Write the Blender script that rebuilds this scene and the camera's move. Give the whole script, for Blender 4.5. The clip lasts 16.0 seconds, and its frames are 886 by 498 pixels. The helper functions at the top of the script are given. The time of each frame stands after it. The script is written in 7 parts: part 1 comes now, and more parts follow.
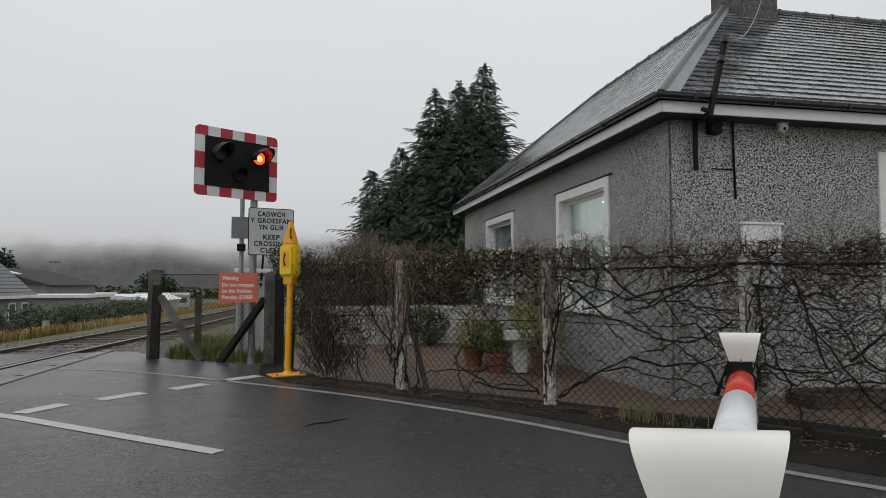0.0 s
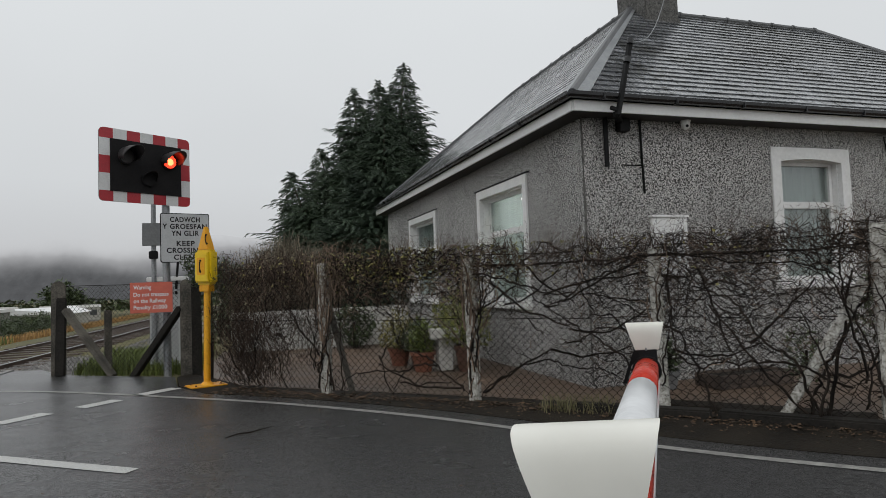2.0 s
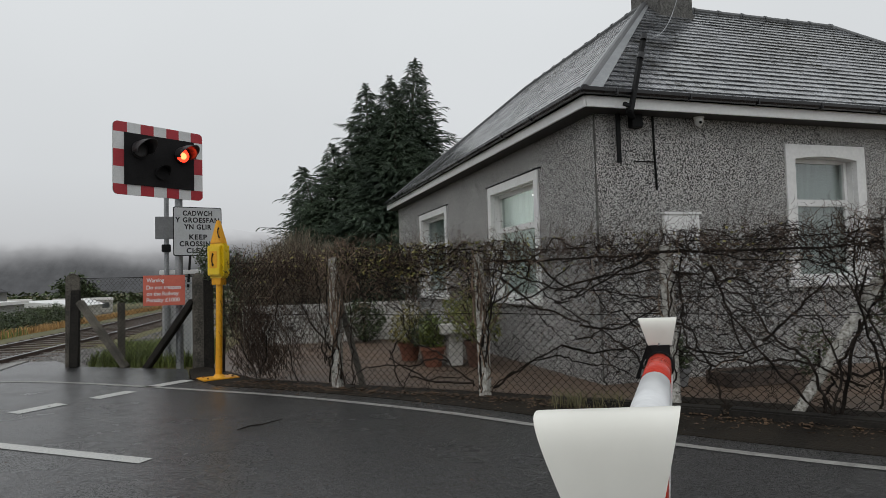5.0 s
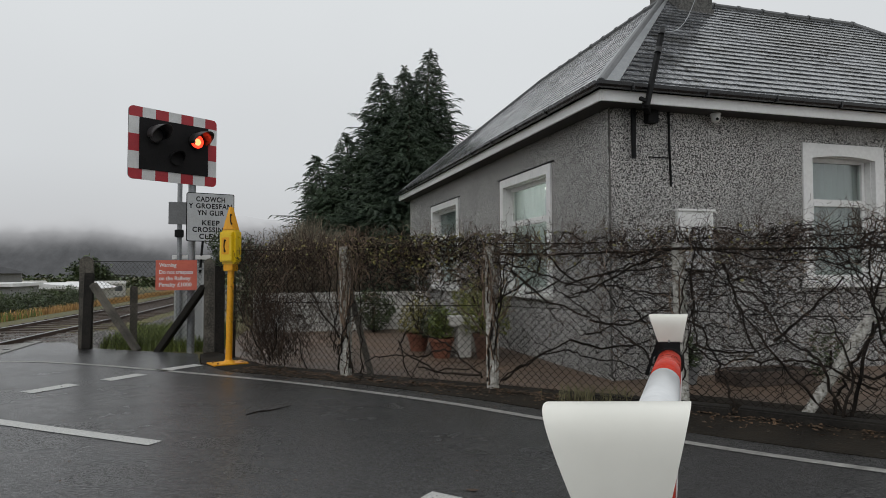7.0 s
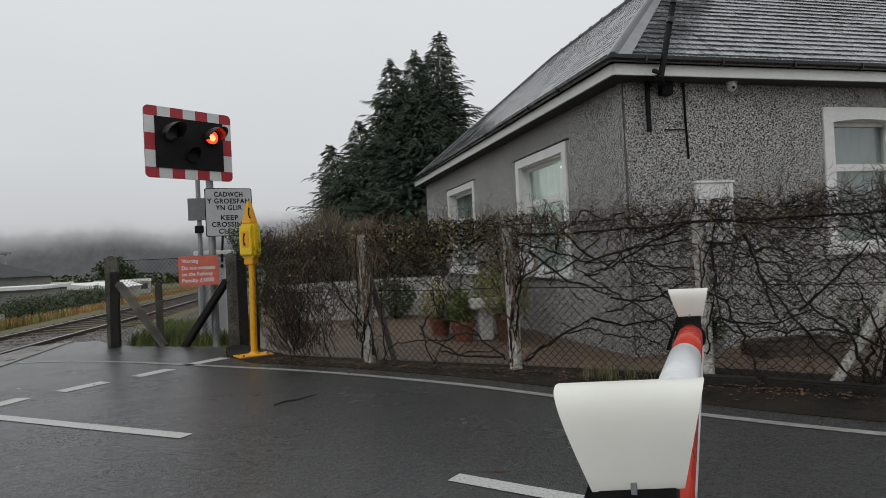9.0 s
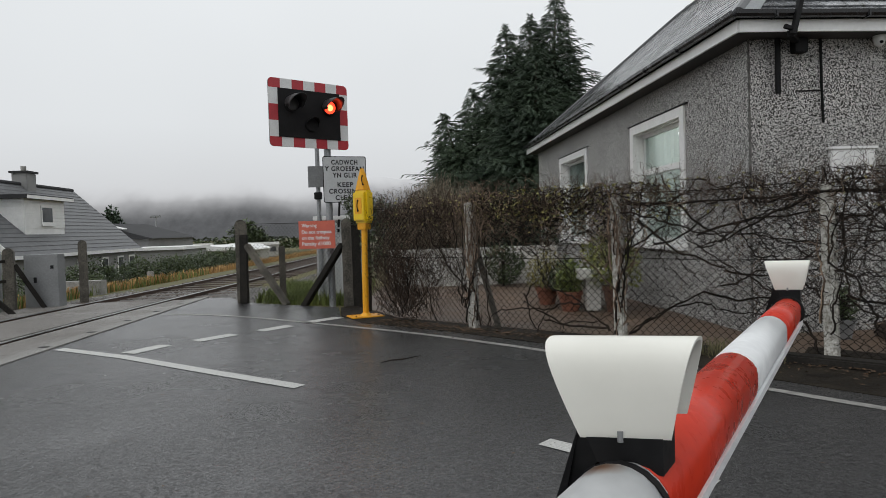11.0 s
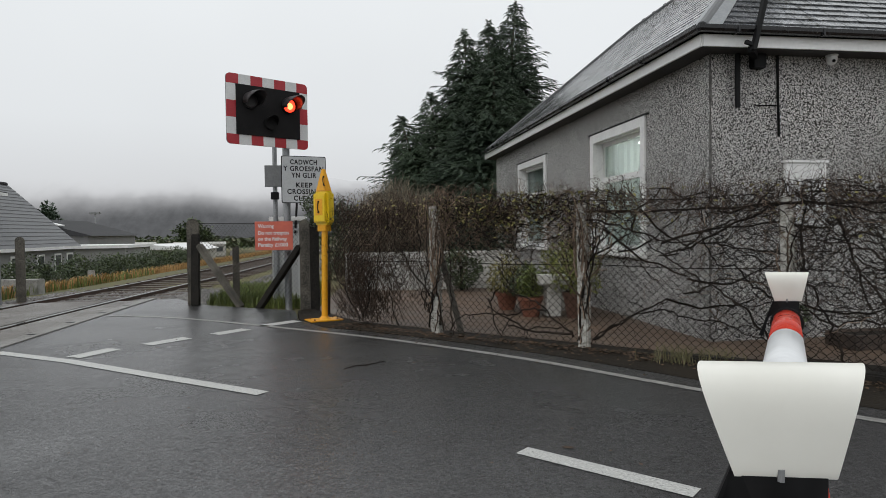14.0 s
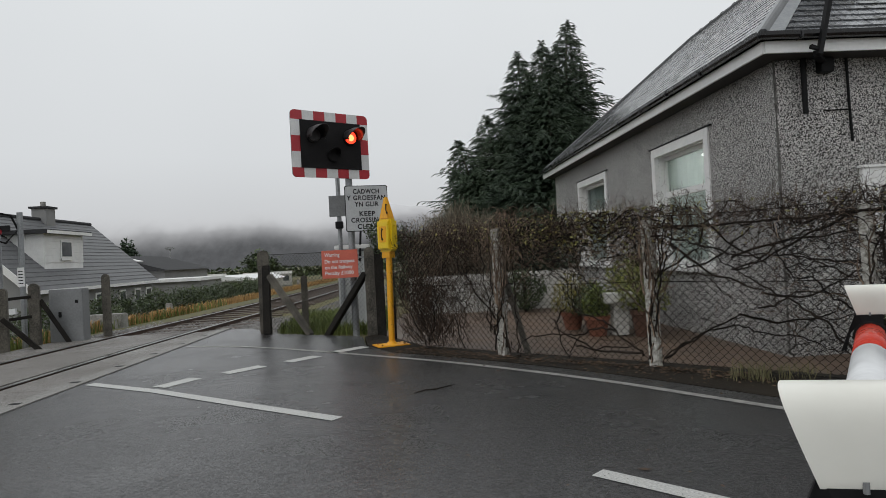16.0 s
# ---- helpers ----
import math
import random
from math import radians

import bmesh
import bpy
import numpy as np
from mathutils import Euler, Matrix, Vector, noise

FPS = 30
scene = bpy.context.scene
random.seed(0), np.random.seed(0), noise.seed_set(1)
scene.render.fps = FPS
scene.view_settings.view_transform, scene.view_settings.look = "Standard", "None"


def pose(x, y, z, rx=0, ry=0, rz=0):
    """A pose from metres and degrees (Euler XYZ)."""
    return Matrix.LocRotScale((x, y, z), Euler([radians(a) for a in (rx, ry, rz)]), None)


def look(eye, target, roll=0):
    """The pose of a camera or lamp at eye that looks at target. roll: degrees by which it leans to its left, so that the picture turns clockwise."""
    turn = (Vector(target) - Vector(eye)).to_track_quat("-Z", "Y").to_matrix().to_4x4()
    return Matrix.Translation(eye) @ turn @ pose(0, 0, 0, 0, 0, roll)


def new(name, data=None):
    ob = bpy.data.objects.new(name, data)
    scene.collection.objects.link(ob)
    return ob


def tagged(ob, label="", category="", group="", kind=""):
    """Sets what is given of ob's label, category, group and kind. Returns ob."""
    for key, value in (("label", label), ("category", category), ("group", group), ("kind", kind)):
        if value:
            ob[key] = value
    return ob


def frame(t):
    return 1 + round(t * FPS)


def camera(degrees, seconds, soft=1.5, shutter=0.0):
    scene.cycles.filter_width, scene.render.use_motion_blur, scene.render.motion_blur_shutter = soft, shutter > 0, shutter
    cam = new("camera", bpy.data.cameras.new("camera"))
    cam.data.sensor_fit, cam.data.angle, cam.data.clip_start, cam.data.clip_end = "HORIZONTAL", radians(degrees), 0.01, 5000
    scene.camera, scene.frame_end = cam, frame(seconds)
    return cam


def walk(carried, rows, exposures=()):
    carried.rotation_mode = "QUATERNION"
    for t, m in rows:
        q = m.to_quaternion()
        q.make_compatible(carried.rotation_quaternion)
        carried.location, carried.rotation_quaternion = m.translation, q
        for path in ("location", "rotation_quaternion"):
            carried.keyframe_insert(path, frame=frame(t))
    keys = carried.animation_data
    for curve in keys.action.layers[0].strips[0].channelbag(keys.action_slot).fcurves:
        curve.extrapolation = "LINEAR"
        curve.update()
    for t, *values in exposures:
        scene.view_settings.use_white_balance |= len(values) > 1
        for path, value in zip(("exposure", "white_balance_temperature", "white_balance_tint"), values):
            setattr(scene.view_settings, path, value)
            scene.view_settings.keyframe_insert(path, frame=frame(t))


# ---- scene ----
cam = camera(69.6, 16.0, soft=0.3)
PATH = [
    (0, (0.199, 0.267, 1.204), (0.595, 2.224, 1.319), 0.1),
    (0.5, (0.211, 0.252, 1.206), (0.701, 2.185, 1.357), 0.7),
    (1, (0.206, 0.251, 1.201), (0.711, 2.183, 1.315), 1.7),
    (1.5, (0.228, 0.254, 1.208), (0.777, 2.174, 1.313), -1.5),
    (2, (0.236, 0.254, 1.209), (0.858, 2.152, 1.318), -2.1),
    (2.5, (0.239, 0.245, 1.213), (0.913, 2.125, 1.319), -4.0),
    (3, (0.234, 0.24, 1.21), (0.909, 2.12, 1.321), -3.4),
    (3.5, (0.229, 0.244, 1.209), (0.858, 2.139, 1.312), -1.7),
    (4, (0.224, 0.246, 1.206), (0.835, 2.148, 1.307), -1.7),
    (6.5, (0.218, 0.251, 1.2), (0.778, 2.169, 1.278), -0.7),
    (7, (0.219, 0.252, 1.199), (0.779, 2.171, 1.271), -0.2),
    (7.5, (0.22, 0.255, 1.2), (0.77, 2.176, 1.274), -0.4),
    (8, (0.221, 0.25, 1.2), (0.788, 2.167, 1.261), -1.2),
    (8.5, (0.216, 0.248, 1.204), (0.745, 2.176, 1.249), -2.2),
    (10.8, (0.335, 0.199, 1.185), (0.642, 2.174, 1.122), -1.6),
    (11, (0.323, 0.184, 1.186), (0.469, 2.178, 1.125), -1.8),
    (11.5, (0.322, 0.184, 1.181), (0.271, 2.183, 1.137), -2.4),
    (12, (0.3, 0.156, 1.188), (0.155, 2.15, 1.153), -0.9),
    (12.5, (0.276, 0.149, 1.188), (0.074, 2.139, 1.148), -1.2),
    (13, (0.231, 0.246, 1.178), (0.416, 2.236, 1.098), 1.3),
    (13.5, (0.217, 0.288, 1.202), (0.6, 2.25, 1.135), -2.2),
    (14, (0.172, 0.278, 1.195), (0.473, 2.255, 1.141), -0.7),
    (14.5, (0.146, 0.233, 1.205), (0.352, 2.222, 1.161), -0.9),
    (15, (0.138, 0.224, 1.205), (0.309, 2.217, 1.169), -1.1),
    (15.5, (0.132, 0.209, 1.211), (0.261, 2.205, 1.209), -2.8),
    (16, (0.135, 0.215, 1.212), (0.25, 2.211, 1.233), -3.0),
]
walk(cam, [(t, look(eye, target, roll)) for t, eye, target, roll in PATH],
     [(0, 0.0), (8.5, 0.0), (10.8, 0.14), (11, 0.2), (11.5, 0.05), (12, 0.0), (12.5, 0.0), (13, 0.02), (13.5, 0.16), (14, 0.24), (14.5, 0.26), (15, 0.22), (15.5, 0.1), (16, 0.06)])


# ---- light ----
world = bpy.data.worlds.new("overcast")
scene.world = world
world.use_nodes = True
wn, wl = world.node_tree.nodes, world.node_tree.links
wn.clear()
sky = wn.new("ShaderNodeTexSky")
sky.sky_type, sky.sun_disc = "NISHITA", False
sky.sun_elevation, sky.sun_rotation = radians(38), radians(200)
sky_grey = wn.new("ShaderNodeHueSaturation")
sky_grey.inputs["Saturation"].default_value = 0.12
sky_grey.inputs["Value"].default_value = 0.09
wl.new(sky.outputs[0], sky_grey.inputs["Color"])
sky_dir = wn.new("ShaderNodeTexCoord")
sky_sep = wn.new("ShaderNodeSeparateXYZ")
wl.new(sky_dir.outputs["Generated"], sky_sep.inputs[0])
sky_ramp = wn.new("ShaderNodeValToRGB")
sky_ramp.color_ramp.elements[0].position, sky_ramp.color_ramp.elements[0].color = 0.0, (0.48, 0.485, 0.50, 1)
sky_ramp.color_ramp.elements[1].position, sky_ramp.color_ramp.elements[1].color = 0.55, (0.782, 0.812, 0.83, 1)
mid = sky_ramp.color_ramp.elements.new(0.16)
mid.color = (0.626, 0.648, 0.666, 1)
wl.new(sky_sep.outputs["Z"], sky_ramp.inputs[0])
cloud = wn.new("ShaderNodeTexNoise")
cloud.inputs["Scale"].default_value, cloud.inputs["Detail"].default_value = 2.2, 3.0
wl.new(sky_dir.outputs["Generated"], cloud.inputs["Vector"])
cloud_map = wn.new("ShaderNodeMapRange")
cloud_map.inputs["To Min"].default_value, cloud_map.inputs["To Max"].default_value = 0.93, 1.06
wl.new(cloud.outputs[0], cloud_map.inputs["Value"])
cloud_mul = wn.new("ShaderNodeVectorMath")
cloud_mul.operation = "SCALE"
wl.new(sky_ramp.outputs[0], cloud_mul.inputs[0]), wl.new(cloud_map.outputs[0], cloud_mul.inputs["Scale"])
sky_mix = wn.new("ShaderNodeMix")
sky_mix.data_type = "RGBA"
sky_mix.inputs["Factor"].default_value = 0.9
wl.new(sky_grey.outputs[0], sky_mix.inputs["A"]), wl.new(cloud_mul.outputs[0], sky_mix.inputs["B"])
sky_bg = wn.new("ShaderNodeBackground")
sky_bg.inputs["Strength"].default_value = 1.05
wl.new(sky_mix.outputs["Result"], sky_bg.inputs["Color"])
wl.new(sky_bg.outputs[0], wn.new("ShaderNodeOutputWorld").inputs[0])

sun_data = bpy.data.lights.new("sun", "SUN")
sun_data.energy, sun_data.angle, sun_data.color = 0.5, radians(40), (1.0, 0.98, 0.95)
sun = new("sun", sun_data)
sun.matrix_world = look((0, 0, 40), (0.52, 0.58, 39.1))


room_data = bpy.data.lights.new("room_light", "POINT")
room_data.energy, room_data.shadow_soft_size, room_data.color = 45, 0.15, (1.0, 0.96, 0.92)
room_light = new("room_light", room_data)
room_light.location = (5.1, 8.9, 2.45)


# ---- materials ----
def node(nt, kind, **values):
    n = nt.nodes.new(kind)
    for key, value in values.items():
        n.inputs[key.replace("_", " ")].default_value = value
    return n


def ramp(nt, source, stops):
    r = nt.nodes.new("ShaderNodeValToRGB")
    while len(r.color_ramp.elements) < len(stops):
        r.color_ramp.elements.new(0.5)
    for e, (p, c) in zip(r.color_ramp.elements, stops):
        e.position, e.color = p, (*c, 1)
    nt.links.new(source, r.inputs[0])
    return r.outputs[0]


def surf(name, a, b, rough=0.7, metal=0.0, fine=60.0, coarse=2.5, bump=0.2, depth=0.004, spread=0.12, stain=None, vary=0.0, island=False, coat=0.0):
    """A worn surface: colour from a to b by a fine grain and coarse patches, roughness and relief with them."""
    m = bpy.data.materials.new(name)
    m.use_nodes = True
    nt = m.node_tree
    bsdf = nt.nodes["Principled BSDF"]
    where = nt.nodes.new("ShaderNodeTexCoord").outputs["Object"]
    grain = node(nt, "ShaderNodeTexNoise", Scale=fine, Detail=4.0)
    patch = node(nt, "ShaderNodeTexNoise", Scale=coarse, Detail=3.0)
    nt.links.new(where, grain.inputs["Vector"]), nt.links.new(where, patch.inputs["Vector"])
    both = nt.nodes.new("ShaderNodeMath")
    both.operation = "ADD"
    nt.links.new(grain.outputs[0], both.inputs[0]), nt.links.new(patch.outputs[0], both.inputs[1])
    half = nt.nodes.new("ShaderNodeMath")
    half.operation, half.inputs[1].default_value = "MULTIPLY", 0.5
    nt.links.new(both.outputs[0], half.inputs[0])
    stops = [(0.36, a), (0.64, b)]
    if stain:
        stops = [(0.33, stain), (0.41, a), (0.64, b)]
    colour = ramp(nt, half.outputs[0], stops)
    if vary:
        info = nt.nodes.new("ShaderNodeNewGeometry").outputs["Random Per Island"] if island else nt.nodes.new("ShaderNodeObjectInfo").outputs["Random"]
        shade = node(nt, "ShaderNodeMapRange", To_Min=1 - vary, To_Max=1 + vary)
        nt.links.new(info, shade.inputs["Value"])
        mul = nt.nodes.new("ShaderNodeVectorMath")
        mul.operation = "SCALE"
        nt.links.new(colour, mul.inputs[0]), nt.links.new(shade.outputs[0], mul.inputs["Scale"])
        colour = mul.outputs[0]
    nt.links.new(colour, bsdf.inputs["Base Color"])
    rr = node(nt, "ShaderNodeMapRange", From_Min=0.35, From_Max=0.65, To_Min=max(0.03, rough - spread), To_Max=min(1.0, rough + spread))
    nt.links.new(half.outputs[0], rr.inputs["Value"]), nt.links.new(rr.outputs[0], bsdf.inputs["Roughness"])
    bsdf.inputs["Metallic"].default_value = metal
    bsdf.inputs["Coat Weight"].default_value = coat
    if bump:
        bp = node(nt, "ShaderNodeBump", Strength=bump, Distance=depth)
        nt.links.new(grain.outputs[0], bp.inputs["Height"]), nt.links.new(bp.outputs[0], bsdf.inputs["Normal"])
    return m


def pebbledash():
    m = bpy.data.materials.new("pebbledash")
    m.use_nodes = True
    nt = m.node_tree
    bsdf = nt.nodes["Principled BSDF"]
    where = nt.nodes.new("ShaderNodeTexCoord").outputs["Object"]
    warp = node(nt, "ShaderNodeTexNoise", Scale=48.0, Detail=2.0)
    nt.links.new(where, warp.inputs["Vector"])
    push = nt.nodes.new("ShaderNodeVectorMath")
    push.operation = "MULTIPLY_ADD"
    push.inputs[1].default_value = (0.02, 0.02, 0.02)
    nt.links.new(warp.outputs["Color"], push.inputs[0]), nt.links.new(where, push.inputs[2])
    stones = node(nt, "ShaderNodeTexVoronoi", Scale=92.0)
    nt.links.new(push.outputs[0], stones.inputs["Vector"])
    lump = node(nt, "ShaderNodeTexNoise", Scale=70.0, Detail=3.0, Roughness=0.8)
    nt.links.new(where, lump.inputs["Vector"])
    bw = nt.nodes.new("ShaderNodeSeparateColor")
    nt.links.new(stones.outputs["Color"], bw.inputs[0])

    def mad(a, k, b):
        n = nt.nodes.new("ShaderNodeMath")
        n.operation, n.inputs[1].default_value = "MULTIPLY_ADD", k
        nt.links.new(a, n.inputs[0])
        if isinstance(b, float):
            n.inputs[2].default_value = b
        else:
            nt.links.new(b, n.inputs[2])
        return n.outputs[0]

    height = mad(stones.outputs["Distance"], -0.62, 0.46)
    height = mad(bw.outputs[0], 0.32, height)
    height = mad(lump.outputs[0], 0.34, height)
    # Colour follows relief: crevice shade between stones is painted near-black, tone varies per stone.
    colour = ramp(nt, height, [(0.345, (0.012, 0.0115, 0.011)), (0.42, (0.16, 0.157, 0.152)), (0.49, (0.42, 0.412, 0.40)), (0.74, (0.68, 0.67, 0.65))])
    damp = node(nt, "ShaderNodeTexNoise", Scale=0.8, Detail=4.0)
    nt.links.new(where, damp.inputs["Vector"])
    shade = node(nt, "ShaderNodeMapRange", From_Min=0.3, From_Max=0.7, To_Min=0.86, To_Max=1.08)
    nt.links.new(damp.outputs[0], shade.inputs["Value"])
    mul = nt.nodes.new("ShaderNodeVectorMath")
    mul.operation = "SCALE"
    nt.links.new(colour, mul.inputs[0]), nt.links.new(shade.outputs[0], mul.inputs["Scale"])
    nt.links.new(mul.outputs[0], bsdf.inputs["Base Color"])
    bsdf.inputs["Roughness"].default_value = 0.8
    bp = node(nt, "ShaderNodeBump", Strength=0.55, Distance=0.010)
    nt.links.new(height, bp.inputs["Height"]), nt.links.new(bp.outputs[0], bsdf.inputs["Normal"])
    return m


def wet_asphalt(name, dark, light, wet_low, wet_high, film=0.0):
    m = bpy.data.materials.new(name)
    m.use_nodes = True
    nt = m.node_tree
    bsdf = nt.nodes["Principled BSDF"]
    where = nt.nodes.new("ShaderNodeTexCoord").outputs["Object"]
    chips = node(nt, "ShaderNodeTexVoronoi", Scale=80.0)
    nt.links.new(where, chips.inputs["Vector"])
    grain = node(nt, "ShaderNodeTexNoise", Scale=33.0, Detail=6.0, Roughness=0.8)
    nt.links.new(where, grain.inputs["Vector"])
    pools = node(nt, "ShaderNodeTexNoise", Scale=0.45, Detail=5.0, Roughness=0.6)
    nt.links.new(where, pools.inputs["Vector"])
    sep = nt.nodes.new("ShaderNodeSeparateColor")
    nt.links.new(chips.outputs["Color"], sep.inputs[0])
    add = nt.nodes.new("ShaderNodeMath")
    add.operation, add.inputs[1].default_value = "MULTIPLY_ADD", 0.4
    nt.links.new(sep.outputs[0], add.inputs[0]), nt.links.new(grain.outputs[0], add.inputs[2])
    nt.links.new(ramp(nt, add.outputs[0], [(0.35, dark), (0.95, light)]), bsdf.inputs["Base Color"])
    wet = node(nt, "ShaderNodeMapRange", From_Min=0.40, From_Max=0.62, To_Min=wet_low, To_Max=wet_high)
    nt.links.new(pools.outputs[0], wet.inputs["Value"]), nt.links.new(wet.outputs[0], bsdf.inputs["Roughness"])
    tall = node(nt, "ShaderNodeMapRange", From_Min=0.40, From_Max=0.60, To_Min=0.30, To_Max=0.80)
    nt.links.new(pools.outputs[0], tall.inputs["Value"])
    bp = node(nt, "ShaderNodeBump", Distance=0.016)
    nt.links.new(tall.outputs[0], bp.inputs["Strength"])
    tooth = node(nt, "ShaderNodeTexNoise", Scale=78.0, Detail=3.0, Roughness=0.7)
    nt.links.new(where, tooth.inputs["Vector"])
    relief = nt.nodes.new("ShaderNodeMath")
    relief.operation, relief.inputs[1].default_value = "MULTIPLY_ADD", 0.5
    nt.links.new(tooth.outputs[0], relief.inputs[0]), nt.links.new(grain.outputs[0], relief.inputs[2])
    pits = node(nt, "ShaderNodeMapRange", From_Min=0.43, From_Max=0.55, To_Min=0.0, To_Max=0.68)
    nt.links.new(tooth.outputs[0], pits.inputs["Value"]), nt.links.new(pits.outputs[0], bsdf.inputs["Specular IOR Level"])
    nt.links.new(relief.outputs[0], bp.inputs["Height"]), nt.links.new(bp.outputs[0], bsdf.inputs["Normal"])
    bsdf.inputs["Coat Weight"].default_value, bsdf.inputs["Coat Roughness"].default_value = film, 0.30
    return m


def wet_slate(name, island):
    """Wet slate: every piece its own grey, pale lichen bloom, brown algae and dark clots of moss."""
    m = surf(name, (0.07, 0.074, 0.083), (0.19, 0.196, 0.208), 0.22, fine=26, coarse=1.6, bump=0.2, depth=0.003, vary=0.42, island=island, stain=(0.04, 0.04, 0.034))
    nt = m.node_tree
    bsdf = nt.nodes["Principled BSDF"]
    colour = bsdf.inputs["Base Color"].links[0].from_socket
    rough = bsdf.inputs["Roughness"].links[0].from_socket
    bsdf.inputs["Coat Weight"].default_value, bsdf.inputs["Coat Roughness"].default_value = 0.45, 0.2
    where = nt.nodes.new("ShaderNodeTexCoord").outputs["Object"]

    def mask(scale, detail, lo, hi):
        n = node(nt, "ShaderNodeTexNoise", Scale=scale, Detail=detail, Roughness=0.65)
        nt.links.new(where, n.inputs["Vector"])
        r = node(nt, "ShaderNodeMapRange", From_Min=lo, From_Max=hi)
        nt.links.new(n.outputs[0], r.inputs["Value"])
        return r.outputs[0]

    def times(a, b):
        k = nt.nodes.new("ShaderNodeMath")
        k.operation = "MULTIPLY"
        nt.links.new(a, k.inputs[0])
        if isinstance(b, float):
            k.inputs[1].default_value = b
        else:
            nt.links.new(b, k.inputs[1])
        return k.outputs[0]

    def over(under, factor, tone):
        k = nt.nodes.new("ShaderNodeMix")
        k.data_type = "RGBA"
        k.inputs["B"].default_value = (*tone, 1)
        nt.links.new(factor, k.inputs["Factor"]), nt.links.new(under, k.inputs["A"])
        return k.outputs["Result"]

    colour = over(colour, times(mask(0.45, 4.0, 0.46, 0.66), 0.55), (0.06, 0.056, 0.047))
    colour = over(colour, times(mask(7.0, 5.0, 0.54, 0.72), 0.45), (0.36, 0.37, 0.38))
    moss = times(mask(12.0, 5.0, 0.54, 0.60), mask(0.55, 3.0, 0.45, 0.57))
    colour = over(colour, moss, (0.018, 0.017, 0.011))
    nt.links.new(colour, bsdf.inputs["Base Color"])
    dull = nt.nodes.new("ShaderNodeMath")
    dull.operation = "MAXIMUM"
    nt.links.new(rough, dull.inputs[0]), nt.links.new(times(moss, 0.9), dull.inputs[1])
    nt.links.new(dull.outputs[0], bsdf.inputs["Roughness"])
    return m


def glowing(name, colour, strength):
    m = bpy.data.materials.new(name)
    m.use_nodes = True
    b = m.node_tree.nodes["Principled BSDF"]
    b.inputs["Base Color"].default_value = (*colour, 1)
    b.inputs["Emission Color"].default_value = (*colour, 1)
    b.inputs["Emission Strength"].default_value = strength
    return m


def window_glass():
    m = bpy.data.materials.new("window_glass")
    m.use_nodes = True
    nt = m.node_tree
    nt.nodes.clear()
    clear = node(nt, "ShaderNodeBsdfTransparent", Color=(0.82, 0.86, 0.85, 1))
    shine = node(nt, "ShaderNodeBsdfGlossy", Roughness=0.02)
    mix = nt.nodes.new("ShaderNodeMixShader")
    mix.inputs[0].default_value = 0.13
    nt.links.new(clear.outputs[0], mix.inputs[1]), nt.links.new(shine.outputs[0], mix.inputs[2])
    nt.links.new(mix.outputs[0], nt.nodes.new("ShaderNodeOutputMaterial").inputs[0])
    return m


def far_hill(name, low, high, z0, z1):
    """A wooded backdrop slope, lit by itself; cloud is painted in, paler with height."""
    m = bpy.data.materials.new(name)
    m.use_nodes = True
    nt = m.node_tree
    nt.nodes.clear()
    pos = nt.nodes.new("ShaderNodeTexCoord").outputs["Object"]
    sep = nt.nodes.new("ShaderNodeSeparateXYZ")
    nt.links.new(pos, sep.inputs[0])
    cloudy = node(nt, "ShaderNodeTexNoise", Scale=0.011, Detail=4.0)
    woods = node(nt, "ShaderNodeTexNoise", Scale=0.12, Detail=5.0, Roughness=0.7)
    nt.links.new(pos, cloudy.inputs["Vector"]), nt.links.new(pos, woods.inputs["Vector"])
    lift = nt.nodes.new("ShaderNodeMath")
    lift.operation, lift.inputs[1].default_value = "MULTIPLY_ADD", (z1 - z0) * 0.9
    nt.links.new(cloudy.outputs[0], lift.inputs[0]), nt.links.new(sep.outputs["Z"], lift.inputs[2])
    haze_fade = node(nt, "ShaderNodeMapRange", From_Min=z0 + (z1 - z0) * 0.45, From_Max=z1 + (z1 - z0) * 0.35)
    haze_fade.interpolation_type = "SMOOTHSTEP"
    nt.links.new(lift.outputs[0], haze_fade.inputs["Value"])
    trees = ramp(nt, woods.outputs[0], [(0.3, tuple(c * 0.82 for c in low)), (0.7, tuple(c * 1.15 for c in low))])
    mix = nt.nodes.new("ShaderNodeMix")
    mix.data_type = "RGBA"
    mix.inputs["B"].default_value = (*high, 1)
    nt.links.new(haze_fade.outputs[0], mix.inputs["Factor"]), nt.links.new(trees, mix.inputs["A"])
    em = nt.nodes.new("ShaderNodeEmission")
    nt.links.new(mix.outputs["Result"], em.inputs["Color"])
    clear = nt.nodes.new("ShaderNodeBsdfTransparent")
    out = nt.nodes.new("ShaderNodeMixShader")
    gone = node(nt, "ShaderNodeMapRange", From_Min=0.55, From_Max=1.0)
    nt.links.new(haze_fade.outputs[0], gone.inputs["Value"])
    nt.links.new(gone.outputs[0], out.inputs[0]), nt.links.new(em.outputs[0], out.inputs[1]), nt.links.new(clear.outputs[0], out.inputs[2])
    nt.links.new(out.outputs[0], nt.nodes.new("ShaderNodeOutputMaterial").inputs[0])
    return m


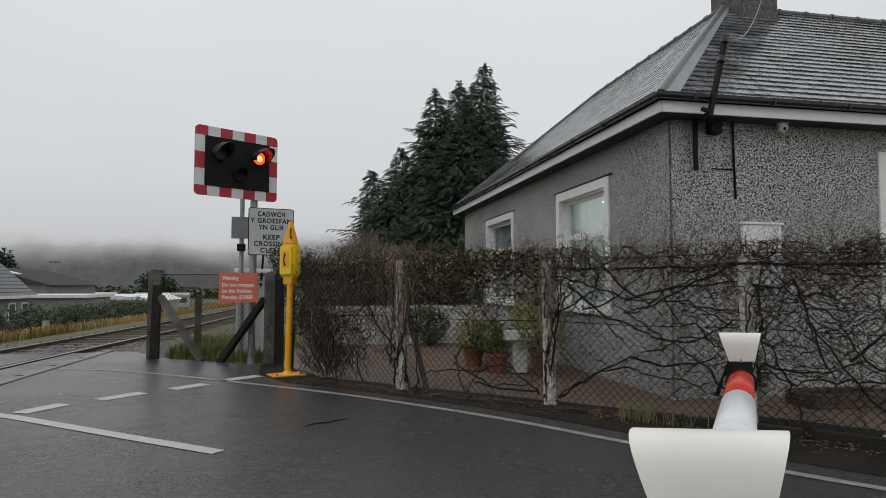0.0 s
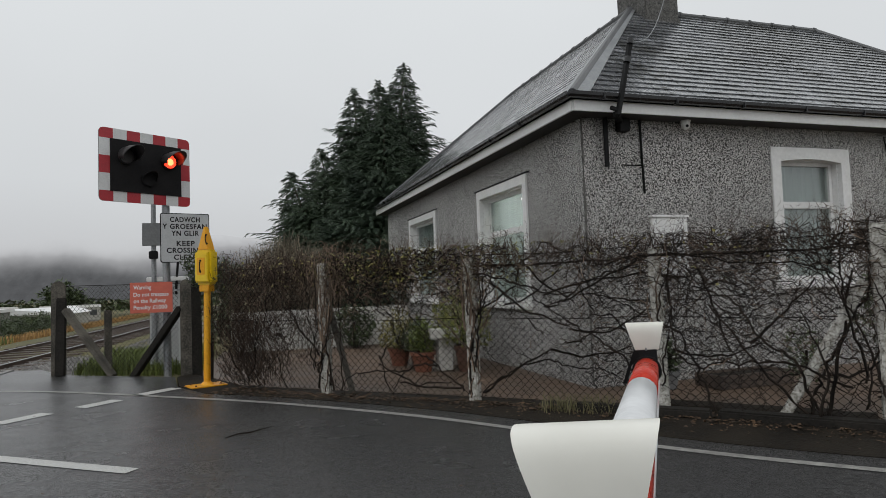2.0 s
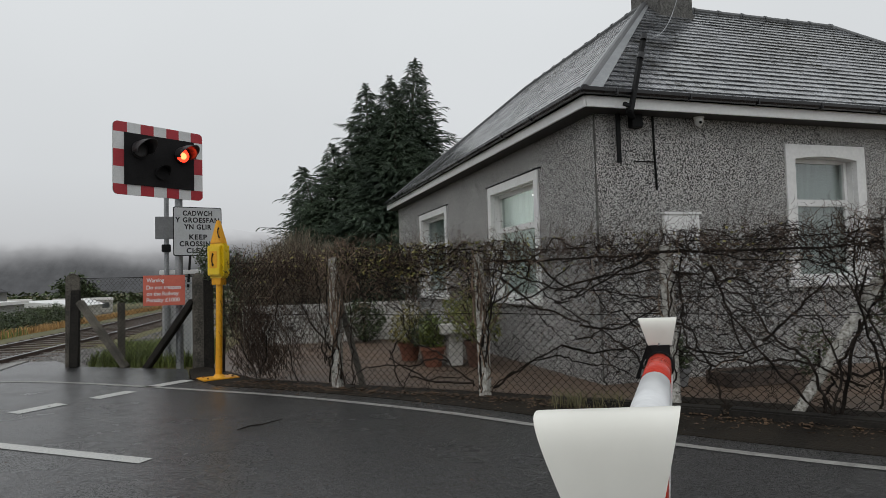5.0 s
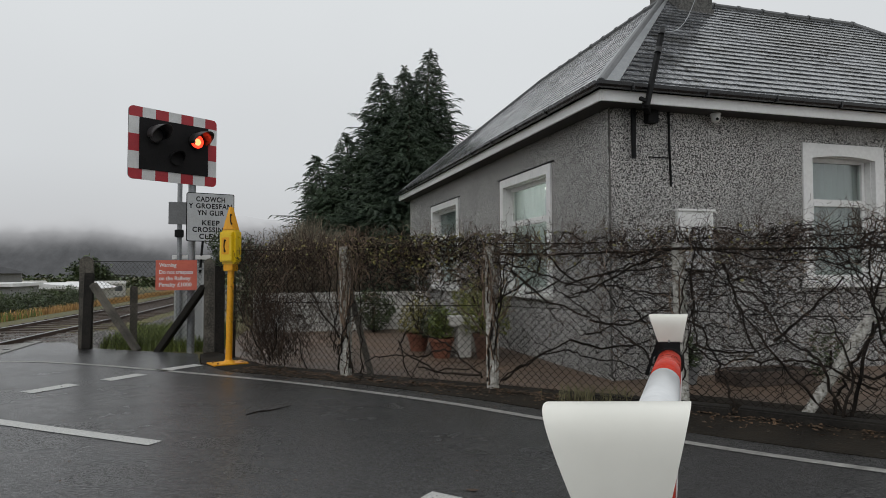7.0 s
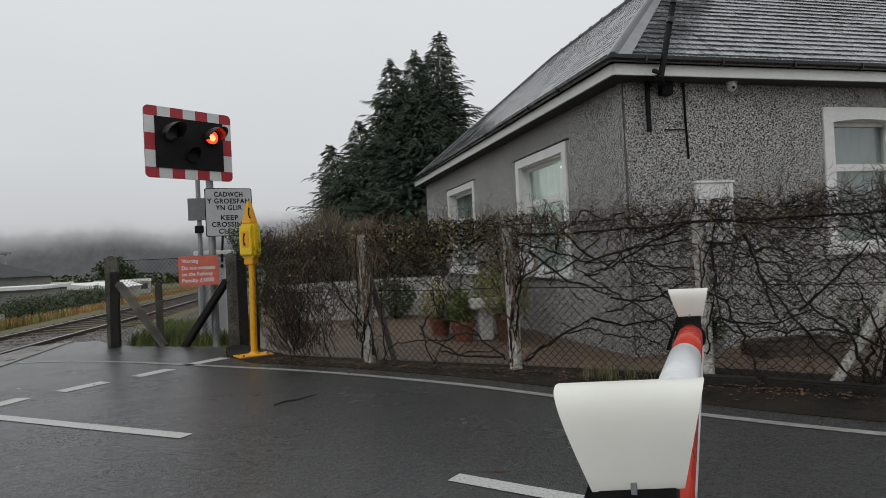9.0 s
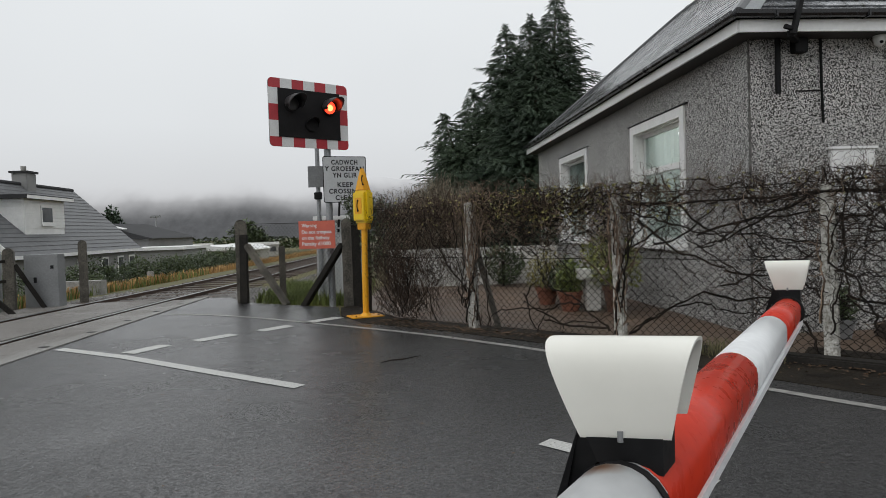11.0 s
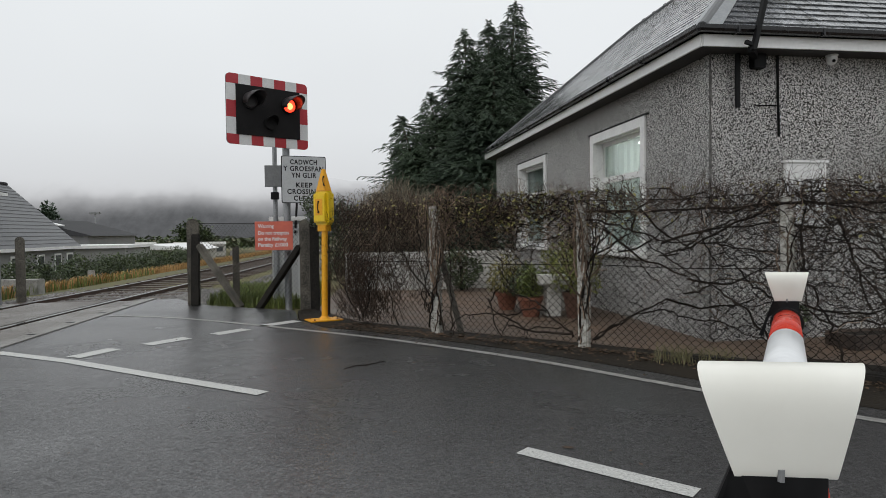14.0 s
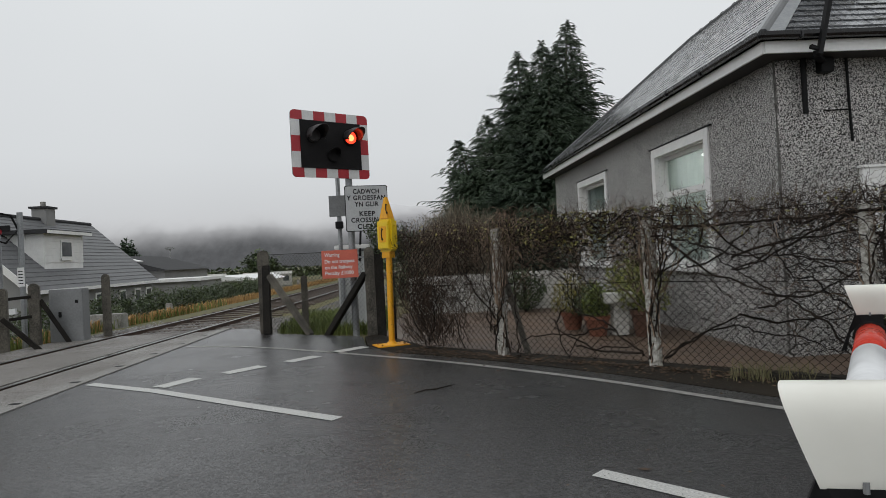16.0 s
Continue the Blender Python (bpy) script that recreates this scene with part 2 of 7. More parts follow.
ASPHALT = wet_asphalt("wet_asphalt", (0.004, 0.004, 0.0045), (0.064, 0.063, 0.064), 0.14, 0.30, 0.36)
PANEL = wet_asphalt("crossing_panel", (0.085, 0.078, 0.072), (0.235, 0.220, 0.205), 0.35, 0.7)
CONCRETE_EDGE = wet_asphalt("pale_edging", (0.13, 0.125, 0.118), (0.28, 0.27, 0.255), 0.4, 0.7)
ROAD_PAINT = surf("road_paint", (0.34, 0.34, 0.325), (0.60, 0.60, 0.58), 0.5, fine=110, coarse=60, bump=0.4, stain=(0.03, 0.03, 0.03))
EDGE_PAINT = surf("worn_edge_paint", (0.17, 0.166, 0.156), (0.38, 0.37, 0.35), 0.5, fine=90, coarse=14, bump=0.4, stain=(0.05, 0.05, 0.048))
PEBBLE = pebbledash()
WHITE = surf("white_paint", (0.68, 0.68, 0.67), (0.80, 0.80, 0.79), 0.45, fine=25, coarse=3, bump=0.05)
WHITE_WORN = surf("worn_white_paint", (0.24, 0.225, 0.195), (0.66, 0.65, 0.61), 0.75, fine=60, coarse=26, bump=0.4, stain=(0.06, 0.054, 0.043))
HOOD = surf("white_plastic", (0.73, 0.72, 0.66), (0.81, 0.80, 0.74), 0.38, fine=14, coarse=5, bump=0.03)
RED = surf("boom_red", (0.47, 0.024, 0.008), (0.58, 0.036, 0.012), 0.28, fine=40, coarse=6, bump=0.02)
BOOM_WHITE = surf("boom_white", (0.66, 0.67, 0.68), (0.78, 0.79, 0.80), 0.4, fine=40, coarse=6, bump=0.02)
SIGN_RED = surf("reflective_red", (0.34, 0.018, 0.028), (0.46, 0.03, 0.04), 0.4, fine=50, coarse=4, bump=0.0)
WARN_RED = surf("warning_red", (0.50, 0.10, 0.065), (0.60, 0.14, 0.09), 0.45, fine=40, coarse=4, bump=0.0)
SIGN_WHITE = surf("reflective_white", (0.60, 0.60, 0.60), (0.72, 0.72, 0.72), 0.4, fine=50, coarse=4, bump=0.0)
SIGN_FACE = surf("sign_face", (0.40, 0.41, 0.42), (0.50, 0.51, 0.52), 0.45, fine=50, coarse=4, bump=0.0)
BLACK = surf("black_paint", (0.007, 0.007, 0.0075), (0.016, 0.016, 0.017), 0.6, fine=50, coarse=4, bump=0.05)
MATT = surf("matt_black", (0.010, 0.0095, 0.010), (0.022, 0.021, 0.022), 0.8, fine=50, coarse=4, bump=0.05)
GUTTER = surf("black_gutter", (0.008, 0.008, 0.0095), (0.016, 0.016, 0.018), 0.24, fine=50, coarse=4, bump=0.05)
RUST = surf("rusty_steel", (0.12, 0.05, 0.02), (0.30, 0.14, 0.06), 0.8, fine=120, coarse=8, bump=0.3)
YELLOW = surf("yellow_plastic", (0.72, 0.48, 0.01), (0.82, 0.57, 0.015), 0.35, fine=30, coarse=4, bump=0.03, coat=0.2)
ORANGE = surf("yellow_orange_paint", (0.70, 0.31, 0.008), (0.82, 0.40, 0.012), 0.45, fine=30, coarse=4, bump=0.05)
OLD_WOOD = surf("weathered_wood", (0.05, 0.045, 0.037), (0.165, 0.15, 0.125), 0.85, fine=45, coarse=4, bump=0.5, depth=0.01, stain=(0.035, 0.033, 0.03))
DARK_WOOD = surf("dark_wet_wood", (0.009, 0.008, 0.0075), (0.032, 0.029, 0.025), 0.75, fine=45, coarse=4, bump=0.5, depth=0.01)
CONCRETE = surf("weathered_concrete", (0.20, 0.195, 0.18), (0.38, 0.37, 0.35), 0.85, fine=60, coarse=5, bump=0.4, stain=(0.09, 0.09, 0.075))
GALV = surf("galvanised_steel", (0.22, 0.23, 0.24), (0.36, 0.37, 0.38), 0.5, metal=0.5, fine=40, coarse=5, bump=0.05)
GREY_PAINT = surf("grey_paint", (0.16, 0.165, 0.17), (0.23, 0.235, 0.24), 0.5, fine=30, coarse=3, bump=0.05)
WIRE = surf("weathered_wire", (0.006, 0.0055, 0.005), (0.022, 0.019, 0.017), 0.8, metal=0.0, fine=60, coarse=5, bump=0.0)
SLATE = wet_slate("wet_slate", False)
SLATE_FIELD = wet_slate("wet_slate_field", True)
UNDERLAY = surf("roof_underlay", (0.02, 0.02, 0.022), (0.035, 0.035, 0.037), 0.9, fine=20, coarse=2, bump=0.1)
LEAD = surf("ridge_tile", (0.06, 0.063, 0.067), (0.15, 0.153, 0.158), 0.45, fine=30, coarse=4, bump=0.2)
CHIMNEY = surf("dark_render", (0.012, 0.012, 0.011), (0.20, 0.195, 0.185), 0.85, fine=85, coarse=30, bump=0.6, depth=0.01)
PAVING = surf("red_brown_paving", (0.085, 0.057, 0.038), (0.165, 0.108, 0.072), 0.55, fine=35, coarse=1.5, bump=0.2, stain=(0.07, 0.05, 0.036))
SOIL = surf("wet_soil", (0.009, 0.0075, 0.006), (0.032, 0.026, 0.019), 0.75, fine=45, coarse=3, bump=0.7, depth=0.015)
LITTER = surf("fallen_leaves", (0.035, 0.020, 0.011), (0.11, 0.065, 0.034), 0.7, fine=30, coarse=3, bump=0.1, vary=0.5, island=True)
FIELD = surf("rough_grass", (0.055, 0.065, 0.022), (0.16, 0.13, 0.05), 0.9, fine=14, coarse=0.25, bump=0.5, depth=0.03)
DRY_GRASS = surf("dry_grass", (0.30, 0.17, 0.06), (0.46, 0.29, 0.12), 0.85, fine=20, coarse=1, bump=0.0, vary=0.35, island=True)
TUFT = surf("dull_grass", (0.09, 0.085, 0.04), (0.19, 0.17, 0.085), 0.85, fine=20, coarse=1, bump=0.0, vary=0.4, island=True)
GREEN_GRASS = surf("green_grass", (0.07, 0.10, 0.022), (0.17, 0.20, 0.05), 0.8, fine=20, coarse=1, bump=0.0, vary=0.35, island=True)
STONE = surf("ballast_stone", (0.11, 0.105, 0.10), (0.27, 0.26, 0.25), 0.8, fine=60, coarse=4, bump=0.3, vary=0.4, island=True)
BALLAST = surf("ballast_bed", (0.08, 0.075, 0.07), (0.22, 0.21, 0.20), 0.85, fine=24, coarse=2, bump=0.9, depth=0.03)
SLEEPER = surf("sleeper_wood", (0.045, 0.034, 0.028), (0.12, 0.09, 0.072), 0.8, fine=30, coarse=3, bump=0.4)
RAIL_SIDE = surf("rail_rust", (0.03, 0.017, 0.012), (0.075, 0.04, 0.027), 0.75, fine=50, coarse=4, bump=0.2)
RAIL_TOP = surf("rail_steel", (0.20, 0.20, 0.20), (0.34, 0.34, 0.34), 0.35, metal=1.0, fine=50, coarse=4, bump=0.02)
RUBBER = surf("black_rubber", (0.01, 0.01, 0.011), (0.025, 0.025, 0.027), 0.6, fine=40, coarse=3, bump=0.1)
BARK = surf("vine_bark", (0.006, 0.005, 0.0045), (0.034, 0.026, 0.021), 0.8, fine=50, coarse=4, bump=0.3, vary=0.6, island=True)
TWIG = surf("red_brown_twigs", (0.055, 0.040, 0.030), (0.29, 0.21, 0.155), 0.75, fine=40, coarse=2.0, bump=0.0, vary=0.75, island=True)
DARK_TWIG = surf("dark_brown_twigs", (0.018, 0.013, 0.010), (0.10, 0.07, 0.053), 0.75, fine=40, coarse=2.0, bump=0.0, vary=0.7, island=True)
PALE_TWIG = surf("pale_grey_twigs", (0.11, 0.095, 0.07), (0.30, 0.26, 0.20), 0.8, fine=40, coarse=2.0, bump=0.0, vary=0.5, island=True)
LEAF = surf("autumn_leaf", (0.11, 0.12, 0.03), (0.27, 0.22, 0.06), 0.6, fine=40, coarse=3, bump=0.0, vary=0.45, island=True)
NEEDLE = surf("conifer_foliage", (0.017, 0.033, 0.021), (0.062, 0.092, 0.052), 0.65, fine=10, coarse=0.7, bump=0.0, vary=0.5, island=True)
TRUNK = surf("tree_bark", (0.05, 0.04, 0.032), (0.12, 0.10, 0.08), 0.9, fine=25, coarse=3, bump=0.6, depth=0.02)
HEDGE = surf("hedge_leaves", (0.022, 0.04, 0.014), (0.075, 0.10, 0.035), 0.6, fine=15, coarse=1, bump=0.0, vary=0.5, island=True)
BUSH = surf("golden_bush", (0.07, 0.11, 0.02), (0.19, 0.22, 0.045), 0.6, fine=15, coarse=1, bump=0.0, vary=0.45, island=True)
GOLDEN = surf("golden_conifer", (0.10, 0.125, 0.022), (0.26, 0.27, 0.055), 0.6, fine=15, coarse=1, bump=0.0, vary=0.5, island=True)
TERRACOTTA = surf("terracotta", (0.17, 0.062, 0.036), (0.29, 0.115, 0.07), 0.7, fine=40, coarse=6, bump=0.15)
BROWN_POT = surf("brown_pot", (0.09, 0.045, 0.03), (0.16, 0.085, 0.06), 0.5, fine=40, coarse=6, bump=0.1)
FAR_RENDER = surf("grey_render", (0.19, 0.19, 0.19), (0.27, 0.268, 0.265), 0.85, fine=50, coarse=1.2, bump=0.2)
FAR_ROOF = surf("grey_roof_tile", (0.05, 0.052, 0.056), (0.15, 0.153, 0.158), 0.5, fine=14, coarse=4.0, bump=0.2, vary=0.2, island=True)
DARK_ROOF = surf("dark_felt_roof", (0.018, 0.018, 0.02), (0.04, 0.04, 0.043), 0.88, fine=20, coarse=1.0, bump=0.2)
PALE_PANEL = surf("cream_caravan", (0.32, 0.31, 0.28), (0.42, 0.41, 0.38), 0.5, fine=10, coarse=1.0, bump=0.0)
CURTAIN = surf("pale_interior", (0.62, 0.66, 0.65), (0.74, 0.78, 0.77), 0.9, fine=20, coarse=2.0, bump=0.0)
DIM = surf("dim_interior", (0.10, 0.10, 0.10), (0.18, 0.18, 0.175), 0.9, fine=20, coarse=2.0, bump=0.0)
NET = surf("added_net_curtain", (0.66, 0.70, 0.69), (0.78, 0.82, 0.81), 0.9, fine=20, coarse=2.0, bump=0.0)
net_nt = NET.node_tree
net_back = node(net_nt, "ShaderNodeBsdfTranslucent", Color=(0.78, 0.82, 0.80, 1))
net_mix = node(net_nt, "ShaderNodeMixShader", Fac=0.5)
net_nt.links.new(net_nt.nodes["Principled BSDF"].outputs[0], net_mix.inputs[1])
net_nt.links.new(net_back.outputs[0], net_mix.inputs[2])
net_nt.links.new(net_mix.outputs[0], net_nt.nodes["Material Output"].inputs[0])
GLASS = window_glass()
LAMP_ON = glowing("lit_red_lamp", (1.0, 0.035, 0.014), 3.0)
LAMP_CORE = glowing("lit_lamp_core", (1.0, 0.10, 0.035), 8.0)
HOOD_PAINT = surf("signal_hood_paint", (0.03, 0.028, 0.029), (0.06, 0.056, 0.058), 0.42, fine=50, coarse=4, bump=0.05)
ROOM_LAMP = glowing("room_lamp", (1.0, 0.97, 0.9), 3.0)


RED.node_tree.nodes["Principled BSDF"].inputs["Specular IOR Level"].default_value = 0.3
for dull in (BARK, TWIG, DARK_TWIG, PALE_TWIG, WIRE, BLACK, SOIL, MATT, DARK_WOOD):
    dull.node_tree.nodes["Principled BSDF"].inputs["Specular IOR Level"].default_value = 0.15


# ---- building helpers ----
class Shape:
    """Collects the faces of one mesh."""

    def __init__(self):
        self.v, self.f = [], []

    def add(self, verts, faces):
        n = len(self.v)
        self.v += [tuple(p) for p in verts]
        self.f += [tuple(i + n for i in face) for face in faces]
        return self

    def box(self, x0, x1, y0, y1, z0, z1, m=None):
        c = [Vector((x, y, z)) for z in (z0, z1) for x, y in ((x0, y0), (x1, y0), (x1, y1), (x0, y1))]
        c = [m @ p for p in c] if m else c
        return self.add(c, [(3, 2, 1, 0), (4, 5, 6, 7), (0, 1, 5, 4), (1, 2, 6, 5), (2, 3, 7, 6), (3, 0, 4, 7)])

    def beam(self, a, b, w, d, up=(0, 0, 1)):
        """A bar of section w x d from a to b."""
        a, b = Vector(a), Vector(b)
        ax = (b - a).normalized()
        side = ax.cross(Vector(up))
        side = side.normalized() if side.length > 1e-4 else Vector((1, 0, 0))
        top = side.cross(ax)
        c = [p + side * sx * w / 2 + top * sz * d / 2 for p in (a, b) for sx, sz in ((-1, -1), (1, -1), (1, 1), (-1, 1))]
        return self.add(c, [(0, 1, 2, 3), (7, 6, 5, 4), (0, 4, 5, 1), (1, 5, 6, 2), (2, 6, 7, 3), (3, 7, 4, 0)])

    def tube(self, points, radii, sides=8, caps=True):
        pts = [Vector(p) for p in points]
        radii = radii if isinstance(radii, (list, tuple)) else [radii] * len(pts)
        verts, faces = [], []
        for i, p in enumerate(pts):
            ax = (pts[min(i + 1, len(pts) - 1)] - pts[max(i - 1, 0)])
            ax = ax.normalized() if ax.length > 1e-9 else Vector((0, 0, 1))
            ref = Vector((0, 0, 1)) if abs(ax.z) < 0.9 else Vector((1, 0, 0))
            s = ax.cross(ref).normalized()
            t = s.cross(ax)
            for k in range(sides):
                a = 2 * math.pi * k / sides
                verts.append(p + (s * math.cos(a) + t * math.sin(a)) * radii[i])
        for i in range(len(pts) - 1):
            for k in range(sides):
                a, b = i * sides + k, i * sides + (k + 1) % sides
                faces.append((a, b, b + sides, a + sides))
        if caps:
            faces.append(tuple(reversed(range(sides))))
            faces.append(tuple(range((len(pts) - 1) * sides, len(pts) * sides)))
        return self.add(verts, faces)

    def slab(self, outline, z0, z1):
        """An outline in plan, pulled from z0 to z1."""
        n = len(outline)
        verts = [(x, y, z0) for x, y in outline] + [(x, y, z1) for x, y in outline]
        faces = [tuple(reversed(range(n))), tuple(range(n, 2 * n))]
        faces += [(i, (i + 1) % n, n + (i + 1) % n, n + i) for i in range(n)]
        return self.add(verts, faces)

    def mesh(self, name, material, bevel=0.0, smooth=False):
        data = bpy.data.meshes.new(name)
        data.from_pydata(self.v, [], self.f)
        if bevel:
            bm = bmesh.new()
            bm.from_mesh(data)
            bmesh.ops.remove_doubles(bm, verts=bm.verts, dist=1e-5)
            edges = [e for e in bm.edges if len(e.link_faces) == 2 and e.calc_face_angle() > 0.6]
            bmesh.ops.bevel(bm, geom=edges, offset=bevel, segments=2, affect="EDGES", clamp_overlap=True)
            bm.to_mesh(data)
            bm.free()
        data.materials.append(material)
        if smooth:
            for p in data.polygons:
                p.use_smooth = True
            data.set_sharp_from_angle(angle=radians(40))
        data.update()
        return data


PLACE = {}


def thing(name, at, label, category, group="", kind="", rz=0.0):
    """An Empty at the base of a thing."""
    ob = new(name)
    ob.empty_display_size = 0.1
    ob.matrix_basis = pose(*at, 0, 0, rz)
    PLACE[ob] = ob.matrix_basis.copy()
    return tagged(ob, label, category, group, kind)


def part(name, shape, material, parent, label="", bevel=0.0, smooth=False, local=False):
    """One mesh under a thing or a part, from a shape in the world or, with local, in the thing's own space."""
    data = shape.mesh(name, material, bevel, smooth)
    m = PLACE[parent]
    if not local:
        data.transform(m.inverted())
    ob = new(name, data)
    ob.parent = parent
    PLACE[ob] = m
    return tagged(ob, label)


def solid(name, shape, material, label, category="", group="", kind="", bevel=0.0, smooth=False):
    """A thing that is one mesh, its origin at its base."""
    data = shape.mesh(name, material, bevel, smooth)
    v = np.array(shape.v)
    base = Vector(((v[:, 0].min() + v[:, 0].max()) / 2, (v[:, 1].min() + v[:, 1].max()) / 2, v[:, 2].min()))
    data.transform(Matrix.Translation(-base))
    ob = new(name, data)
    ob.location = base
    PLACE[ob] = Matrix.Translation(base)
    return tagged(ob, label, category, group, kind)


def words(text, size, m, material, parent, name="lettering", span=0.0, bold=0.022, gap=1.0):
    """Lettering as a mesh: centred on m, whose x runs along the line and z out of the sign."""
    cu = bpy.data.curves.new(name, "FONT")
    cu.body, cu.size, cu.align_x, cu.align_y, cu.extrude = text, size, "CENTER", "CENTER", 0.0008
    cu.offset = size * bold
    cu.space_character = gap
    tmp = bpy.data.objects.new(name, cu)
    data = bpy.data.meshes.new_from_object(tmp)
    bpy.data.objects.remove(tmp)
    data.materials.clear()
    data.materials.append(material)
    if span:
        wide = max(v.co.x for v in data.vertices) - min(v.co.x for v in data.vertices)
        data.transform(Matrix.Diagonal((span / wide, 1, 1, 1)))
    data.transform(PLACE[parent].inverted() @ m)
    ob = new(name, data)
    ob.parent = parent
    PLACE[ob] = PLACE[parent]
    return tagged(ob, kind="stuff")


rng = random.Random(7)


# ---- ground, road and railway ----
TRACK_Y = [-60, -30, 2, 8, 12, 16, 20, 30, 60, 120, 300]
TRACK_X = [-6.6, -5.8, -5.28, -5.08, -4.8, -4.38, -3.98, -3.25, -1.5, 2.0, 14.0]


def track(y):
    """The middle of the railway, softened."""
    return float(np.mean([np.interp(y + d, TRACK_Y, TRACK_X) for d in (-2.4, -1.2, 0, 1.2, 2.4)]))


def step(a, b, x):
    t = min(1.0, max(0.0, (x - a) / (b - a)))
    return t * t * (3 - 2 * t)


def land(x, y):
    """The height of the rough ground: level by the railway, lower beyond it."""
    left = track(y) - 1.7 - x
    low = 1.45 * step(0.2, 5.5, left) + 1.1 * step(2, 8, left) * step(38, 58, y)
    right = x - track(y) - 2.0
    low = max(low, 1.2 * step(2, 10, right) * step(26, 45, y))
    return -0.07 - low + 0.03 * noise.noise((x * 0.7, y * 0.7, 0))


def road_z(x):
    return -0.35 * step(-6.6, -11.0, x) if x < -6.6 else 0.0


grid_x = [-3000, -1000, -400, -200, -100, -60, -40] + [-30 + 0.75 * i for i in range(81)] + [40, 60, 100, 200, 400, 1000, 3000]
grid_y = [-1000, -300, -100, -40] + [-20 + 1.25 * i for i in range(65)] + [70, 80, 100, 140, 200, 400, 1000, 3500]
sheet = Shape()
nx = len(grid_x)
sheet.add([(x, y, land(x, y)) for y in grid_y for x in grid_x],
          [(j * nx + i, j * nx + i + 1, (j + 1) * nx + i + 1, (j + 1) * nx + i) for j in range(len(grid_y) - 1) for i in range(nx - 1)])
ground = solid("ground", sheet, FIELD, "rough green and brown grassy ground reaching the hills", "ground", kind="structure", smooth=True)

# the painted line along the road's edge, from the railway round to the fence
EDGE = [(-4.1, 10.55), (-2.9, 10.3), (-2.0, 9.74), (-1.0, 8.88), (-0.49, 8.42), (0.51, 7.52), (1.31, 6.62), (1.93, 5.86), (2.43, 5.09), (3.1, 4.1), (3.5, 3.58), (3.85, 3.18), (4.9, 2.0), (6.6, 0.2), (9.5, -2.6), (14, -7)]


def offset(line, d):
    out = []
    for i, p in enumerate(line):
        a, b = Vector(line[max(i - 1, 0)]), Vector(line[min(i + 1, len(line) - 1)])
        t = (b - a).normalized()
        out.append((p[0] - t.y * d, p[1] + t.x * d))
    return out


def refine(line, length):
    out = []
    for a, b in zip(line, line[1:]):
        n = max(1, int(math.dist(a, b) / length))
        out += [(a[0] + (b[0] - a[0]) * k / n, a[1] + (b[1] - a[1]) * k / n) for k in range(n)]
    return out + [line[-1]]


def rounded(line, rounds=2):
    for _ in range(rounds):
        nxt = [line[0]]
        for a, b in zip(line, line[1:]):
            nxt += [(a[0] * 0.75 + b[0] * 0.25, a[1] * 0.75 + b[1] * 0.25), (a[0] * 0.25 + b[0] * 0.75, a[1] * 0.25 + b[1] * 0.75)]
        line = nxt + [line[-1]]
    return line


EDGE = rounded(EDGE)


def deck_edge(y):
    """The straight outer edge of the crossing deck."""
    return -3.79 + 0.0242 * y


kerbside = [(x + rng.uniform(-0.02, 0.02), y + rng.uniform(-0.02, 0.02)) for x, y in offset(EDGE, 0.34)]
near_road = [(deck_edge(y) + 0.085, y) for y in range(-30, 13, 2)]
kerbside = [p for p in kerbside if p[0] > -0.3]
road = solid("road", Shape().slab([(14, -30)] + list(reversed(kerbside)) + [(-0.5, 9.3), (-0.62, 10.38), (-1.55, 11.08), (-2.34, 11.66), (-2.55, 12.0), (-2.9, 12.75), (deck_edge(12.8) + 0.085, 12.8)] + list(reversed(near_road)), -0.25, 0.0), ASPHALT,
             "wet dark grey asphalt road with worn white markings", "road", kind="structure")
far_road = Shape()
xs = [-6.45 - 0.5 * i for i in range(24)]
far_road.add([(x, y, road_z(x) - 0.004) for x in xs for y in (-25, 0, 6, 10.4 - 0.22 * (-6.45 - x))], [(4 * i + j, 4 * i + j + 1, 4 * i + j + 5, 4 * i + j + 4) for i in range(23) for j in range(3)])
far_side = solid("road_beyond", far_road, ASPHALT, "wet asphalt road beyond the rails, falling away", "road", kind="structure")


def ribbon(line, width, z=0.004):
    a, b = offset(line, width / 2), offset(line, -width / 2)
    n = len(line)
    s = Shape()
    s.add([(x, y, z) for x, y in a] + [(x, y, z) for x, y in b], [(i, n + i, n + i + 1, i + 1) for i in range(n - 1)])
    return s


def marking(name, line, width, label, group="", paint=ROAD_PAINT):
    s = ribbon(line, width)
    return solid(name, s, paint, label, "road marking", group, kind="structure")


marking("edge_line", EDGE[4:], 0.085, "worn white line along the edge of the road", paint=EDGE_PAINT)
marking("stop_line", [(-3.42, 7.47), (-2.45, 6.8), (-1.3, 5.85), (-0.46, 5.17)], 0.125, "worn white stop line on the asphalt")
for a, b in (((-2.5, 7.0), (-2.26, 7.43)), ((-2.0, 7.62), (-1.66, 8.0)), ((-1.4, 8.2), (-1.08, 8.54)), ((-0.92, 8.78), (-0.5, 9.16))):
    marking("give_way_dash", refine([a, b], 0.2), 0.20, "short white dash across the carriageway", "dashes across the road")
marking("centre_dash", [(1.10, 3.61), (1.72, 2.92)], 0.12, "worn white centre dash with chips of asphalt showing")
marking("centre_dash", [(2.5, 2.05), (3.2, 1.28)], 0.12, "worn white centre dash with chips of asphalt showing")
marking("centre_dash", [(-6.9, 9.3), (-7.9, 9.1)], 0.12, "worn white line beyond the rails")

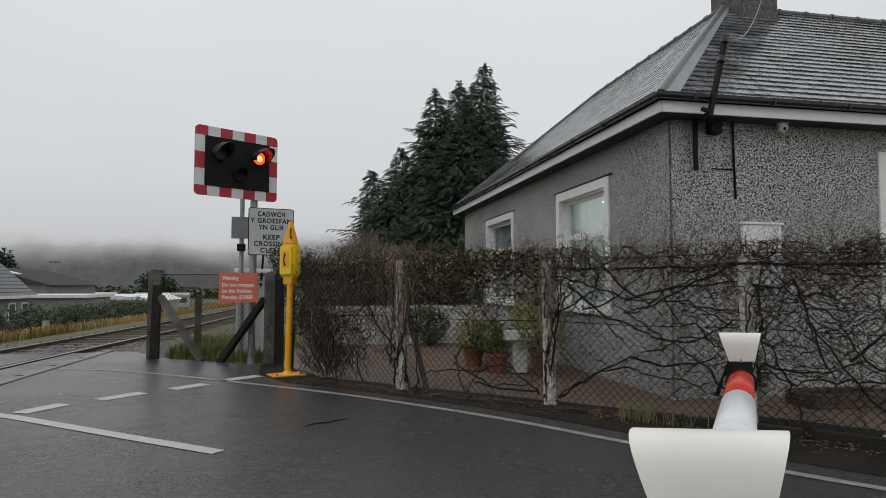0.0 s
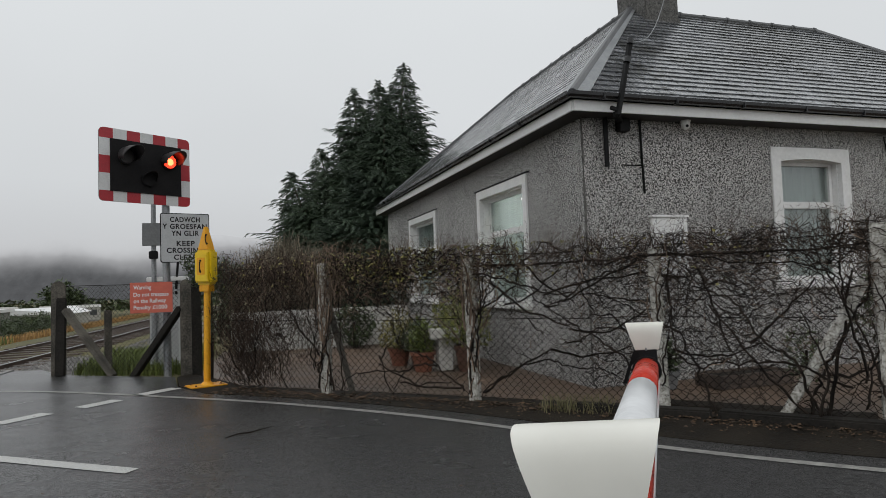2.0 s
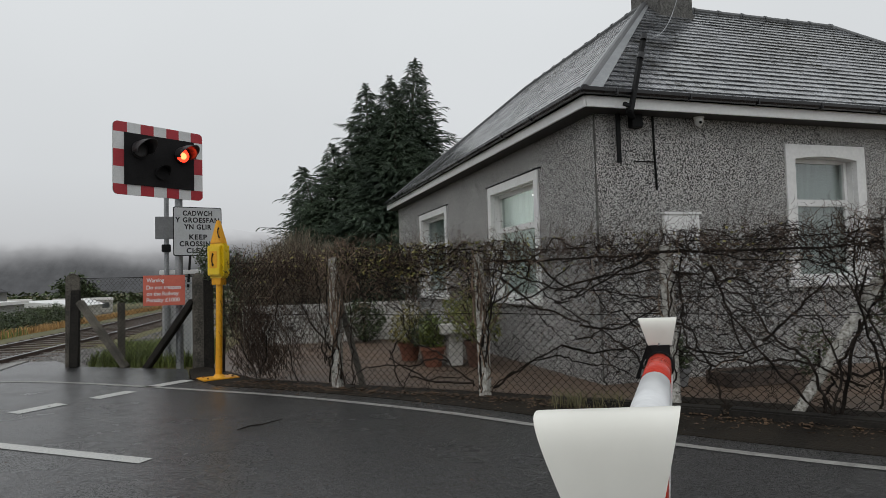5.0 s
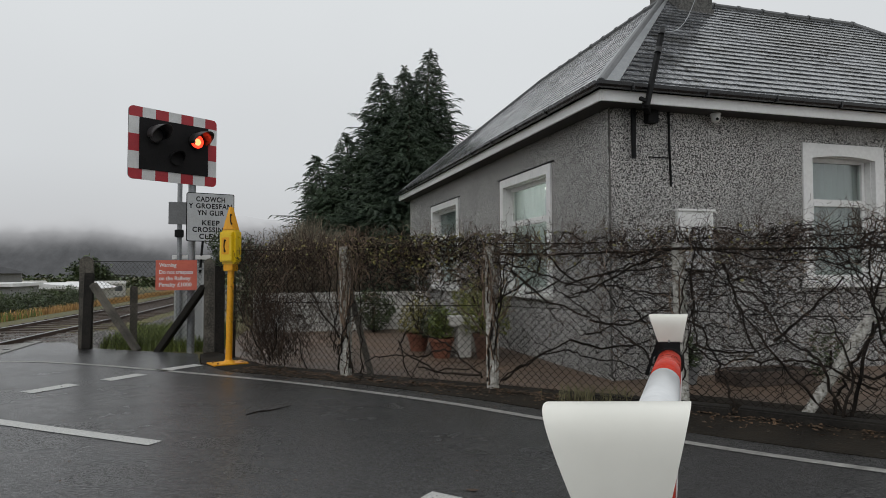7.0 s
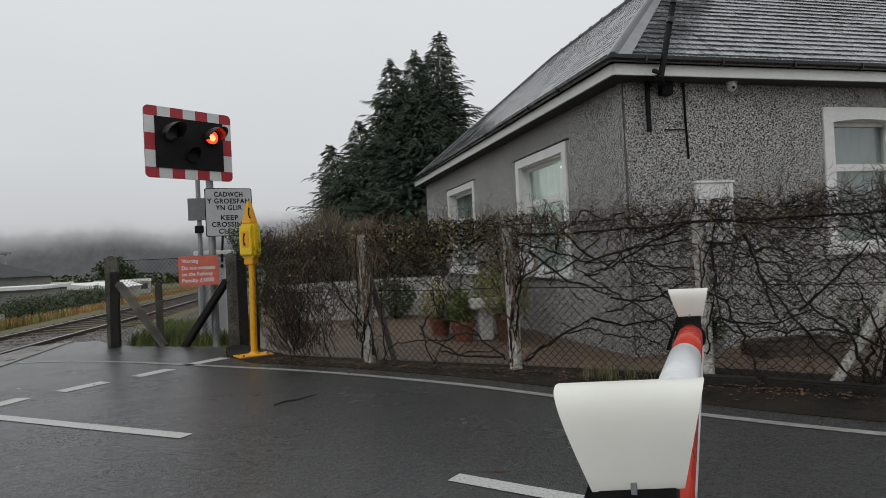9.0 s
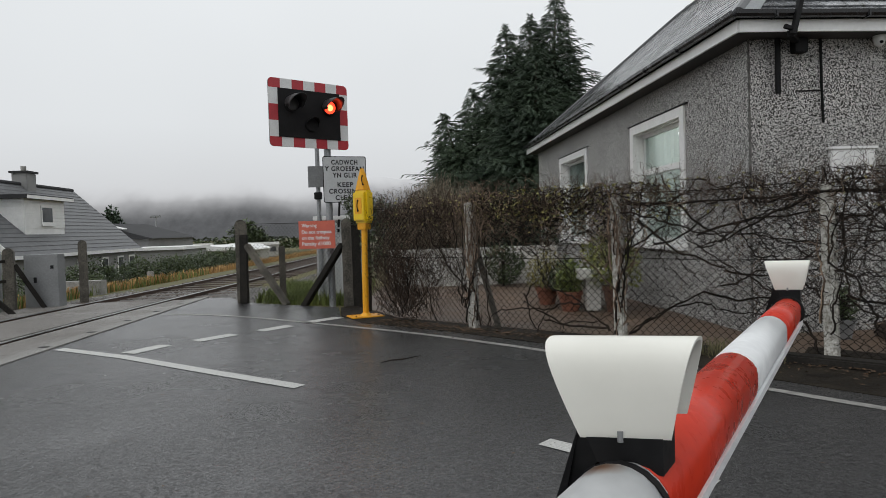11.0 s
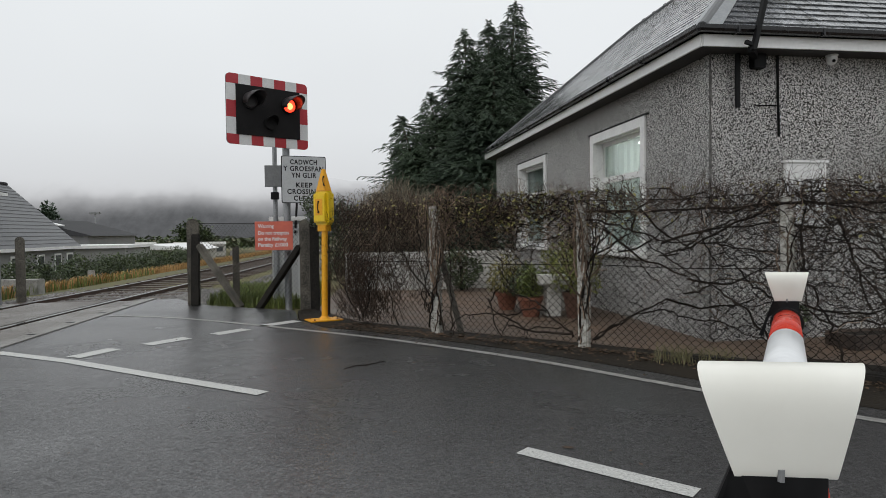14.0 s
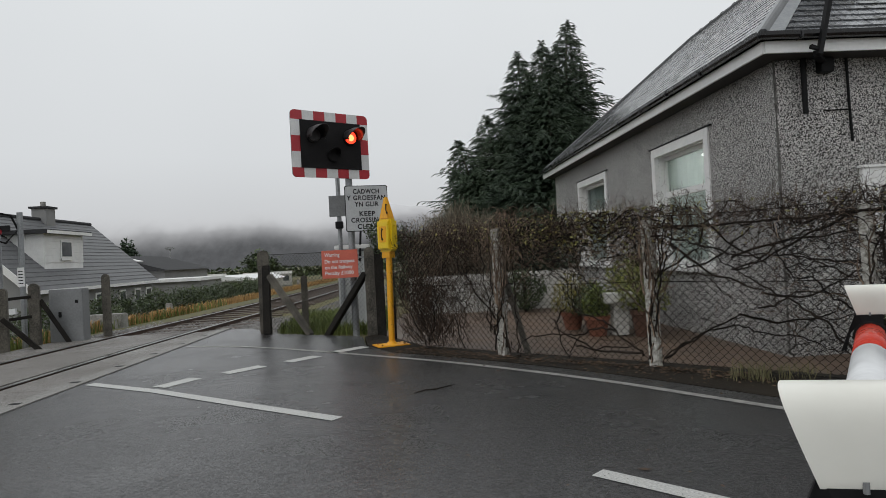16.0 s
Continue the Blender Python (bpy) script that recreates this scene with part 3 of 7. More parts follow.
crossing = thing("crossing_deck", (-5, 6, 0), "grey crossing deck between and beside the rails", "level crossing", kind="structure")
RIGHT_RAIL, LEFT_RAIL = 0.7175, -0.7175


def strip(x0, x1, y0, y1, z0, z1, dy=1.0):
    """A long bar that follows the track between two offsets from its middle."""
    n = max(2, int((y1 - y0) / dy) + 1)
    s = Shape()
    ys = [y0 + (y1 - y0) * i / (n - 1) for i in range(n)]
    s.add([(track(y) + x, y, z) for y in ys for x, z in ((x0, z0), (x1, z0), (x1, z1), (x0, z1))],
          [(4 * i + k, 4 * i + (k + 1) % 4, 4 * i + 4 + (k + 1) % 4, 4 * i + 4 + k) for i in range(n - 1) for k in range(4)] + [(3, 2, 1, 0), (4 * n - 4, 4 * n - 3, 4 * n - 2, 4 * n - 1)])
    return s


for y in [-18 + 1.8 * i for i in range(17)]:
    y1 = y + 1.79
    part("deck_panel", strip(-0.585, 0.585, y, y1, -0.2, 0.012, 0.9), PANEL, crossing)
    e0, e1, c0, c1 = deck_edge(y) - 0.06, deck_edge(y1) - 0.06, track(y) + 0.79, track(y1) + 0.79
    part("deck_panel", Shape().slab([(c0, y), (e0, y), (e1, y1), (c1, y1)], -0.2, 0.008), PANEL, crossing)
    part("deck_panel", strip(-1.62, -0.80, y, y1, -0.2, 0.006, 0.9), PANEL, crossing)
part("edging", Shape().slab([(deck_edge(-18) - 0.10, -18), (deck_edge(-18) + 0.095, -18), (deck_edge(13) + 0.095, 13), (deck_edge(13) - 0.10, 13)], -0.2, 0.012), CONCRETE_EDGE, crossing, "pale concrete edging with dark joints")
for i in range(9):
    y = 4.4 + 1.05 * i
    part("joint_mark", Shape().box(deck_edge(y) - 0.08, deck_edge(y) + 0.02, y, y + 0.07, 0.0125, 0.0155), BLACK, crossing)
for off in (RIGHT_RAIL, LEFT_RAIL):
    part("flangeway_rubber", strip(off - 0.13, off + 0.075, -18, 12.75, -0.2, -0.07), RUBBER, crossing)

railway = thing("railway_track", (-4.4, 16, -0.1), "single railway track with rusty rails on timber sleepers", "railway", kind="structure")
for off in (RIGHT_RAIL, LEFT_RAIL):
    rail = part("rail", strip(off - 0.03, off + 0.03, -18, 150, -0.06, 0.012), RAIL_SIDE, railway)
    part("rail_head", strip(off - 0.034, off + 0.034, -18, 150, 0.0125, 0.022), RAIL_TOP, rail, "polished steel rail head")
    part("rail_foot", strip(off - 0.07, off + 0.07, 12.8, 150, -0.13, -0.061), RAIL_SIDE, rail)
bed = Shape()
ys = [12.2 + 1.5 * i for i in range(92)]
bed.add([(track(y) + x, y, z - 0.05 * step(14.5, 17.5, y) * (abs(x) < 2)) for y in ys for x, z in ((-2.9, -0.5), (-1.75, -0.065), (1.9, -0.06), (3.3, -0.075))], [(4 * i + k, 4 * i + k + 1, 4 * i + k + 5, 4 * i + k + 4) for i in range(91) for k in range(3)])
part("ballast_bed", bed, BALLAST, railway, "grey stone ballast bed")
sleeper_mesh = Shape().box(-1.3, 1.3, -0.125, 0.125, -0.09, 0.045).mesh("sleeper", SLEEPER, 0.012)
for i in range(70):
    y = 13.1 + 0.68 * i
    ob = new("sleeper", sleeper_mesh)
    ob.parent = railway
    ob.matrix_basis = PLACE[railway].inverted() @ pose(track(y), y, -0.085, 0, 0, math.degrees(-math.atan2(track(y + 1) - track(y - 1), 2)))
stones = Shape()


def pebble(s, x, y, z, r):
    q = [Vector((rng.uniform(-1, 1), rng.uniform(-1, 1), rng.uniform(-0.6, 0.6))).normalized() * r * rng.uniform(0.7, 1.2) for _ in range(3)]
    top, low = Vector((0, 0, r)), Vector((0, 0, -r * 0.7))
    ring = [Vector((math.cos(a) * r, math.sin(a) * r, 0)) * rng.uniform(0.75, 1.25) + q[k % 3] * 0.2 for k, a in enumerate((0, 1.3, 2.5, 3.8, 5.1))]
    c = Vector((x, y, z))
    s.add([c + p for p in (top, low, *ring)], [(0, 2 + k, 2 + (k + 1) % 5) for k in range(5)] + [(1, 2 + (k + 1) % 5, 2 + k) for k in range(5)])


for _ in range(14000):
    y = 12.5 + 18 * rng.random() ** 1.5
    u = rng.uniform(-2.3, 3.0)
    if abs(abs(u) - 0.7175) < 0.08:
        continue
    pebble(stones, track(y) + u, y, (-0.06 if u > -1.75 else -0.06 - 0.35 * (abs(u) - 1.75)) - 0.05 * step(14.5, 17.5, y) * (abs(u) < 1.8), rng.uniform(0.018, 0.036))
solid("ballast_stones", stones, STONE, "loose grey ballast stones round the rails", "ballast", kind="stuff")

# ---- the verge and the garden ----
FENCE = [(-0.52, 10.42), (0.22, 8.72), (1.22, 7.70), (2.56, 6.45), (3.85, 5.12), (4.88, 3.83), (6.6, 1.9), (9.4, -1.0)]
verge = Shape()
inner = offset(EDGE, 0.30)
verge.slab([p for p in inner if -0.3 < p[0] < 12] + [(12.2, -3.2), (9.6, -0.6), (6.8, 2.2), (4.9, 4.2), (4.0, 5.3), (2.7, 6.6), (1.35, 7.85), (0.3, 8.9), (-0.4, 10.6), (-0.58, 10.3), (-0.48, 9.3)], -0.2, 0.006)
solid("verge", verge, SOIL, "dark wet soil verge under the fence", "verge", kind="structure")
solid("garden_paving", Shape().slab([(-0.3, 10.6), (0.35, 8.9), (1.4, 7.85), (2.75, 6.62), (4.05, 5.3), (4.95, 4.2), (6.85, 2.2), (9.7, -0.6), (16, -0.6), (16, 14.2), (0.0, 14.2)], -0.22, -0.012), PAVING,
      "red-brown damp paving between fence and house", "paving", kind="structure")
for a, b in (((3.2, 5.52), (4.02, 4.72)), ((4.06, 4.68), (5.0, 3.52)), ((5.04, 3.47), (6.4, 1.95))):
    solid("kerb", Shape().beam((*a, 0.03), (*b, 0.025), 0.14, 0.10), DARK_WOOD, "dark mossy kerb under the wire fence", "kerb", "kerbs under the fence", kind="structure", bevel=0.015)

leaves = Shape()
for _ in range(1800):
    k = rng.randrange(1, len(FENCE) - 2)
    a, b, f = FENCE[k], FENCE[k + 1], rng.random()
    off = abs(rng.gauss(0, 0.16)) if rng.random() < 0.75 else -rng.random() * 0.3
    x, y = a[0] + (b[0] - a[0]) * f - off * 0.7 - 0.05, a[1] + (b[1] - a[1]) * f - off * 0.72 - 0.05
    r, turn, z = rng.uniform(0.012, 0.035), rng.uniform(0, 6.28), 0.014 + rng.random() * 0.008
    c, s = math.cos(turn) * r, math.sin(turn) * r
    leaves.add([(x - c, y - s, z), (x + s * 0.5, y - c * 0.5, z + rng.uniform(0, 0.012)), (x + c, y + s, z + rng.uniform(0, 0.01)), (x - s * 0.5, y + c * 0.5, z)], [(0, 1, 2, 3)])
for _ in range(1500):
    a = rng.uniform(0.3, 8.6)
    k = max(0, min(4, sum(1 for l in (1.78, 3.61, 5.46, 7.11) if l <= a)))
    (x0, y0), (x1, y1) = FENCE[k + 1], FENCE[k + 2]
    f = rng.random()
    out = abs(rng.gauss(0.05, 0.3))
    x, y = x0 + (x1 - x0) * f - out * 0.68, y0 + (y1 - y0) * f - out * 0.72
    r, turn = rng.uniform(0.006, 0.022), rng.uniform(0, 6.28)
    c, t = math.cos(turn) * r, math.sin(turn) * r
    leaves.add([(x - c, y - t, 0.009), (x + t * 0.5, y - c * 0.5, 0.009 + rng.uniform(0, 0.012)), (x + c, y + t, 0.012), (x - t * 0.5, y + c * 0.5, 0.009)], [(0, 1, 2, 3)])
solid("leaf_litter", leaves, LITTER, "brown fallen leaves and twigs along the fence", "fallen leaves", kind="stuff")


def blades(s, x, y, z, h, lean=0.6, w=0.006):
    a, l = rng.uniform(0, 6.28), rng.uniform(0.1, lean) * h
    dx, dy = math.cos(a) * l, math.sin(a) * l
    px, py = -math.sin(a) * w, math.cos(a) * w
    s.add([(x - px, y - py, z), (x + px, y + py, z), (x + dx * 0.4 + px * 0.7, y + dy * 0.4 + py * 0.7, z + h * 0.65), (x + dx * 0.4 - px * 0.7, y + dy * 0.4 - py * 0.7, z + h * 0.65), (x + dx, y + dy, z + h * (0.95 - 0.3 * lean))], [(0, 1, 2, 3), (3, 2, 4)])


bits = Shape()
for _ in range(260):
    x, y = rng.uniform(-3.0, 4.5), rng.uniform(1.2, 8.5)
    if x > -0.6 * (y - 8.0) + 0.2:
        continue
    r, turn = rng.uniform(0.006, 0.02), rng.uniform(0, 6.28)
    c, s = math.cos(turn) * r, math.sin(turn) * r
    bits.add([(x - c, y - s, 0.004), (x + s * 0.4, y - c * 0.4, 0.007), (x + c, y + s, 0.005), (x - s * 0.4, y + c * 0.4, 0.004)], [(0, 1, 2, 3)])
bits.add([(1.32, 3.62, 0.004), (1.36, 3.58, 0.007), (1.40, 3.60, 0.005), (1.36, 3.63, 0.004)], [(0, 1, 2, 3)])
solid("fallen_twig", Shape().tube([(0.14, 5.9, 0.006), (0.24, 6.0, 0.009), (0.34, 6.02, 0.007), (0.52, 6.16, 0.008)], [0.004, 0.006, 0.006, 0.003], 5), BARK, "small dark fallen twig on the road", "twig")
solid("road_litter", bits, LITTER, "scattered leaf scraps on the wet road", "fallen leaves", kind="stuff")
tuft = Shape()
for cx, cy, n in ((3.05, 5.62, 90), (3.35, 5.35, 110), (3.2, 5.5, 70)):
    for _ in range(n):
        blades(tuft, cx + rng.gauss(0, 0.1), cy + rng.gauss(0, 0.08), 0.0, rng.uniform(0.08, 0.24), 1.3, 0.003)
solid("grass_tuft", tuft, TUFT, "straggly pale grass tuft at the foot of the fence", "grass", kind="stuff")
verge_grass = Shape()
for _ in range(5200):
    x, y = rng.uniform(-2.3, -0.2), rng.uniform(11.0, 15.5)
    if x < -2.2 + (y - 11.8) * 0.05 and y < 11.9 or y < 11.75 - (x + 2.3) * 0.72:
        continue
    blades(verge_grass, x, y, -0.05, rng.uniform(0.08, 0.3), 0.8, 0.008)
solid("trackside_grass", verge_grass, GREEN_GRASS, "rough green grass behind the crossing gate", "grass", kind="stuff")
dry = Shape()
for _ in range(26000):
    y = rng.uniform(13.5, 48)
    x = track(y) - rng.uniform(2.5, 6.2 if y > 20 else 4.4)
    blades(dry, x, y, land(x, y), rng.uniform(0.15, 0.42), 0.7, 0.012)
solid("dry_trackside_grass", dry, DRY_GRASS, "tall straw-coloured grass beside the rails", "grass", kind="stuff")
mixed = Shape()
for _ in range(9000):
    y = 10.6 + 12 * rng.random() ** 1.6
    x = track(y) - rng.uniform(2.2, 9)
    if x < -6.4 and y < 10.9:
        continue
    blades(mixed, x, y, land(x, y), rng.uniform(0.12, 0.4), 0.7, 0.012)
solid("wayside_grass", mixed, GREEN_GRASS, "rough grass and weeds beyond the rails", "grass", kind="stuff")


# ---- the boom of the near barrier ----
ALONG = Vector((0.604, 0.797, -0.016)).normalized()
ACROSS = Vector((0.797, -0.604, 0.0)).normalized()
BOOM_AT = Vector((0.527, 0.760, 0.0)) + ACROSS * 0.003
AXIS_Z = 0.921


def on_boom(s, side=0.0, z=0.0):
    """A point s metres along the boom from the nearer lamp hood, off to its side and over its axis."""
    return BOOM_AT + ALONG * s + ACROSS * side + Vector((0, 0, AXIS_Z + z))


barrier = thing("barrier_boom", (-1.35, -1.72, 0), "red and white banded road barrier boom, lowered", "barrier")
bands = [(-3.2, -2.2, RED), (-2.2, -1.65, BOOM_WHITE), (-1.65, -1.1, RED), (-1.1, -0.57, RED), (-0.57, -0.006, "stained"), (-0.006, 0.61, RED), (0.61, 1.18, BOOM_WHITE), (1.18, 1.72, RED)]


def boom_section(r):
    """Round above and to the left, flat on the right."""
    out = []
    for k in range(24):
        a = 2 * math.pi * k / 24
        out.append((max(-r, min(r * 0.93, math.cos(a) * r * 1.02)), max(-r * 1.1, math.sin(a) * r * 1.08)))
    return out


BOOM_STAINED = surf("stained_boom_white", (0.66, 0.67, 0.68), (0.78, 0.79, 0.80), 0.4, fine=40, coarse=6, bump=0.02)
st = BOOM_STAINED.node_tree
far = st.nodes.new("ShaderNodeVectorMath")
far.operation = "DISTANCE"
far.inputs[1].default_value = on_boom(-0.030, -0.012, 0.042) - Vector((-1.35, -1.72, 0))
st.links.new(st.nodes.new("ShaderNodeTexCoord").outputs["Object"], far.inputs[0])
smear = node(st, "ShaderNodeMapRange", From_Min=0.004, From_Max=0.024, To_Min=0.9, To_Max=0.0)
st.links.new(far.outputs["Value"], smear.inputs["Value"])
rusty = st.nodes.new("ShaderNodeMix")
rusty.data_type = "RGBA"
rusty.inputs["B"].default_value = (0.36, 0.15, 0.04, 1)
paint = st.nodes["Principled BSDF"].inputs["Base Color"]
st.links.new(smear.outputs[0], rusty.inputs["Factor"]), st.links.new(paint.links[0].from_socket, rusty.inputs["A"])
st.links.new(rusty.outputs["Result"], paint)
for s0, s1, m in bands:
    shape = Shape()
    n = 24
    shape.add([on_boom(s, u, v) for s in (s0, s1) for u, v in boom_section(0.0445 - 0.0028 * max(0.0, s))], [(i, (i + 1) % n, n + (i + 1) % n, n + i) for i in range(n)] + [tuple(reversed(range(n))), tuple(range(n, 2 * n))])
    band = part("red_band" if m == RED else "white_band", shape, BOOM_STAINED if m == "stained" else m, barrier)
    for p in band.data.polygons:
        p.use_smooth = len(p.vertices) == 4
part("edge_strip", Shape().beam(on_boom(-3.2, 0.040, -0.037), on_boom(1.71, 0.036, -0.035), 0.007, 0.013), BOOM_WHITE, barrier, "thin white strip along the lower edge")
part("end_cap", Shape().beam(on_boom(1.72, 0, 0), on_boom(1.732, 0, 0), 0.07, 0.085), BLACK, barrier, bevel=0.004)
post = part("pivot_post", Shape().box(-0.16, 0.16, -0.2, 0.2, 0, 0.98, pose(-1.35, -1.72, 0, 0, 0, -37)), GREY_PAINT, barrier, "grey steel pivot post", bevel=0.015)


def lamp_hood(s, top):
    """A white folded hood on a black saddle."""
    prof = [(-0.034, -0.098), (-0.040, -0.070), (-0.044, -0.040), (-0.043, -0.018), (-0.036, -0.005), (-0.024, 0.0), (-0.008, 0.0), (0.006, -0.004), (0.014, -0.014), (0.019, -0.032), (0.020, -0.06), (0.020, -0.085)]
    prof = rounded([(u, z * 0.90) for u, z in prof], 1)
    shape = Shape()
    verts, n = [], len(prof)
    turn = 0.41
    for inset in (0.0, 0.0035):
        for u, z in prof:
            half = 0.0615 + 0.265 * z - inset * 0.2
            uu, zz = u * (1 - inset * 16), z - inset
            for side in (-half, half):
                verts.append(on_boom(s + 0.022 + uu + side * turn, side - 0.001 - z * 0.05, 0) + Vector((0, 0, top - AXIS_Z + zz)))
    faces = []
    for i in range(n - 1):
        a = 2 * i
        faces += [(a, a + 1, a + 3, a + 2), (2 * n + a, 2 * n + a + 2, 2 * n + a + 3, 2 * n + a + 1)]
        faces += [(a, a + 2, 2 * n + a + 2, 2 * n + a), (a + 1, 2 * n + a + 1, 2 * n + a + 3, a + 3)]
    faces += [(0, 2 * n, 2 * n + 1, 1), (2 * n - 2, 2 * n - 1, 4 * n - 1, 4 * n - 2)]
    shape.add(verts, faces)
    hood = part("lamp_hood", shape, HOOD, barrier, "white plastic lamp hood", smooth=True)
    base = top - AXIS_Z - 0.088
    saddle = Shape()
    outline = [(-0.034, base + 0.012), (0.034, base + 0.012), (0.034, 0.035), (-0.02, 0.046), (-0.054, 0.01), (-0.066, -0.045), (-0.080, -0.045)]
    k = len(outline)
    saddle.add([on_boom(s + 0.008 + d + u * turn * (z > 0.02), u, z) for d in (-0.020, 0.024) for u, z in outline], [tuple(range(k)), tuple(reversed(range(k, 2 * k)))] + [(i, k + i, k + (i + 1) % k, (i + 1) % k) for i in range(k)])
    part("saddle", saddle, BLACK, hood, "black steel saddle")
    part("bolt", Shape().tube([on_boom(s - 0.014, 0.0, base - 0.006), on_boom(s - 0.014, 0.0, base + 0.004)], 0.0028, 8), GREY_PAINT, hood)
    part("clamp_ring", Shape().tube([on_boom(s - 0.022, 0.0, 0.001), on_boom(s - 0.012, 0.0, 0.001)], 0.0475, 24), MATT, hood, "dark clamp ring")
    lens = Shape().tube([on_boom(s + 0.012, 0.0, base + 0.04), on_boom(s + 0.028, 0.0, base + 0.04)], 0.02, 14)
    part("lens", lens, SIGN_RED, hood, "red lamp lens")


lamp_hood(0.0, 1.081)
lamp_hood(1.69, 1.081)
lamp_hood(-1.7, 1.081)

# ---- the cottage by the crossing ----
HX, HY, HE = 4.0, 6.54, 3.05
house = thing("crossing_cottage", (HX, HY, -0.02), "grey pebbledashed single-storey cottage with wet slate hipped roof", "house")


def wall_with_openings(x0, x1, z0, z1, holes, thick, put):
    """A wall in its own plane with holes cut right through; put maps (along, in, up) to the world."""
    xs = sorted({x0, x1, *(h[0] for h in holes), *(h[1] for h in holes)})
    zs = sorted({z0, z1, *(h[2] for h in holes), *(h[3] for h in holes)})
    s = Shape()

    def cut(a, b, c, d):
        return any(h[0] <= a and b <= h[1] and h[2] <= c and d <= h[3] for h in holes)

    for a, b in zip(xs, xs[1:]):
        for c, d in zip(zs, zs[1:]):
            if cut(a, b, c, d):
                continue
            s.add([put(a, 0, c), put(b, 0, c), put(b, 0, d), put(a, 0, d)], [(0, 1, 2, 3)])
            s.add([put(a, thick, c), put(b, thick, c), put(b, thick, d), put(a, thick, d)], [(3, 2, 1, 0)])
    for a, b, c, d in holes:
        s.add([put(a, 0, c), put(b, 0, c), put(b, thick, c), put(a, thick, c)], [(0, 1, 2, 3)])
        s.add([put(a, 0, d), put(b, 0, d), put(b, thick, d), put(a, thick, d)], [(3, 2, 1, 0)])
        s.add([put(a, 0, c), put(a, 0, d), put(a, thick, d), put(a, thick, c)], [(3, 2, 1, 0)])
        s.add([put(b, 0, c), put(b, 0, d), put(b, thick, d), put(b, thick, c)], [(0, 1, 2, 3)])
    for a, b in ((x0, z0), (x1, z0)):
        s.add([put(a, 0, z0), put(a, thick, z0), put(a, thick, z1), put(a, 0, z1)], [(0, 1, 2, 3)])
    return s


def west(a, d, z):
    return Vector((HX + d, a, z))


def south(a, d, z):
    return Vector((a, HY + d, z))


W_HOLES = [(8.11, 9.74, 0.89, 2.55), (12.21, 13.99, 0.89, 2.55)]
S_HOLES = [(6.81, 7.86, 1.06, 2.66), (10.18, 11.22, 1.06, 2.66)]
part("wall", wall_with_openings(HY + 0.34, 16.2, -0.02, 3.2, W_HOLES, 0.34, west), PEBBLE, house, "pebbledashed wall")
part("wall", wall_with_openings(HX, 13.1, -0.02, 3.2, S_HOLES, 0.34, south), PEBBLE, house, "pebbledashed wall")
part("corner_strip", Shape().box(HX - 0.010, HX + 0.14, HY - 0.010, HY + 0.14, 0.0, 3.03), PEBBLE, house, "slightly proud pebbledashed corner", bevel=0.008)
part("back_wall", Shape().box(HX + 0.01, 9.2, 15.86, 16.19, -0.02, 3.2), PEBBLE, house)
part("back_wall", Shape().box(8.85, 9.19, 11.7, 15.85, -0.02, 3.2), PEBBLE, house)
part("back_wall", Shape().box(9.2, 13.09, 11.36, 11.69, -0.02, 3.2), PEBBLE, house)
part("back_wall", Shape().box(12.75, 13.09, 6.9, 11.35, -0.02, 3.2), PEBBLE, house)
part("ceiling_board", Shape().box(HX + 0.35, 12.7, HY + 0.35, 11.3, 2.9, 2.95), WHITE, house)
part("ceiling_board", Shape().box(HX + 0.35, 8.8, 11.31, 15.8, 2.9, 2.95), WHITE, house)
part("inner_floor", Shape().box(HX + 0.35, 12.7, HY + 0.35, 11.3, -0.02, 0.1), DIM, house)
part("inner_wall", Shape().box(6.1, 6.2, HY + 0.36, 11.2, 0.1, 2.9), CURTAIN, house, "pale painted inner wall")
part("inner_wall", Shape().box(HX + 0.36, 8.7, 11.2, 11.3, 0.1, 2.9), CURTAIN, house, "pale painted inner wall")
part("inner_wall", Shape().box(6.25, 12.6, 8.6, 8.7, 0.1, 2.9), CURTAIN, house, "pale painted inner wall")
room = Shape()
for dy in (0, 0.12, 0.24):
    room.beam((4.172, 8.36 + dy * 0.6, 2.36 + dy * 0.1), (4.174, 8.42 + dy * 0.6, 2.36 + dy * 0.1), 0.02, 0.025)
part("room_lamp", room, ROOM_LAMP, house, "lit ceiling lamp seen through the window")


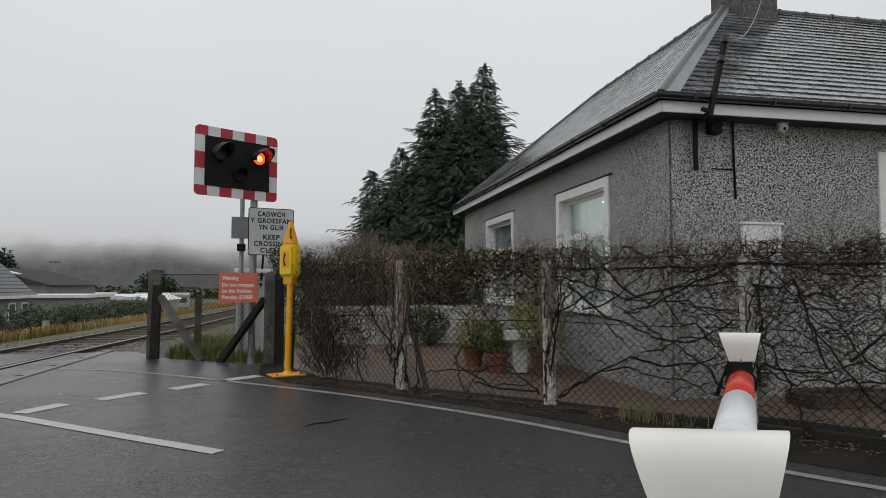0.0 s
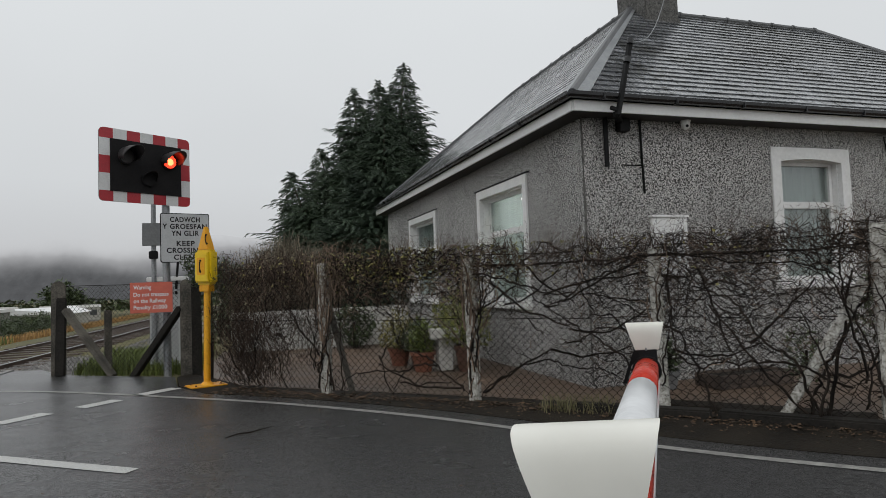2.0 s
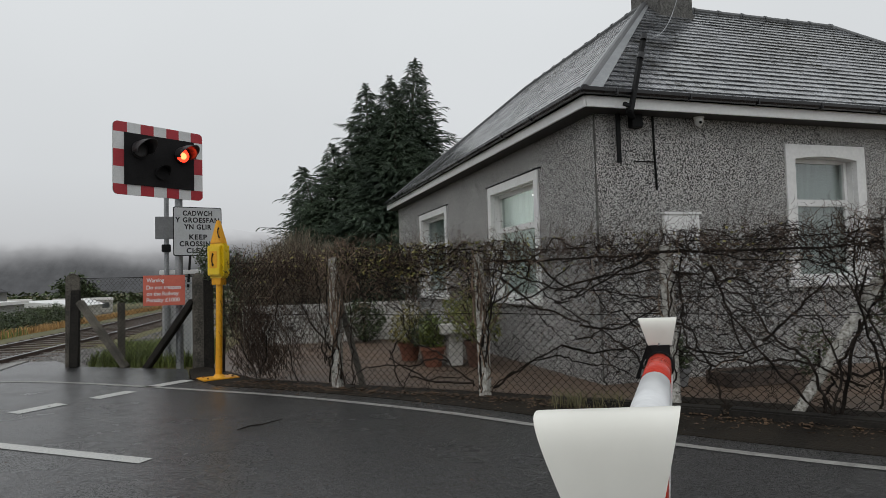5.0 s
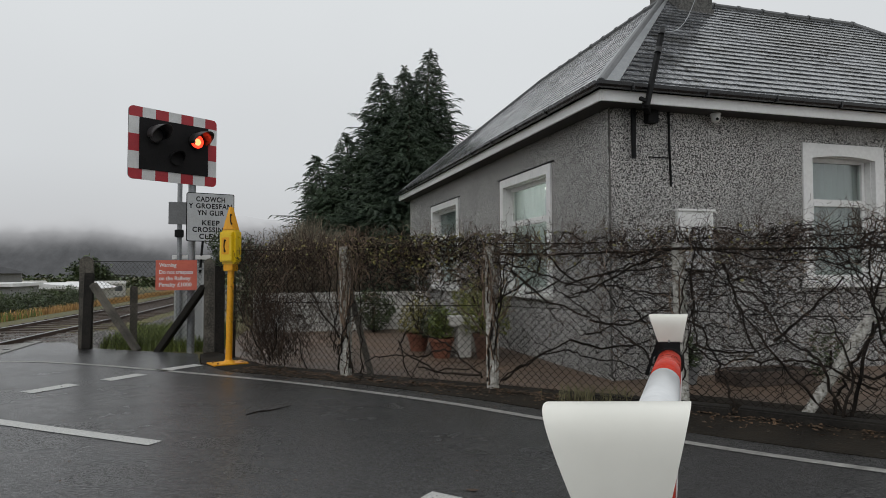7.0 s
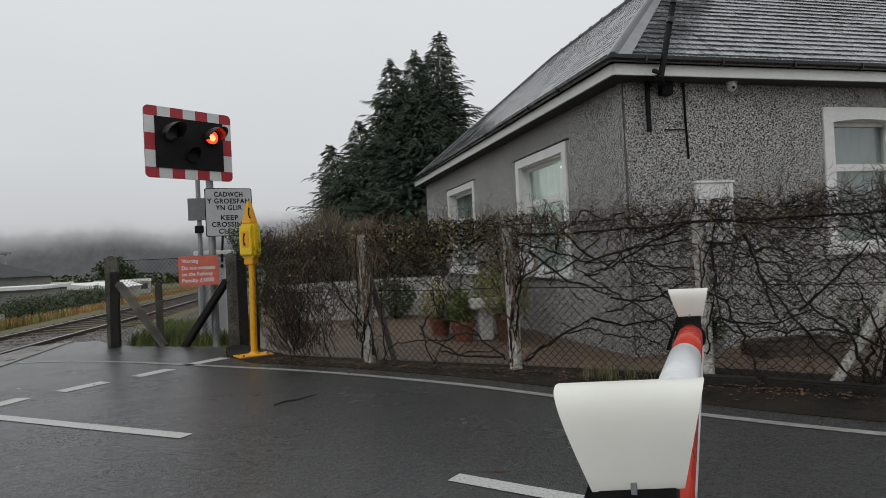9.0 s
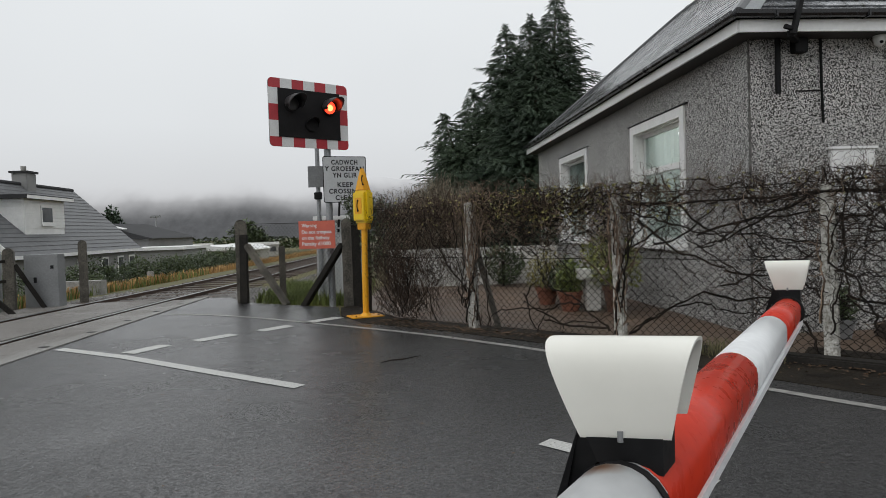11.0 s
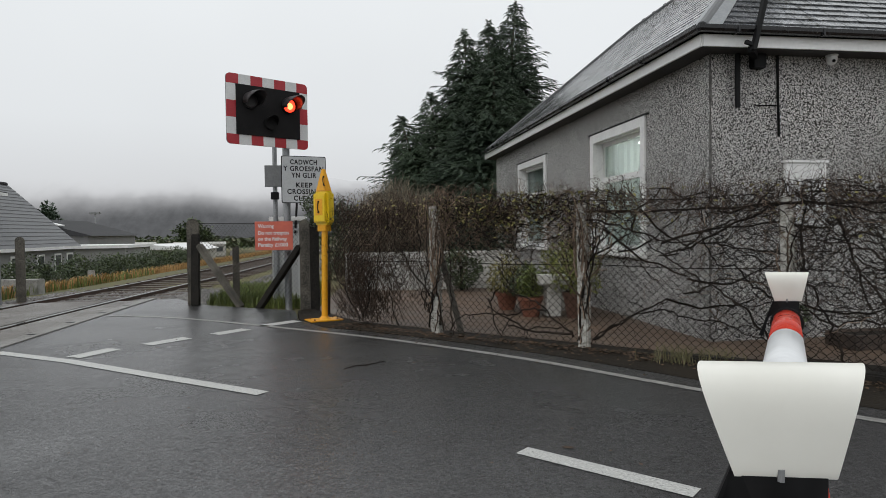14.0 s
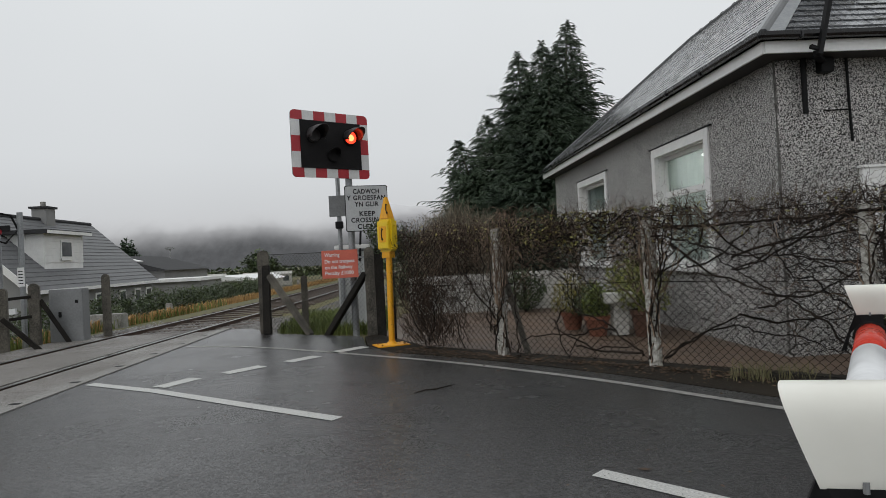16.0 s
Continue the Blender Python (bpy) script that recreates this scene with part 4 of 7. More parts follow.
def sash(a0, a1, z0, z1, surround, put, split, arch=False, sill=True):
    """A white window in its opening, with plastered surround, frame, transom and panes."""
    ring = Shape()
    o0, o1, p0, p1 = a0 - surround, a1 + surround, z0 - 0.09, z1 + surround
    for b0, b1, c0, c1 in ((o0, a0, p0, p1), (a1, o1, p0, p1), (a0, a1, z1, p1)):
        v = [put(x, d, z) for d in (-0.022, 0.04) for x, z in ((b0, c0), (b1, c0), (b1, c1), (b0, c1))]
        ring.add(v, [(0, 1, 2, 3), (7, 6, 5, 4), (0, 4, 5, 1), (1, 5, 6, 2), (2, 6, 7, 3), (3, 7, 4, 0)])
    if arch:
        n = 8
        for i in range(n):
            x0, x1 = a0 + (a1 - a0) * i / n, a0 + (a1 - a0) * (i + 1) / n
            d0, d1 = (0.04 * (2 * (x - a0) / (a1 - a0) - 1) ** 2 for x in (x0, x1))
            v = [put(x, d, z) for d in (-0.020, 0.16) for x, z in ((x0, z1 - d0), (x1, z1 - d1), (x1, z1 + 0.005), (x0, z1 + 0.005))]
            ring.add(v, [(0, 1, 2, 3), (7, 6, 5, 4), (0, 4, 5, 1)])
    win = part("window", ring, WHITE, house, "white painted window surround")
    reveal = Shape()
    for b0, b1, c0, c1 in ((a0, a0 + 0.012, z0, z1), (a1 - 0.012, a1, z0, z1), (a0 + 0.012, a1 - 0.012, z1 - 0.012, z1)):
        v = [put(x, d, z) for d in (0.041, 0.20) for x, z in ((b0, c0), (b1, c0), (b1, c1), (b0, c1))]
        reveal.add(v, [(0, 1, 2, 3), (7, 6, 5, 4), (0, 4, 5, 1), (1, 5, 6, 2), (2, 6, 7, 3), (3, 7, 4, 0)])
    part("reveal", reveal, WHITE, win)
    frame_s = Shape()
    f = 0.065
    for b0, b1, c0, c1 in ((a0 + 0.013, a0 + f, z0, z1 - 0.013), (a1 - f, a1 - 0.013, z0, z1 - 0.013), (a0 + f, a1 - f, z1 - f, z1 - 0.013), (a0 + f, a1 - f, z0, z0 + f), (a0 + f, a1 - f, split - 0.045, split + 0.045)):
        v = [put(x, d, z) for d in (0.12, 0.19) for x, z in ((b0, c0), (b1, c0), (b1, c1), (b0, c1))]
        frame_s.add(v, [(0, 1, 2, 3), (7, 6, 5, 4), (0, 4, 5, 1), (1, 5, 6, 2), (2, 6, 7, 3), (3, 7, 4, 0)])
    part("window_frame", frame_s, WHITE, win, "white plastic frame with transom", bevel=0.006)
    for c0, c1 in ((z0 + f, split - 0.045), (split + 0.045, z1 - f)):
        v = [put(x, d, z) for d in (0.15, 0.158) for x, z in ((a0 + f, c0), (a1 - f, c0), (a1 - f, c1), (a0 + f, c1))]
        pane = part("pane", Shape().add(v, [(0, 1, 2, 3), (7, 6, 5, 4)]), GLASS, win)
        pane.visible_shadow = False
    v = [put(x, d, z) for d in (-0.07, 0.12) for x, z in ((o0 - 0.02, z0 - 0.09), (o1 + 0.02, z0 - 0.09), (o1 + 0.02, z0 - 0.012), (o0 - 0.02, z0 - 0.012))]
    # Pale drape added behind every window so that the panes read bright.
    drape = Shape()
    n = 22
    for i in range(n):
        x0, x1 = (a0 - 0.02 + (a1 - a0 + 0.04) * k / n for k in (i, i + 1))
        d0, d1 = (0.208 + 0.012 * math.sin(k * 1.9) for k in (i, i + 1))
        drape.add([put(x0, d0, z0), put(x1, d1, z0), put(x1, d1, z1), put(x0, d0, z1), put(x0, d0 + 0.004, z0), put(x1, d1 + 0.004, z0), put(x1, d1 + 0.004, z1), put(x0, d0 + 0.004, z1)], [(0, 1, 2, 3), (7, 6, 5, 4)])
    part("added_net_curtain", drape, NET, win, "pale net curtain, added to brighten the panes")
    part("window_sill", Shape().add(v, [(0, 1, 2, 3), (7, 6, 5, 4), (0, 4, 5, 1), (1, 5, 6, 2), (2, 6, 7, 3), (3, 7, 4, 0)]), WHITE, win, bevel=0.008)
    v = [put(x, d, z) for d in (-0.03, 0.02) for x, z in ((o0 - 0.09, p1 + 0.004), (o1 + 0.07, p1 + 0.004), (o1 + 0.07, p1 + 0.022), (o0 - 0.09, p1 + 0.022))]
    if not arch:
        part("drip_strip", Shape().add(v, [(0, 1, 2, 3), (7, 6, 5, 4), (0, 4, 5, 1), (1, 5, 6, 2), (2, 6, 7, 3), (3, 7, 4, 0)]), BLACK, win)


sash(8.13, 9.72, 0.91, 2.53, 0.125, west, 1.95)
sash(12.23, 13.97, 0.91, 2.53, 0.125, west, 1.95)
sash(6.83, 7.84, 1.08, 2.64, 0.145, south, 2.06, arch=True)
sash(10.2, 11.2, 1.08, 2.64, 0.145, south, 2.06, arch=True)

# roof: two wings with hips, a valley between them at the back
EAVE, PITCH, HALF = 0.23, 0.86, 2.78
EX, EY, EZ = HX - EAVE, HY - EAVE, 3.24
RX, RY, RZ = EX + HALF, EY + HALF, EZ + PITCH * HALF
FAR_Y, FAR_X = 16.42, 13.3
planes = Shape()
A, B, C, D, E_, F_ = (EX, EY, EZ), (FAR_X, EY, EZ), (FAR_X, EY + 2 * HALF, EZ), (EX + 2 * HALF, EY + 2 * HALF, EZ), (EX + 2 * HALF, FAR_Y, EZ), (EX, FAR_Y, EZ)
R1, R2, R3 = (RX, RY, RZ), (FAR_X - HALF, RY, RZ), (RX, FAR_Y - HALF, RZ)
planes.add([A, B, C, D, E_, F_, R1, R2, R3], [(0, 1, 7, 6), (1, 2, 7), (2, 3, 6, 7), (3, 4, 8, 6), (4, 5, 8), (5, 0, 6, 8), (5, 4, 3, 2, 1, 0)])
roof = part("roof", planes, UNDERLAY, house, "wet grey slate hipped roof")

fascia = Shape()
for a, b in ((A, B), (F_, A)):
    d = (Vector(b) - Vector(a)).normalized()
    out = Vector((d.y, -d.x, 0))
    a2, b2 = Vector(a) + out * 0.0, Vector(b)
    fascia.beam(a2 + Vector((0, 0, -0.14)) + out * 0.012, b2 + Vector((0, 0, -0.14)) + out * 0.012, 0.024, 0.12)
part("fascia", fascia, surf("fascia_white", (0.80, 0.80, 0.79), (0.88, 0.88, 0.87), 0.4, fine=25, coarse=3, bump=0.03), roof, "white fascia board")
# The soffit's dark colour stands in for the shadow under the eaves.
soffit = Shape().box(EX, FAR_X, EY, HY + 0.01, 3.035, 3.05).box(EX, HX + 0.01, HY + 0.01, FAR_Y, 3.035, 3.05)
part("soffit", soffit, surf("shaded_soffit", (0.03, 0.03, 0.029), (0.08, 0.079, 0.075), 0.8, fine=20, coarse=2, bump=0.1), roof, "soffit board, eaves shadow in its dark colour")
for a, b in ((A, B), (F_, A)):
    d = (Vector(b) - Vector(a)).normalized()
    out = Vector((d.y, -d.x, 0))
    s = Shape()
    prof = [(0.03, 0.035), (0.03, -0.012), (0.05, -0.034), (0.08, -0.042), (0.11, -0.034), (0.128, -0.012), (0.132, 0.026), (0.124, 0.026), (0.118, -0.008), (0.04, -0.012), (0.038, 0.035)]
    p0, p1 = Vector(a) - d * 0.10 if a is A else Vector(a), Vector(b) + (d * 0.10 if b is A else d * 0)
    k = len(prof)
    s.add([p + out * u + Vector((0, 0, z - 0.04)) for p in (p0, p1) for u, z in prof], [(i, (i + 1) % k, k + (i + 1) % k, k + i) for i in range(k)] + [tuple(range(k)), tuple(reversed(range(k, 2 * k)))])
    gutter = part("gutter", s, GUTTER, roof, "black plastic gutter")
    length = (p1 - p0).length
    for i in range(int(length / 0.95)):
        q = p0 + d * (0.4 + 0.95 * i)
        part("gutter_bracket", Shape().beam(q + out * 0.080 + Vector((0, 0, -0.050)), q + d * 0.035 + out * 0.080 + Vector((0, 0, -0.050)), 0.118, 0.074), GUTTER, gutter, bevel=0.01)

# slates: courses up each slope that the road sees
slate_mesh = {}


def slates(corner, along, up, n, width_at, near_span, rise):
    """Courses of slates on one slope; returns nothing. width_at(h) gives the span of the slope at height h along it."""
    gauge, wide = 0.148, 0.25
    rest = Shape()
    count = 0
    for row in range(int(n / gauge)):
        h = row * gauge
        lo, hi = width_at(h)
        x = lo - (wide / 2 if row % 2 else 0) - rng.random() * 0.02
        while x < hi:
            w0, w1 = max(x + 0.005, lo), min(x + wide - 0.005, hi)
            x += wide
            if w1 - w0 < 0.03:
                continue
            h1 = min(h + gauge + 0.07, n)
            lo1, hi1 = width_at(h1)
            t0, t1 = max(w0, lo1) if w0 <= lo1 + 0.0 else w0, min(w1, hi1)
            if t1 < t0:
                t0 = t1 = (t0 + t1) / 2
            lift = rise + rng.uniform(0, 0.004)
            tilt = rng.uniform(-0.003, 0.003)
            nrm = along.cross(up).normalized()
            pts = [(w0, h + tilt, lift), (w1, h - tilt, lift), (t1, h1, 0.004), (t0, h1, 0.004), (w0, h + tilt, lift - rise * 0.55), (w1, h - tilt, lift - rise * 0.55)]
            v = [corner + along * a + up * b + nrm * c for a, b, c in pts]
            faces = [(0, 1, 2, 3), (4, 5, 1, 0), (0, 3, 4), (1, 5, 2)]
            if near_span and near_span[0] < w0 < near_span[1] and count < 290:
                count += 1
                part("slate", Shape().add(v, faces), SLATE, roof)
            else:
                rest.add(v, faces)
    ob = part("slating", rest, SLATE_FIELD, roof)
    tagged(ob, "courses of wet grey slates", kind="stuff")


slope = math.sqrt(1 + PITCH ** 2)
run = HALF * slope
up_s = Vector((0, 1, PITCH)).normalized()
up_w = Vector((1, 0, PITCH)).normalized()
south_len, west_len = FAR_X - EX, FAR_Y - EY
slates(Vector(A) - up_s * 0.05, Vector((1, 0, 0)), up_s, run + 0.05, lambda h: (max(0, h - 0.05) / slope, south_len - max(0, h - 0.05) / slope), (0.0, 4.2), 0.022)
slates(Vector(F_) - up_w * 0.05, Vector((0, -1, 0)), up_w, run + 0.05, lambda h: (max(0, h - 0.05) / slope, west_len - max(0, h - 0.05) / slope), (5.6, 10.2), 0.010)


def ridge_line(a, b, name, lumps):
    a, b = Vector(a), Vector(b)
    n = int((b - a).length / 0.45)
    for i in range(n):
        p, q = a.lerp(b, i / n), a.lerp(b, (i + 1) / n + 0.003)
        s = Shape().tube([p + Vector((0, 0, 0.0)), q + Vector((0, 0, 0.0))], 0.052, 10)
        if lumps:
            s.tube([q - (b - a).normalized() * 0.04, q], 0.064, 10)
        part(name, s, LEAD, roof, smooth=False)


ridge_line(A, R1, "hip_tile", False)
strip = Shape()
for dx, dy, nrm in ((0.21, 0.0, Vector((0, -PITCH, 1)).normalized()), (0.0, 0.21, Vector((-PITCH, 0, 1)).normalized())):
    side = Vector((dx, dy, 0))
    strip.add([Vector(A) + nrm * 0.03, Vector(A) + side + nrm * 0.03, Vector(R1) + nrm * 0.03 + side * 0.5, Vector(R1) + nrm * 0.03, Vector(A), Vector(A) + side, Vector(R1) + side * 0.5, Vector(R1)], [(0, 1, 2, 3), (1, 5, 6, 2), (0, 4, 5, 1)])
part("hip_flashing", strip, GALV, roof, "grey lead strip along the hip")
ridge_line(R1, R2, "ridge_tile", True)
ridge_line(R2, B, "hip_tile", False)
ridge_line(F_, R3, "hip_tile", False)
ridge_line(R3, R1, "ridge_tile", True)

CX0, CX1, CY0, CY1 = 6.58, 7.22, 8.72, 9.5
chim = part("chimney", Shape().box(CX0, CX1, CY0, CY1, RZ - 0.9, RZ + 1.25), CHIMNEY, house, "dark rendered chimney stack", bevel=0.02)
part("chimney_cap", Shape().box(CX0 - 0.08, CX1 + 0.08, CY0 - 0.08, CY1 + 0.08, RZ + 1.25, RZ + 1.37), CONCRETE, chim, bevel=0.02)
part("flashing", Shape().box(CX0 - 0.012, CX1 + 0.012, CY0 - 0.012, CY1 + 0.012, RZ - 0.42, RZ - 0.24), CHIMNEY, chim)
for x in (6.65, 7.05):
    part("chimney_pot", Shape().tube([(x, 9.1, RZ + 1.37), (x, 9.1, RZ + 1.7)], [0.13, 0.11], 14), TERRACOTTA, chim)

part("waste_pipe", Shape().tube([(4.28, HY - 0.05, 2.47), (4.28, HY - 0.05, 3.03)], 0.028, 10), BLACK, house, "thick black pipe stub")
part("meter_box", Shape().box(4.44, 4.58, HY - 0.10, HY - 0.002, 2.88, 3.03), BLACK, house, "small black box under the eaves", bevel=0.008)
part("thin_pipe", Shape().tube([(4.755, HY - 0.03, 3.03), (4.76, HY - 0.03, 2.6), (4.775, HY - 0.03, 2.17)], 0.014, 8).tube([(4.5, HY - 0.02, 2.5), (4.77, HY - 0.02, 2.5)], 0.007, 6), BLACK, house, "thin black conduit")
arm = part("cable_bracket", Shape().beam((4.24, EY - 0.14, 2.98), (4.47, EY - 0.10, 3.82), 0.042, 0.048).beam((4.16, EY - 0.13, 3.06), (4.26, EY - 0.13, 3.03), 0.035, 0.035), BLACK, house, "black service bracket standing over the gutter")
part("bracket_stay", Shape().beam((4.24, EY - 0.10, 3.0), (4.5, HY - 0.03, 3.0), 0.06, 0.06), BLACK, house)
part("insulator", Shape().tube([(4.40, EY - 0.12, 3.58), (4.42, EY - 0.12, 3.64)], 0.04, 10), GUTTER, arm)
part("insulator", Shape().tube([(4.46, EY - 0.11, 3.80), (4.47, EY - 0.11, 3.86)], 0.036, 10), GUTTER, arm)
wire_pts = [Vector((4.47, EY - 0.1, 3.84)).lerp(Vector((7.2, CY0 - 0.01, RZ + 0.9)), t) - Vector((0, 0, 0.55 * math.sin(math.pi * t) * (1 - 0.4 * t))) for t in [i / 14 for i in range(15)]]
part("service_cable", Shape().tube(wire_pts, 0.0055, 6), GALV, house, "pale service cable to the chimney", smooth=True)
dome = part("camera_dome", Shape().tube([(5.35, HY - 0.09, z) for z in (3.035, 3.022, 3.018, 2.985, 2.955, 2.935, 2.925)], [0.062, 0.062, 0.054, 0.054, 0.046, 0.028, 0.006], 16), WHITE, house, "white dome security camera under the eaves", smooth=True)
part("lens", Shape().tube([(5.335, HY - 0.135, 2.965), (5.33, HY - 0.147, 2.96)], 0.016, 10), BLACK, dome, "dark camera lens")
flood = part("junction_box", Shape().box(8.72, 8.81, HY - 0.06, HY - 0.002, 2.9, 3.0), WHITE_WORN, house, "small pale junction box under the eaves", bevel=0.006)
part("cable", Shape().tube([(8.72, HY - 0.03, 2.93), (8.66, HY - 0.05, 2.87), (8.63, HY - 0.04, 2.82), (8.66, HY - 0.03, 2.78), (8.64, HY - 0.02, 2.98)], 0.009, 6), BLACK, flood)
arris = Shape()
for k in range(40):
    w = 0.010 + 0.012 * rng.random()
    arris.box(HX - 0.013, HX - 0.013 + w, HY - 0.014, HY - 0.014 + w, 0.02 + 0.075 * k, 0.02 + 0.075 * (k + 1))
part("corner_joint", arris, surf("damp_render", (0.02, 0.019, 0.018), (0.17, 0.165, 0.155), 0.85, fine=60, coarse=20, bump=0.5), house, "dark weathered arris of the corner")
board = part("wall_board", Shape().box(4.84, 5.32, HY - 0.06, HY - 0.002, 1.22, 1.89), WHITE, house, "white cabinet on the wall", bevel=0.006)
part("board_lid", Shape().box(4.82, 5.34, HY - 0.075, HY - 0.003, 1.89, 1.915), WHITE, board)

# ---- the garden behind the fence ----
GARDEN_WHITE = surf("garden_white", (0.46, 0.45, 0.42), (0.66, 0.65, 0.62), 0.75, fine=30, coarse=4, bump=0.3, stain=(0.22, 0.21, 0.18))
solid("garden_wall", Shape().box(0.15, 3.75, 13.55, 13.8, -0.02, 0.78), GARDEN_WHITE, "low white-painted garden wall", "wall", bevel=0.015)


def pot(x, y, r, h, material, label, leaf, n, tall, spread):
    n, tall, spread = int(n * 1.5), tall * 1.05, spread * 0.95
    t = thing("potted_plant", (x, y, -0.012), label, "plant pot", "pots on the paving")
    prof = [(0.0, 0.68), (0.03, 0.72), (h * 0.8, 0.97), (h * 0.82, 1.08), (h, 1.1), (h, 0.96), (h * 0.85, 0.9)]
    part("pot", Shape().tube([(0, 0, z) for z, _ in prof], [r * k for _, k in prof], 18), material, t, local=True)
    s = Shape()
    for _ in range(n):
        a, l = rng.uniform(0, 6.28), rng.random() ** 0.6
        c = Vector((math.cos(a) * l * spread, math.sin(a) * l * spread, h + rng.random() * tall * (1.15 - 0.6 * l)))
        u = Vector((rng.uniform(-1, 1), rng.uniform(-1, 1), rng.uniform(-0.6, 1))).normalized()
        w = u.cross(Vector((rng.uniform(-1, 1), rng.uniform(-1, 1), 1))).normalized()
        k = rng.uniform(0.02, 0.045)
        s.add([c, c + u * k + w * k * 0.35, c + u * k * 2.2, c + u * k - w * k * 0.35], [(0, 1, 2, 3)])
    part("foliage", s, leaf, t, local=True)
    for _ in range(6):
        a = rng.uniform(0, 6.28)
        part("stem", Shape().tube([(0, 0, h * 0.8), (math.cos(a) * spread * 0.5, math.sin(a) * spread * 0.5, h + tall * 0.7)], 0.006, 5), BARK, t, local=True)
    return t


pot(2.62, 9.85, 0.17, 0.27, TERRACOTTA, "terracotta pot with a yellowing shrub", LEAF, 700, 0.55, 0.32)
pot(2.82, 9.45, 0.14, 0.24, BROWN_POT, "brown glazed pot with green leaves", HEDGE, 500, 0.45, 0.28)
pot(2.74, 8.97, 0.165, 0.28, TERRACOTTA, "terracotta pot with trailing green plant", BUSH, 420, 0.42, 0.2)
pot(3.29, 8.70, 0.16, 0.36, BROWN_POT, "brown pot with a green shrub", GOLDEN, 800, 0.7, 0.36)
pot(3.45, 9.5, 0.2, 0.5, WHITE_WORN, "white pot with a green and yellow shrub", GOLDEN, 900, 0.6, 0.4)
pot(4.68, 6.14, 0.12, 0.2, GREY_PAINT, "small grey pot with a dark plant", HEDGE, 220, 0.3, 0.13)
ped = thing("white_planter", (3.02, 8.86, -0.012), "white-painted planter on a pedestal", "planter")
part("pedestal", Shape().box(2.92, 3.12, 8.77, 8.95, 0.0, 0.44), GARDEN_WHITE, ped, bevel=0.012)
part("trough", Shape().box(2.80, 3.24, 8.72, 9.0, 0.44, 0.58), GARDEN_WHITE, ped, bevel=0.02)
trough = thing("timber_trough", (5.5, 5.95, -0.012), "dark timber planting trough by the wall", "planter")
for y in (5.76, 6.13):
    for z in (0.0, 0.075):
        part("board", Shape().box(5.04, 6.02, y, y + 0.035, z - 0.01, z + 0.062), SLEEPER, trough, bevel=0.006)
for x in (5.04, 5.985):
    part("board", Shape().box(x, x + 0.035, 5.797, 6.128, -0.01, 0.137), SLEEPER, trough, bevel=0.006)
part("soil", Shape().box(5.077, 5.983, 5.797, 6.128, -0.005, 0.11), SOIL, trough)


def leafy(n, boxes, size, s=None):
    """Loose small leaves filling rounded boxes (x, y, z, rx, ry, rz)."""
    s = s or Shape()
    vol = [b[3] * b[4] * b[5] for b in boxes]
    for b, share in zip(boxes, vol):
        for _ in range(int(n * share / sum(vol))):
            d = Vector((rng.gauss(0, 1), rng.gauss(0, 1), rng.gauss(0, 1))).normalized() * rng.uniform(0.55, 1.05)
            c = Vector((b[0] + d.x * b[3], b[1] + d.y * b[4], b[2] + d.z * b[5]))
            c += Vector(noise.noise_vector(c * 1.7)) * min(b[3:]) * 0.45
            u = Vector((rng.uniform(-1, 1), rng.uniform(-1, 1), rng.uniform(-0.8, 0.8))).normalized()
            w = u.cross(Vector((rng.uniform(-1, 1), rng.uniform(-1, 1), 1))).normalized()
            k = size * rng.uniform(0.6, 1.3)
            s.add([c - u * k, c + w * k * 0.45, c + u * k, c - w * k * 0.45], [(0, 1, 2, 3)])
    return s


low_shrub = thing("garden_shrub", (5.75, 5.35, -0.012), "sparse dark shrub beside the slanting strut", "shrub")
part("crown", leafy(420, [(5.75, 5.35, 0.36, 0.2, 0.2, 0.3)], 0.026), HEDGE, low_shrub)
part("stem", Shape().tube([(5.75, 5.35, -0.01), (5.76, 5.34, 0.4)], 0.014, 6), BARK, low_shrub)
shrub = thing("garden_shrub", (2.5, 13.1, -0.012), "dark evergreen garden shrub by the white wall", "shrub")
part("crown", leafy(1500, [(2.5, 13.1, 0.42, 0.42, 0.4, 0.45)], 0.04), HEDGE, shrub)
part("stem", Shape().tube([(2.5, 13.1, -0.01), (2.5, 13.1, 0.5)], 0.03, 8), BARK, shrub)
back_hedge = thing("back_hedge", (1.6, 15, -0.05), "dark evergreen hedge behind the white wall", "hedge")
part("foliage", leafy(9000, [(0.6 + 0.75 * i, 14.9 + 0.2 * (i % 2), 0.9, 0.75, 0.6, 0.95 + 0.1 * (i % 3)) for i in range(5)], 0.07), NEEDLE, back_hedge)
part("stem", Shape().tube([(1.6, 15, -0.05), (1.6, 15, 1.4)], 0.05, 8), BARK, back_hedge)


# ---- the chain-link fence and its creepers ----
RUN = [(0.02, 9.02), (1.22, 7.70), (2.56, 6.45), (3.85, 5.12), (4.90, 3.81), (6.6, 1.9)]
LEN = [0.0]
for a, b in zip(RUN, RUN[1:]):
    LEN.append(LEN[-1] + math.dist(a, b))


def on_fence(a, z, out=0.0):
    """A point a metres along the fence, at height z, out towards the road."""
    k = max(0, min(len(RUN) - 2, sum(1 for l in LEN if l <= a) - 1))
    p, q = Vector(RUN[k]), Vector(RUN[k + 1])
    t = (q - p).normalized()
    c = p + t * (a - LEN[k])
    return Vector((c.x - 0 + t.y * out, c.y - t.x * out, z))


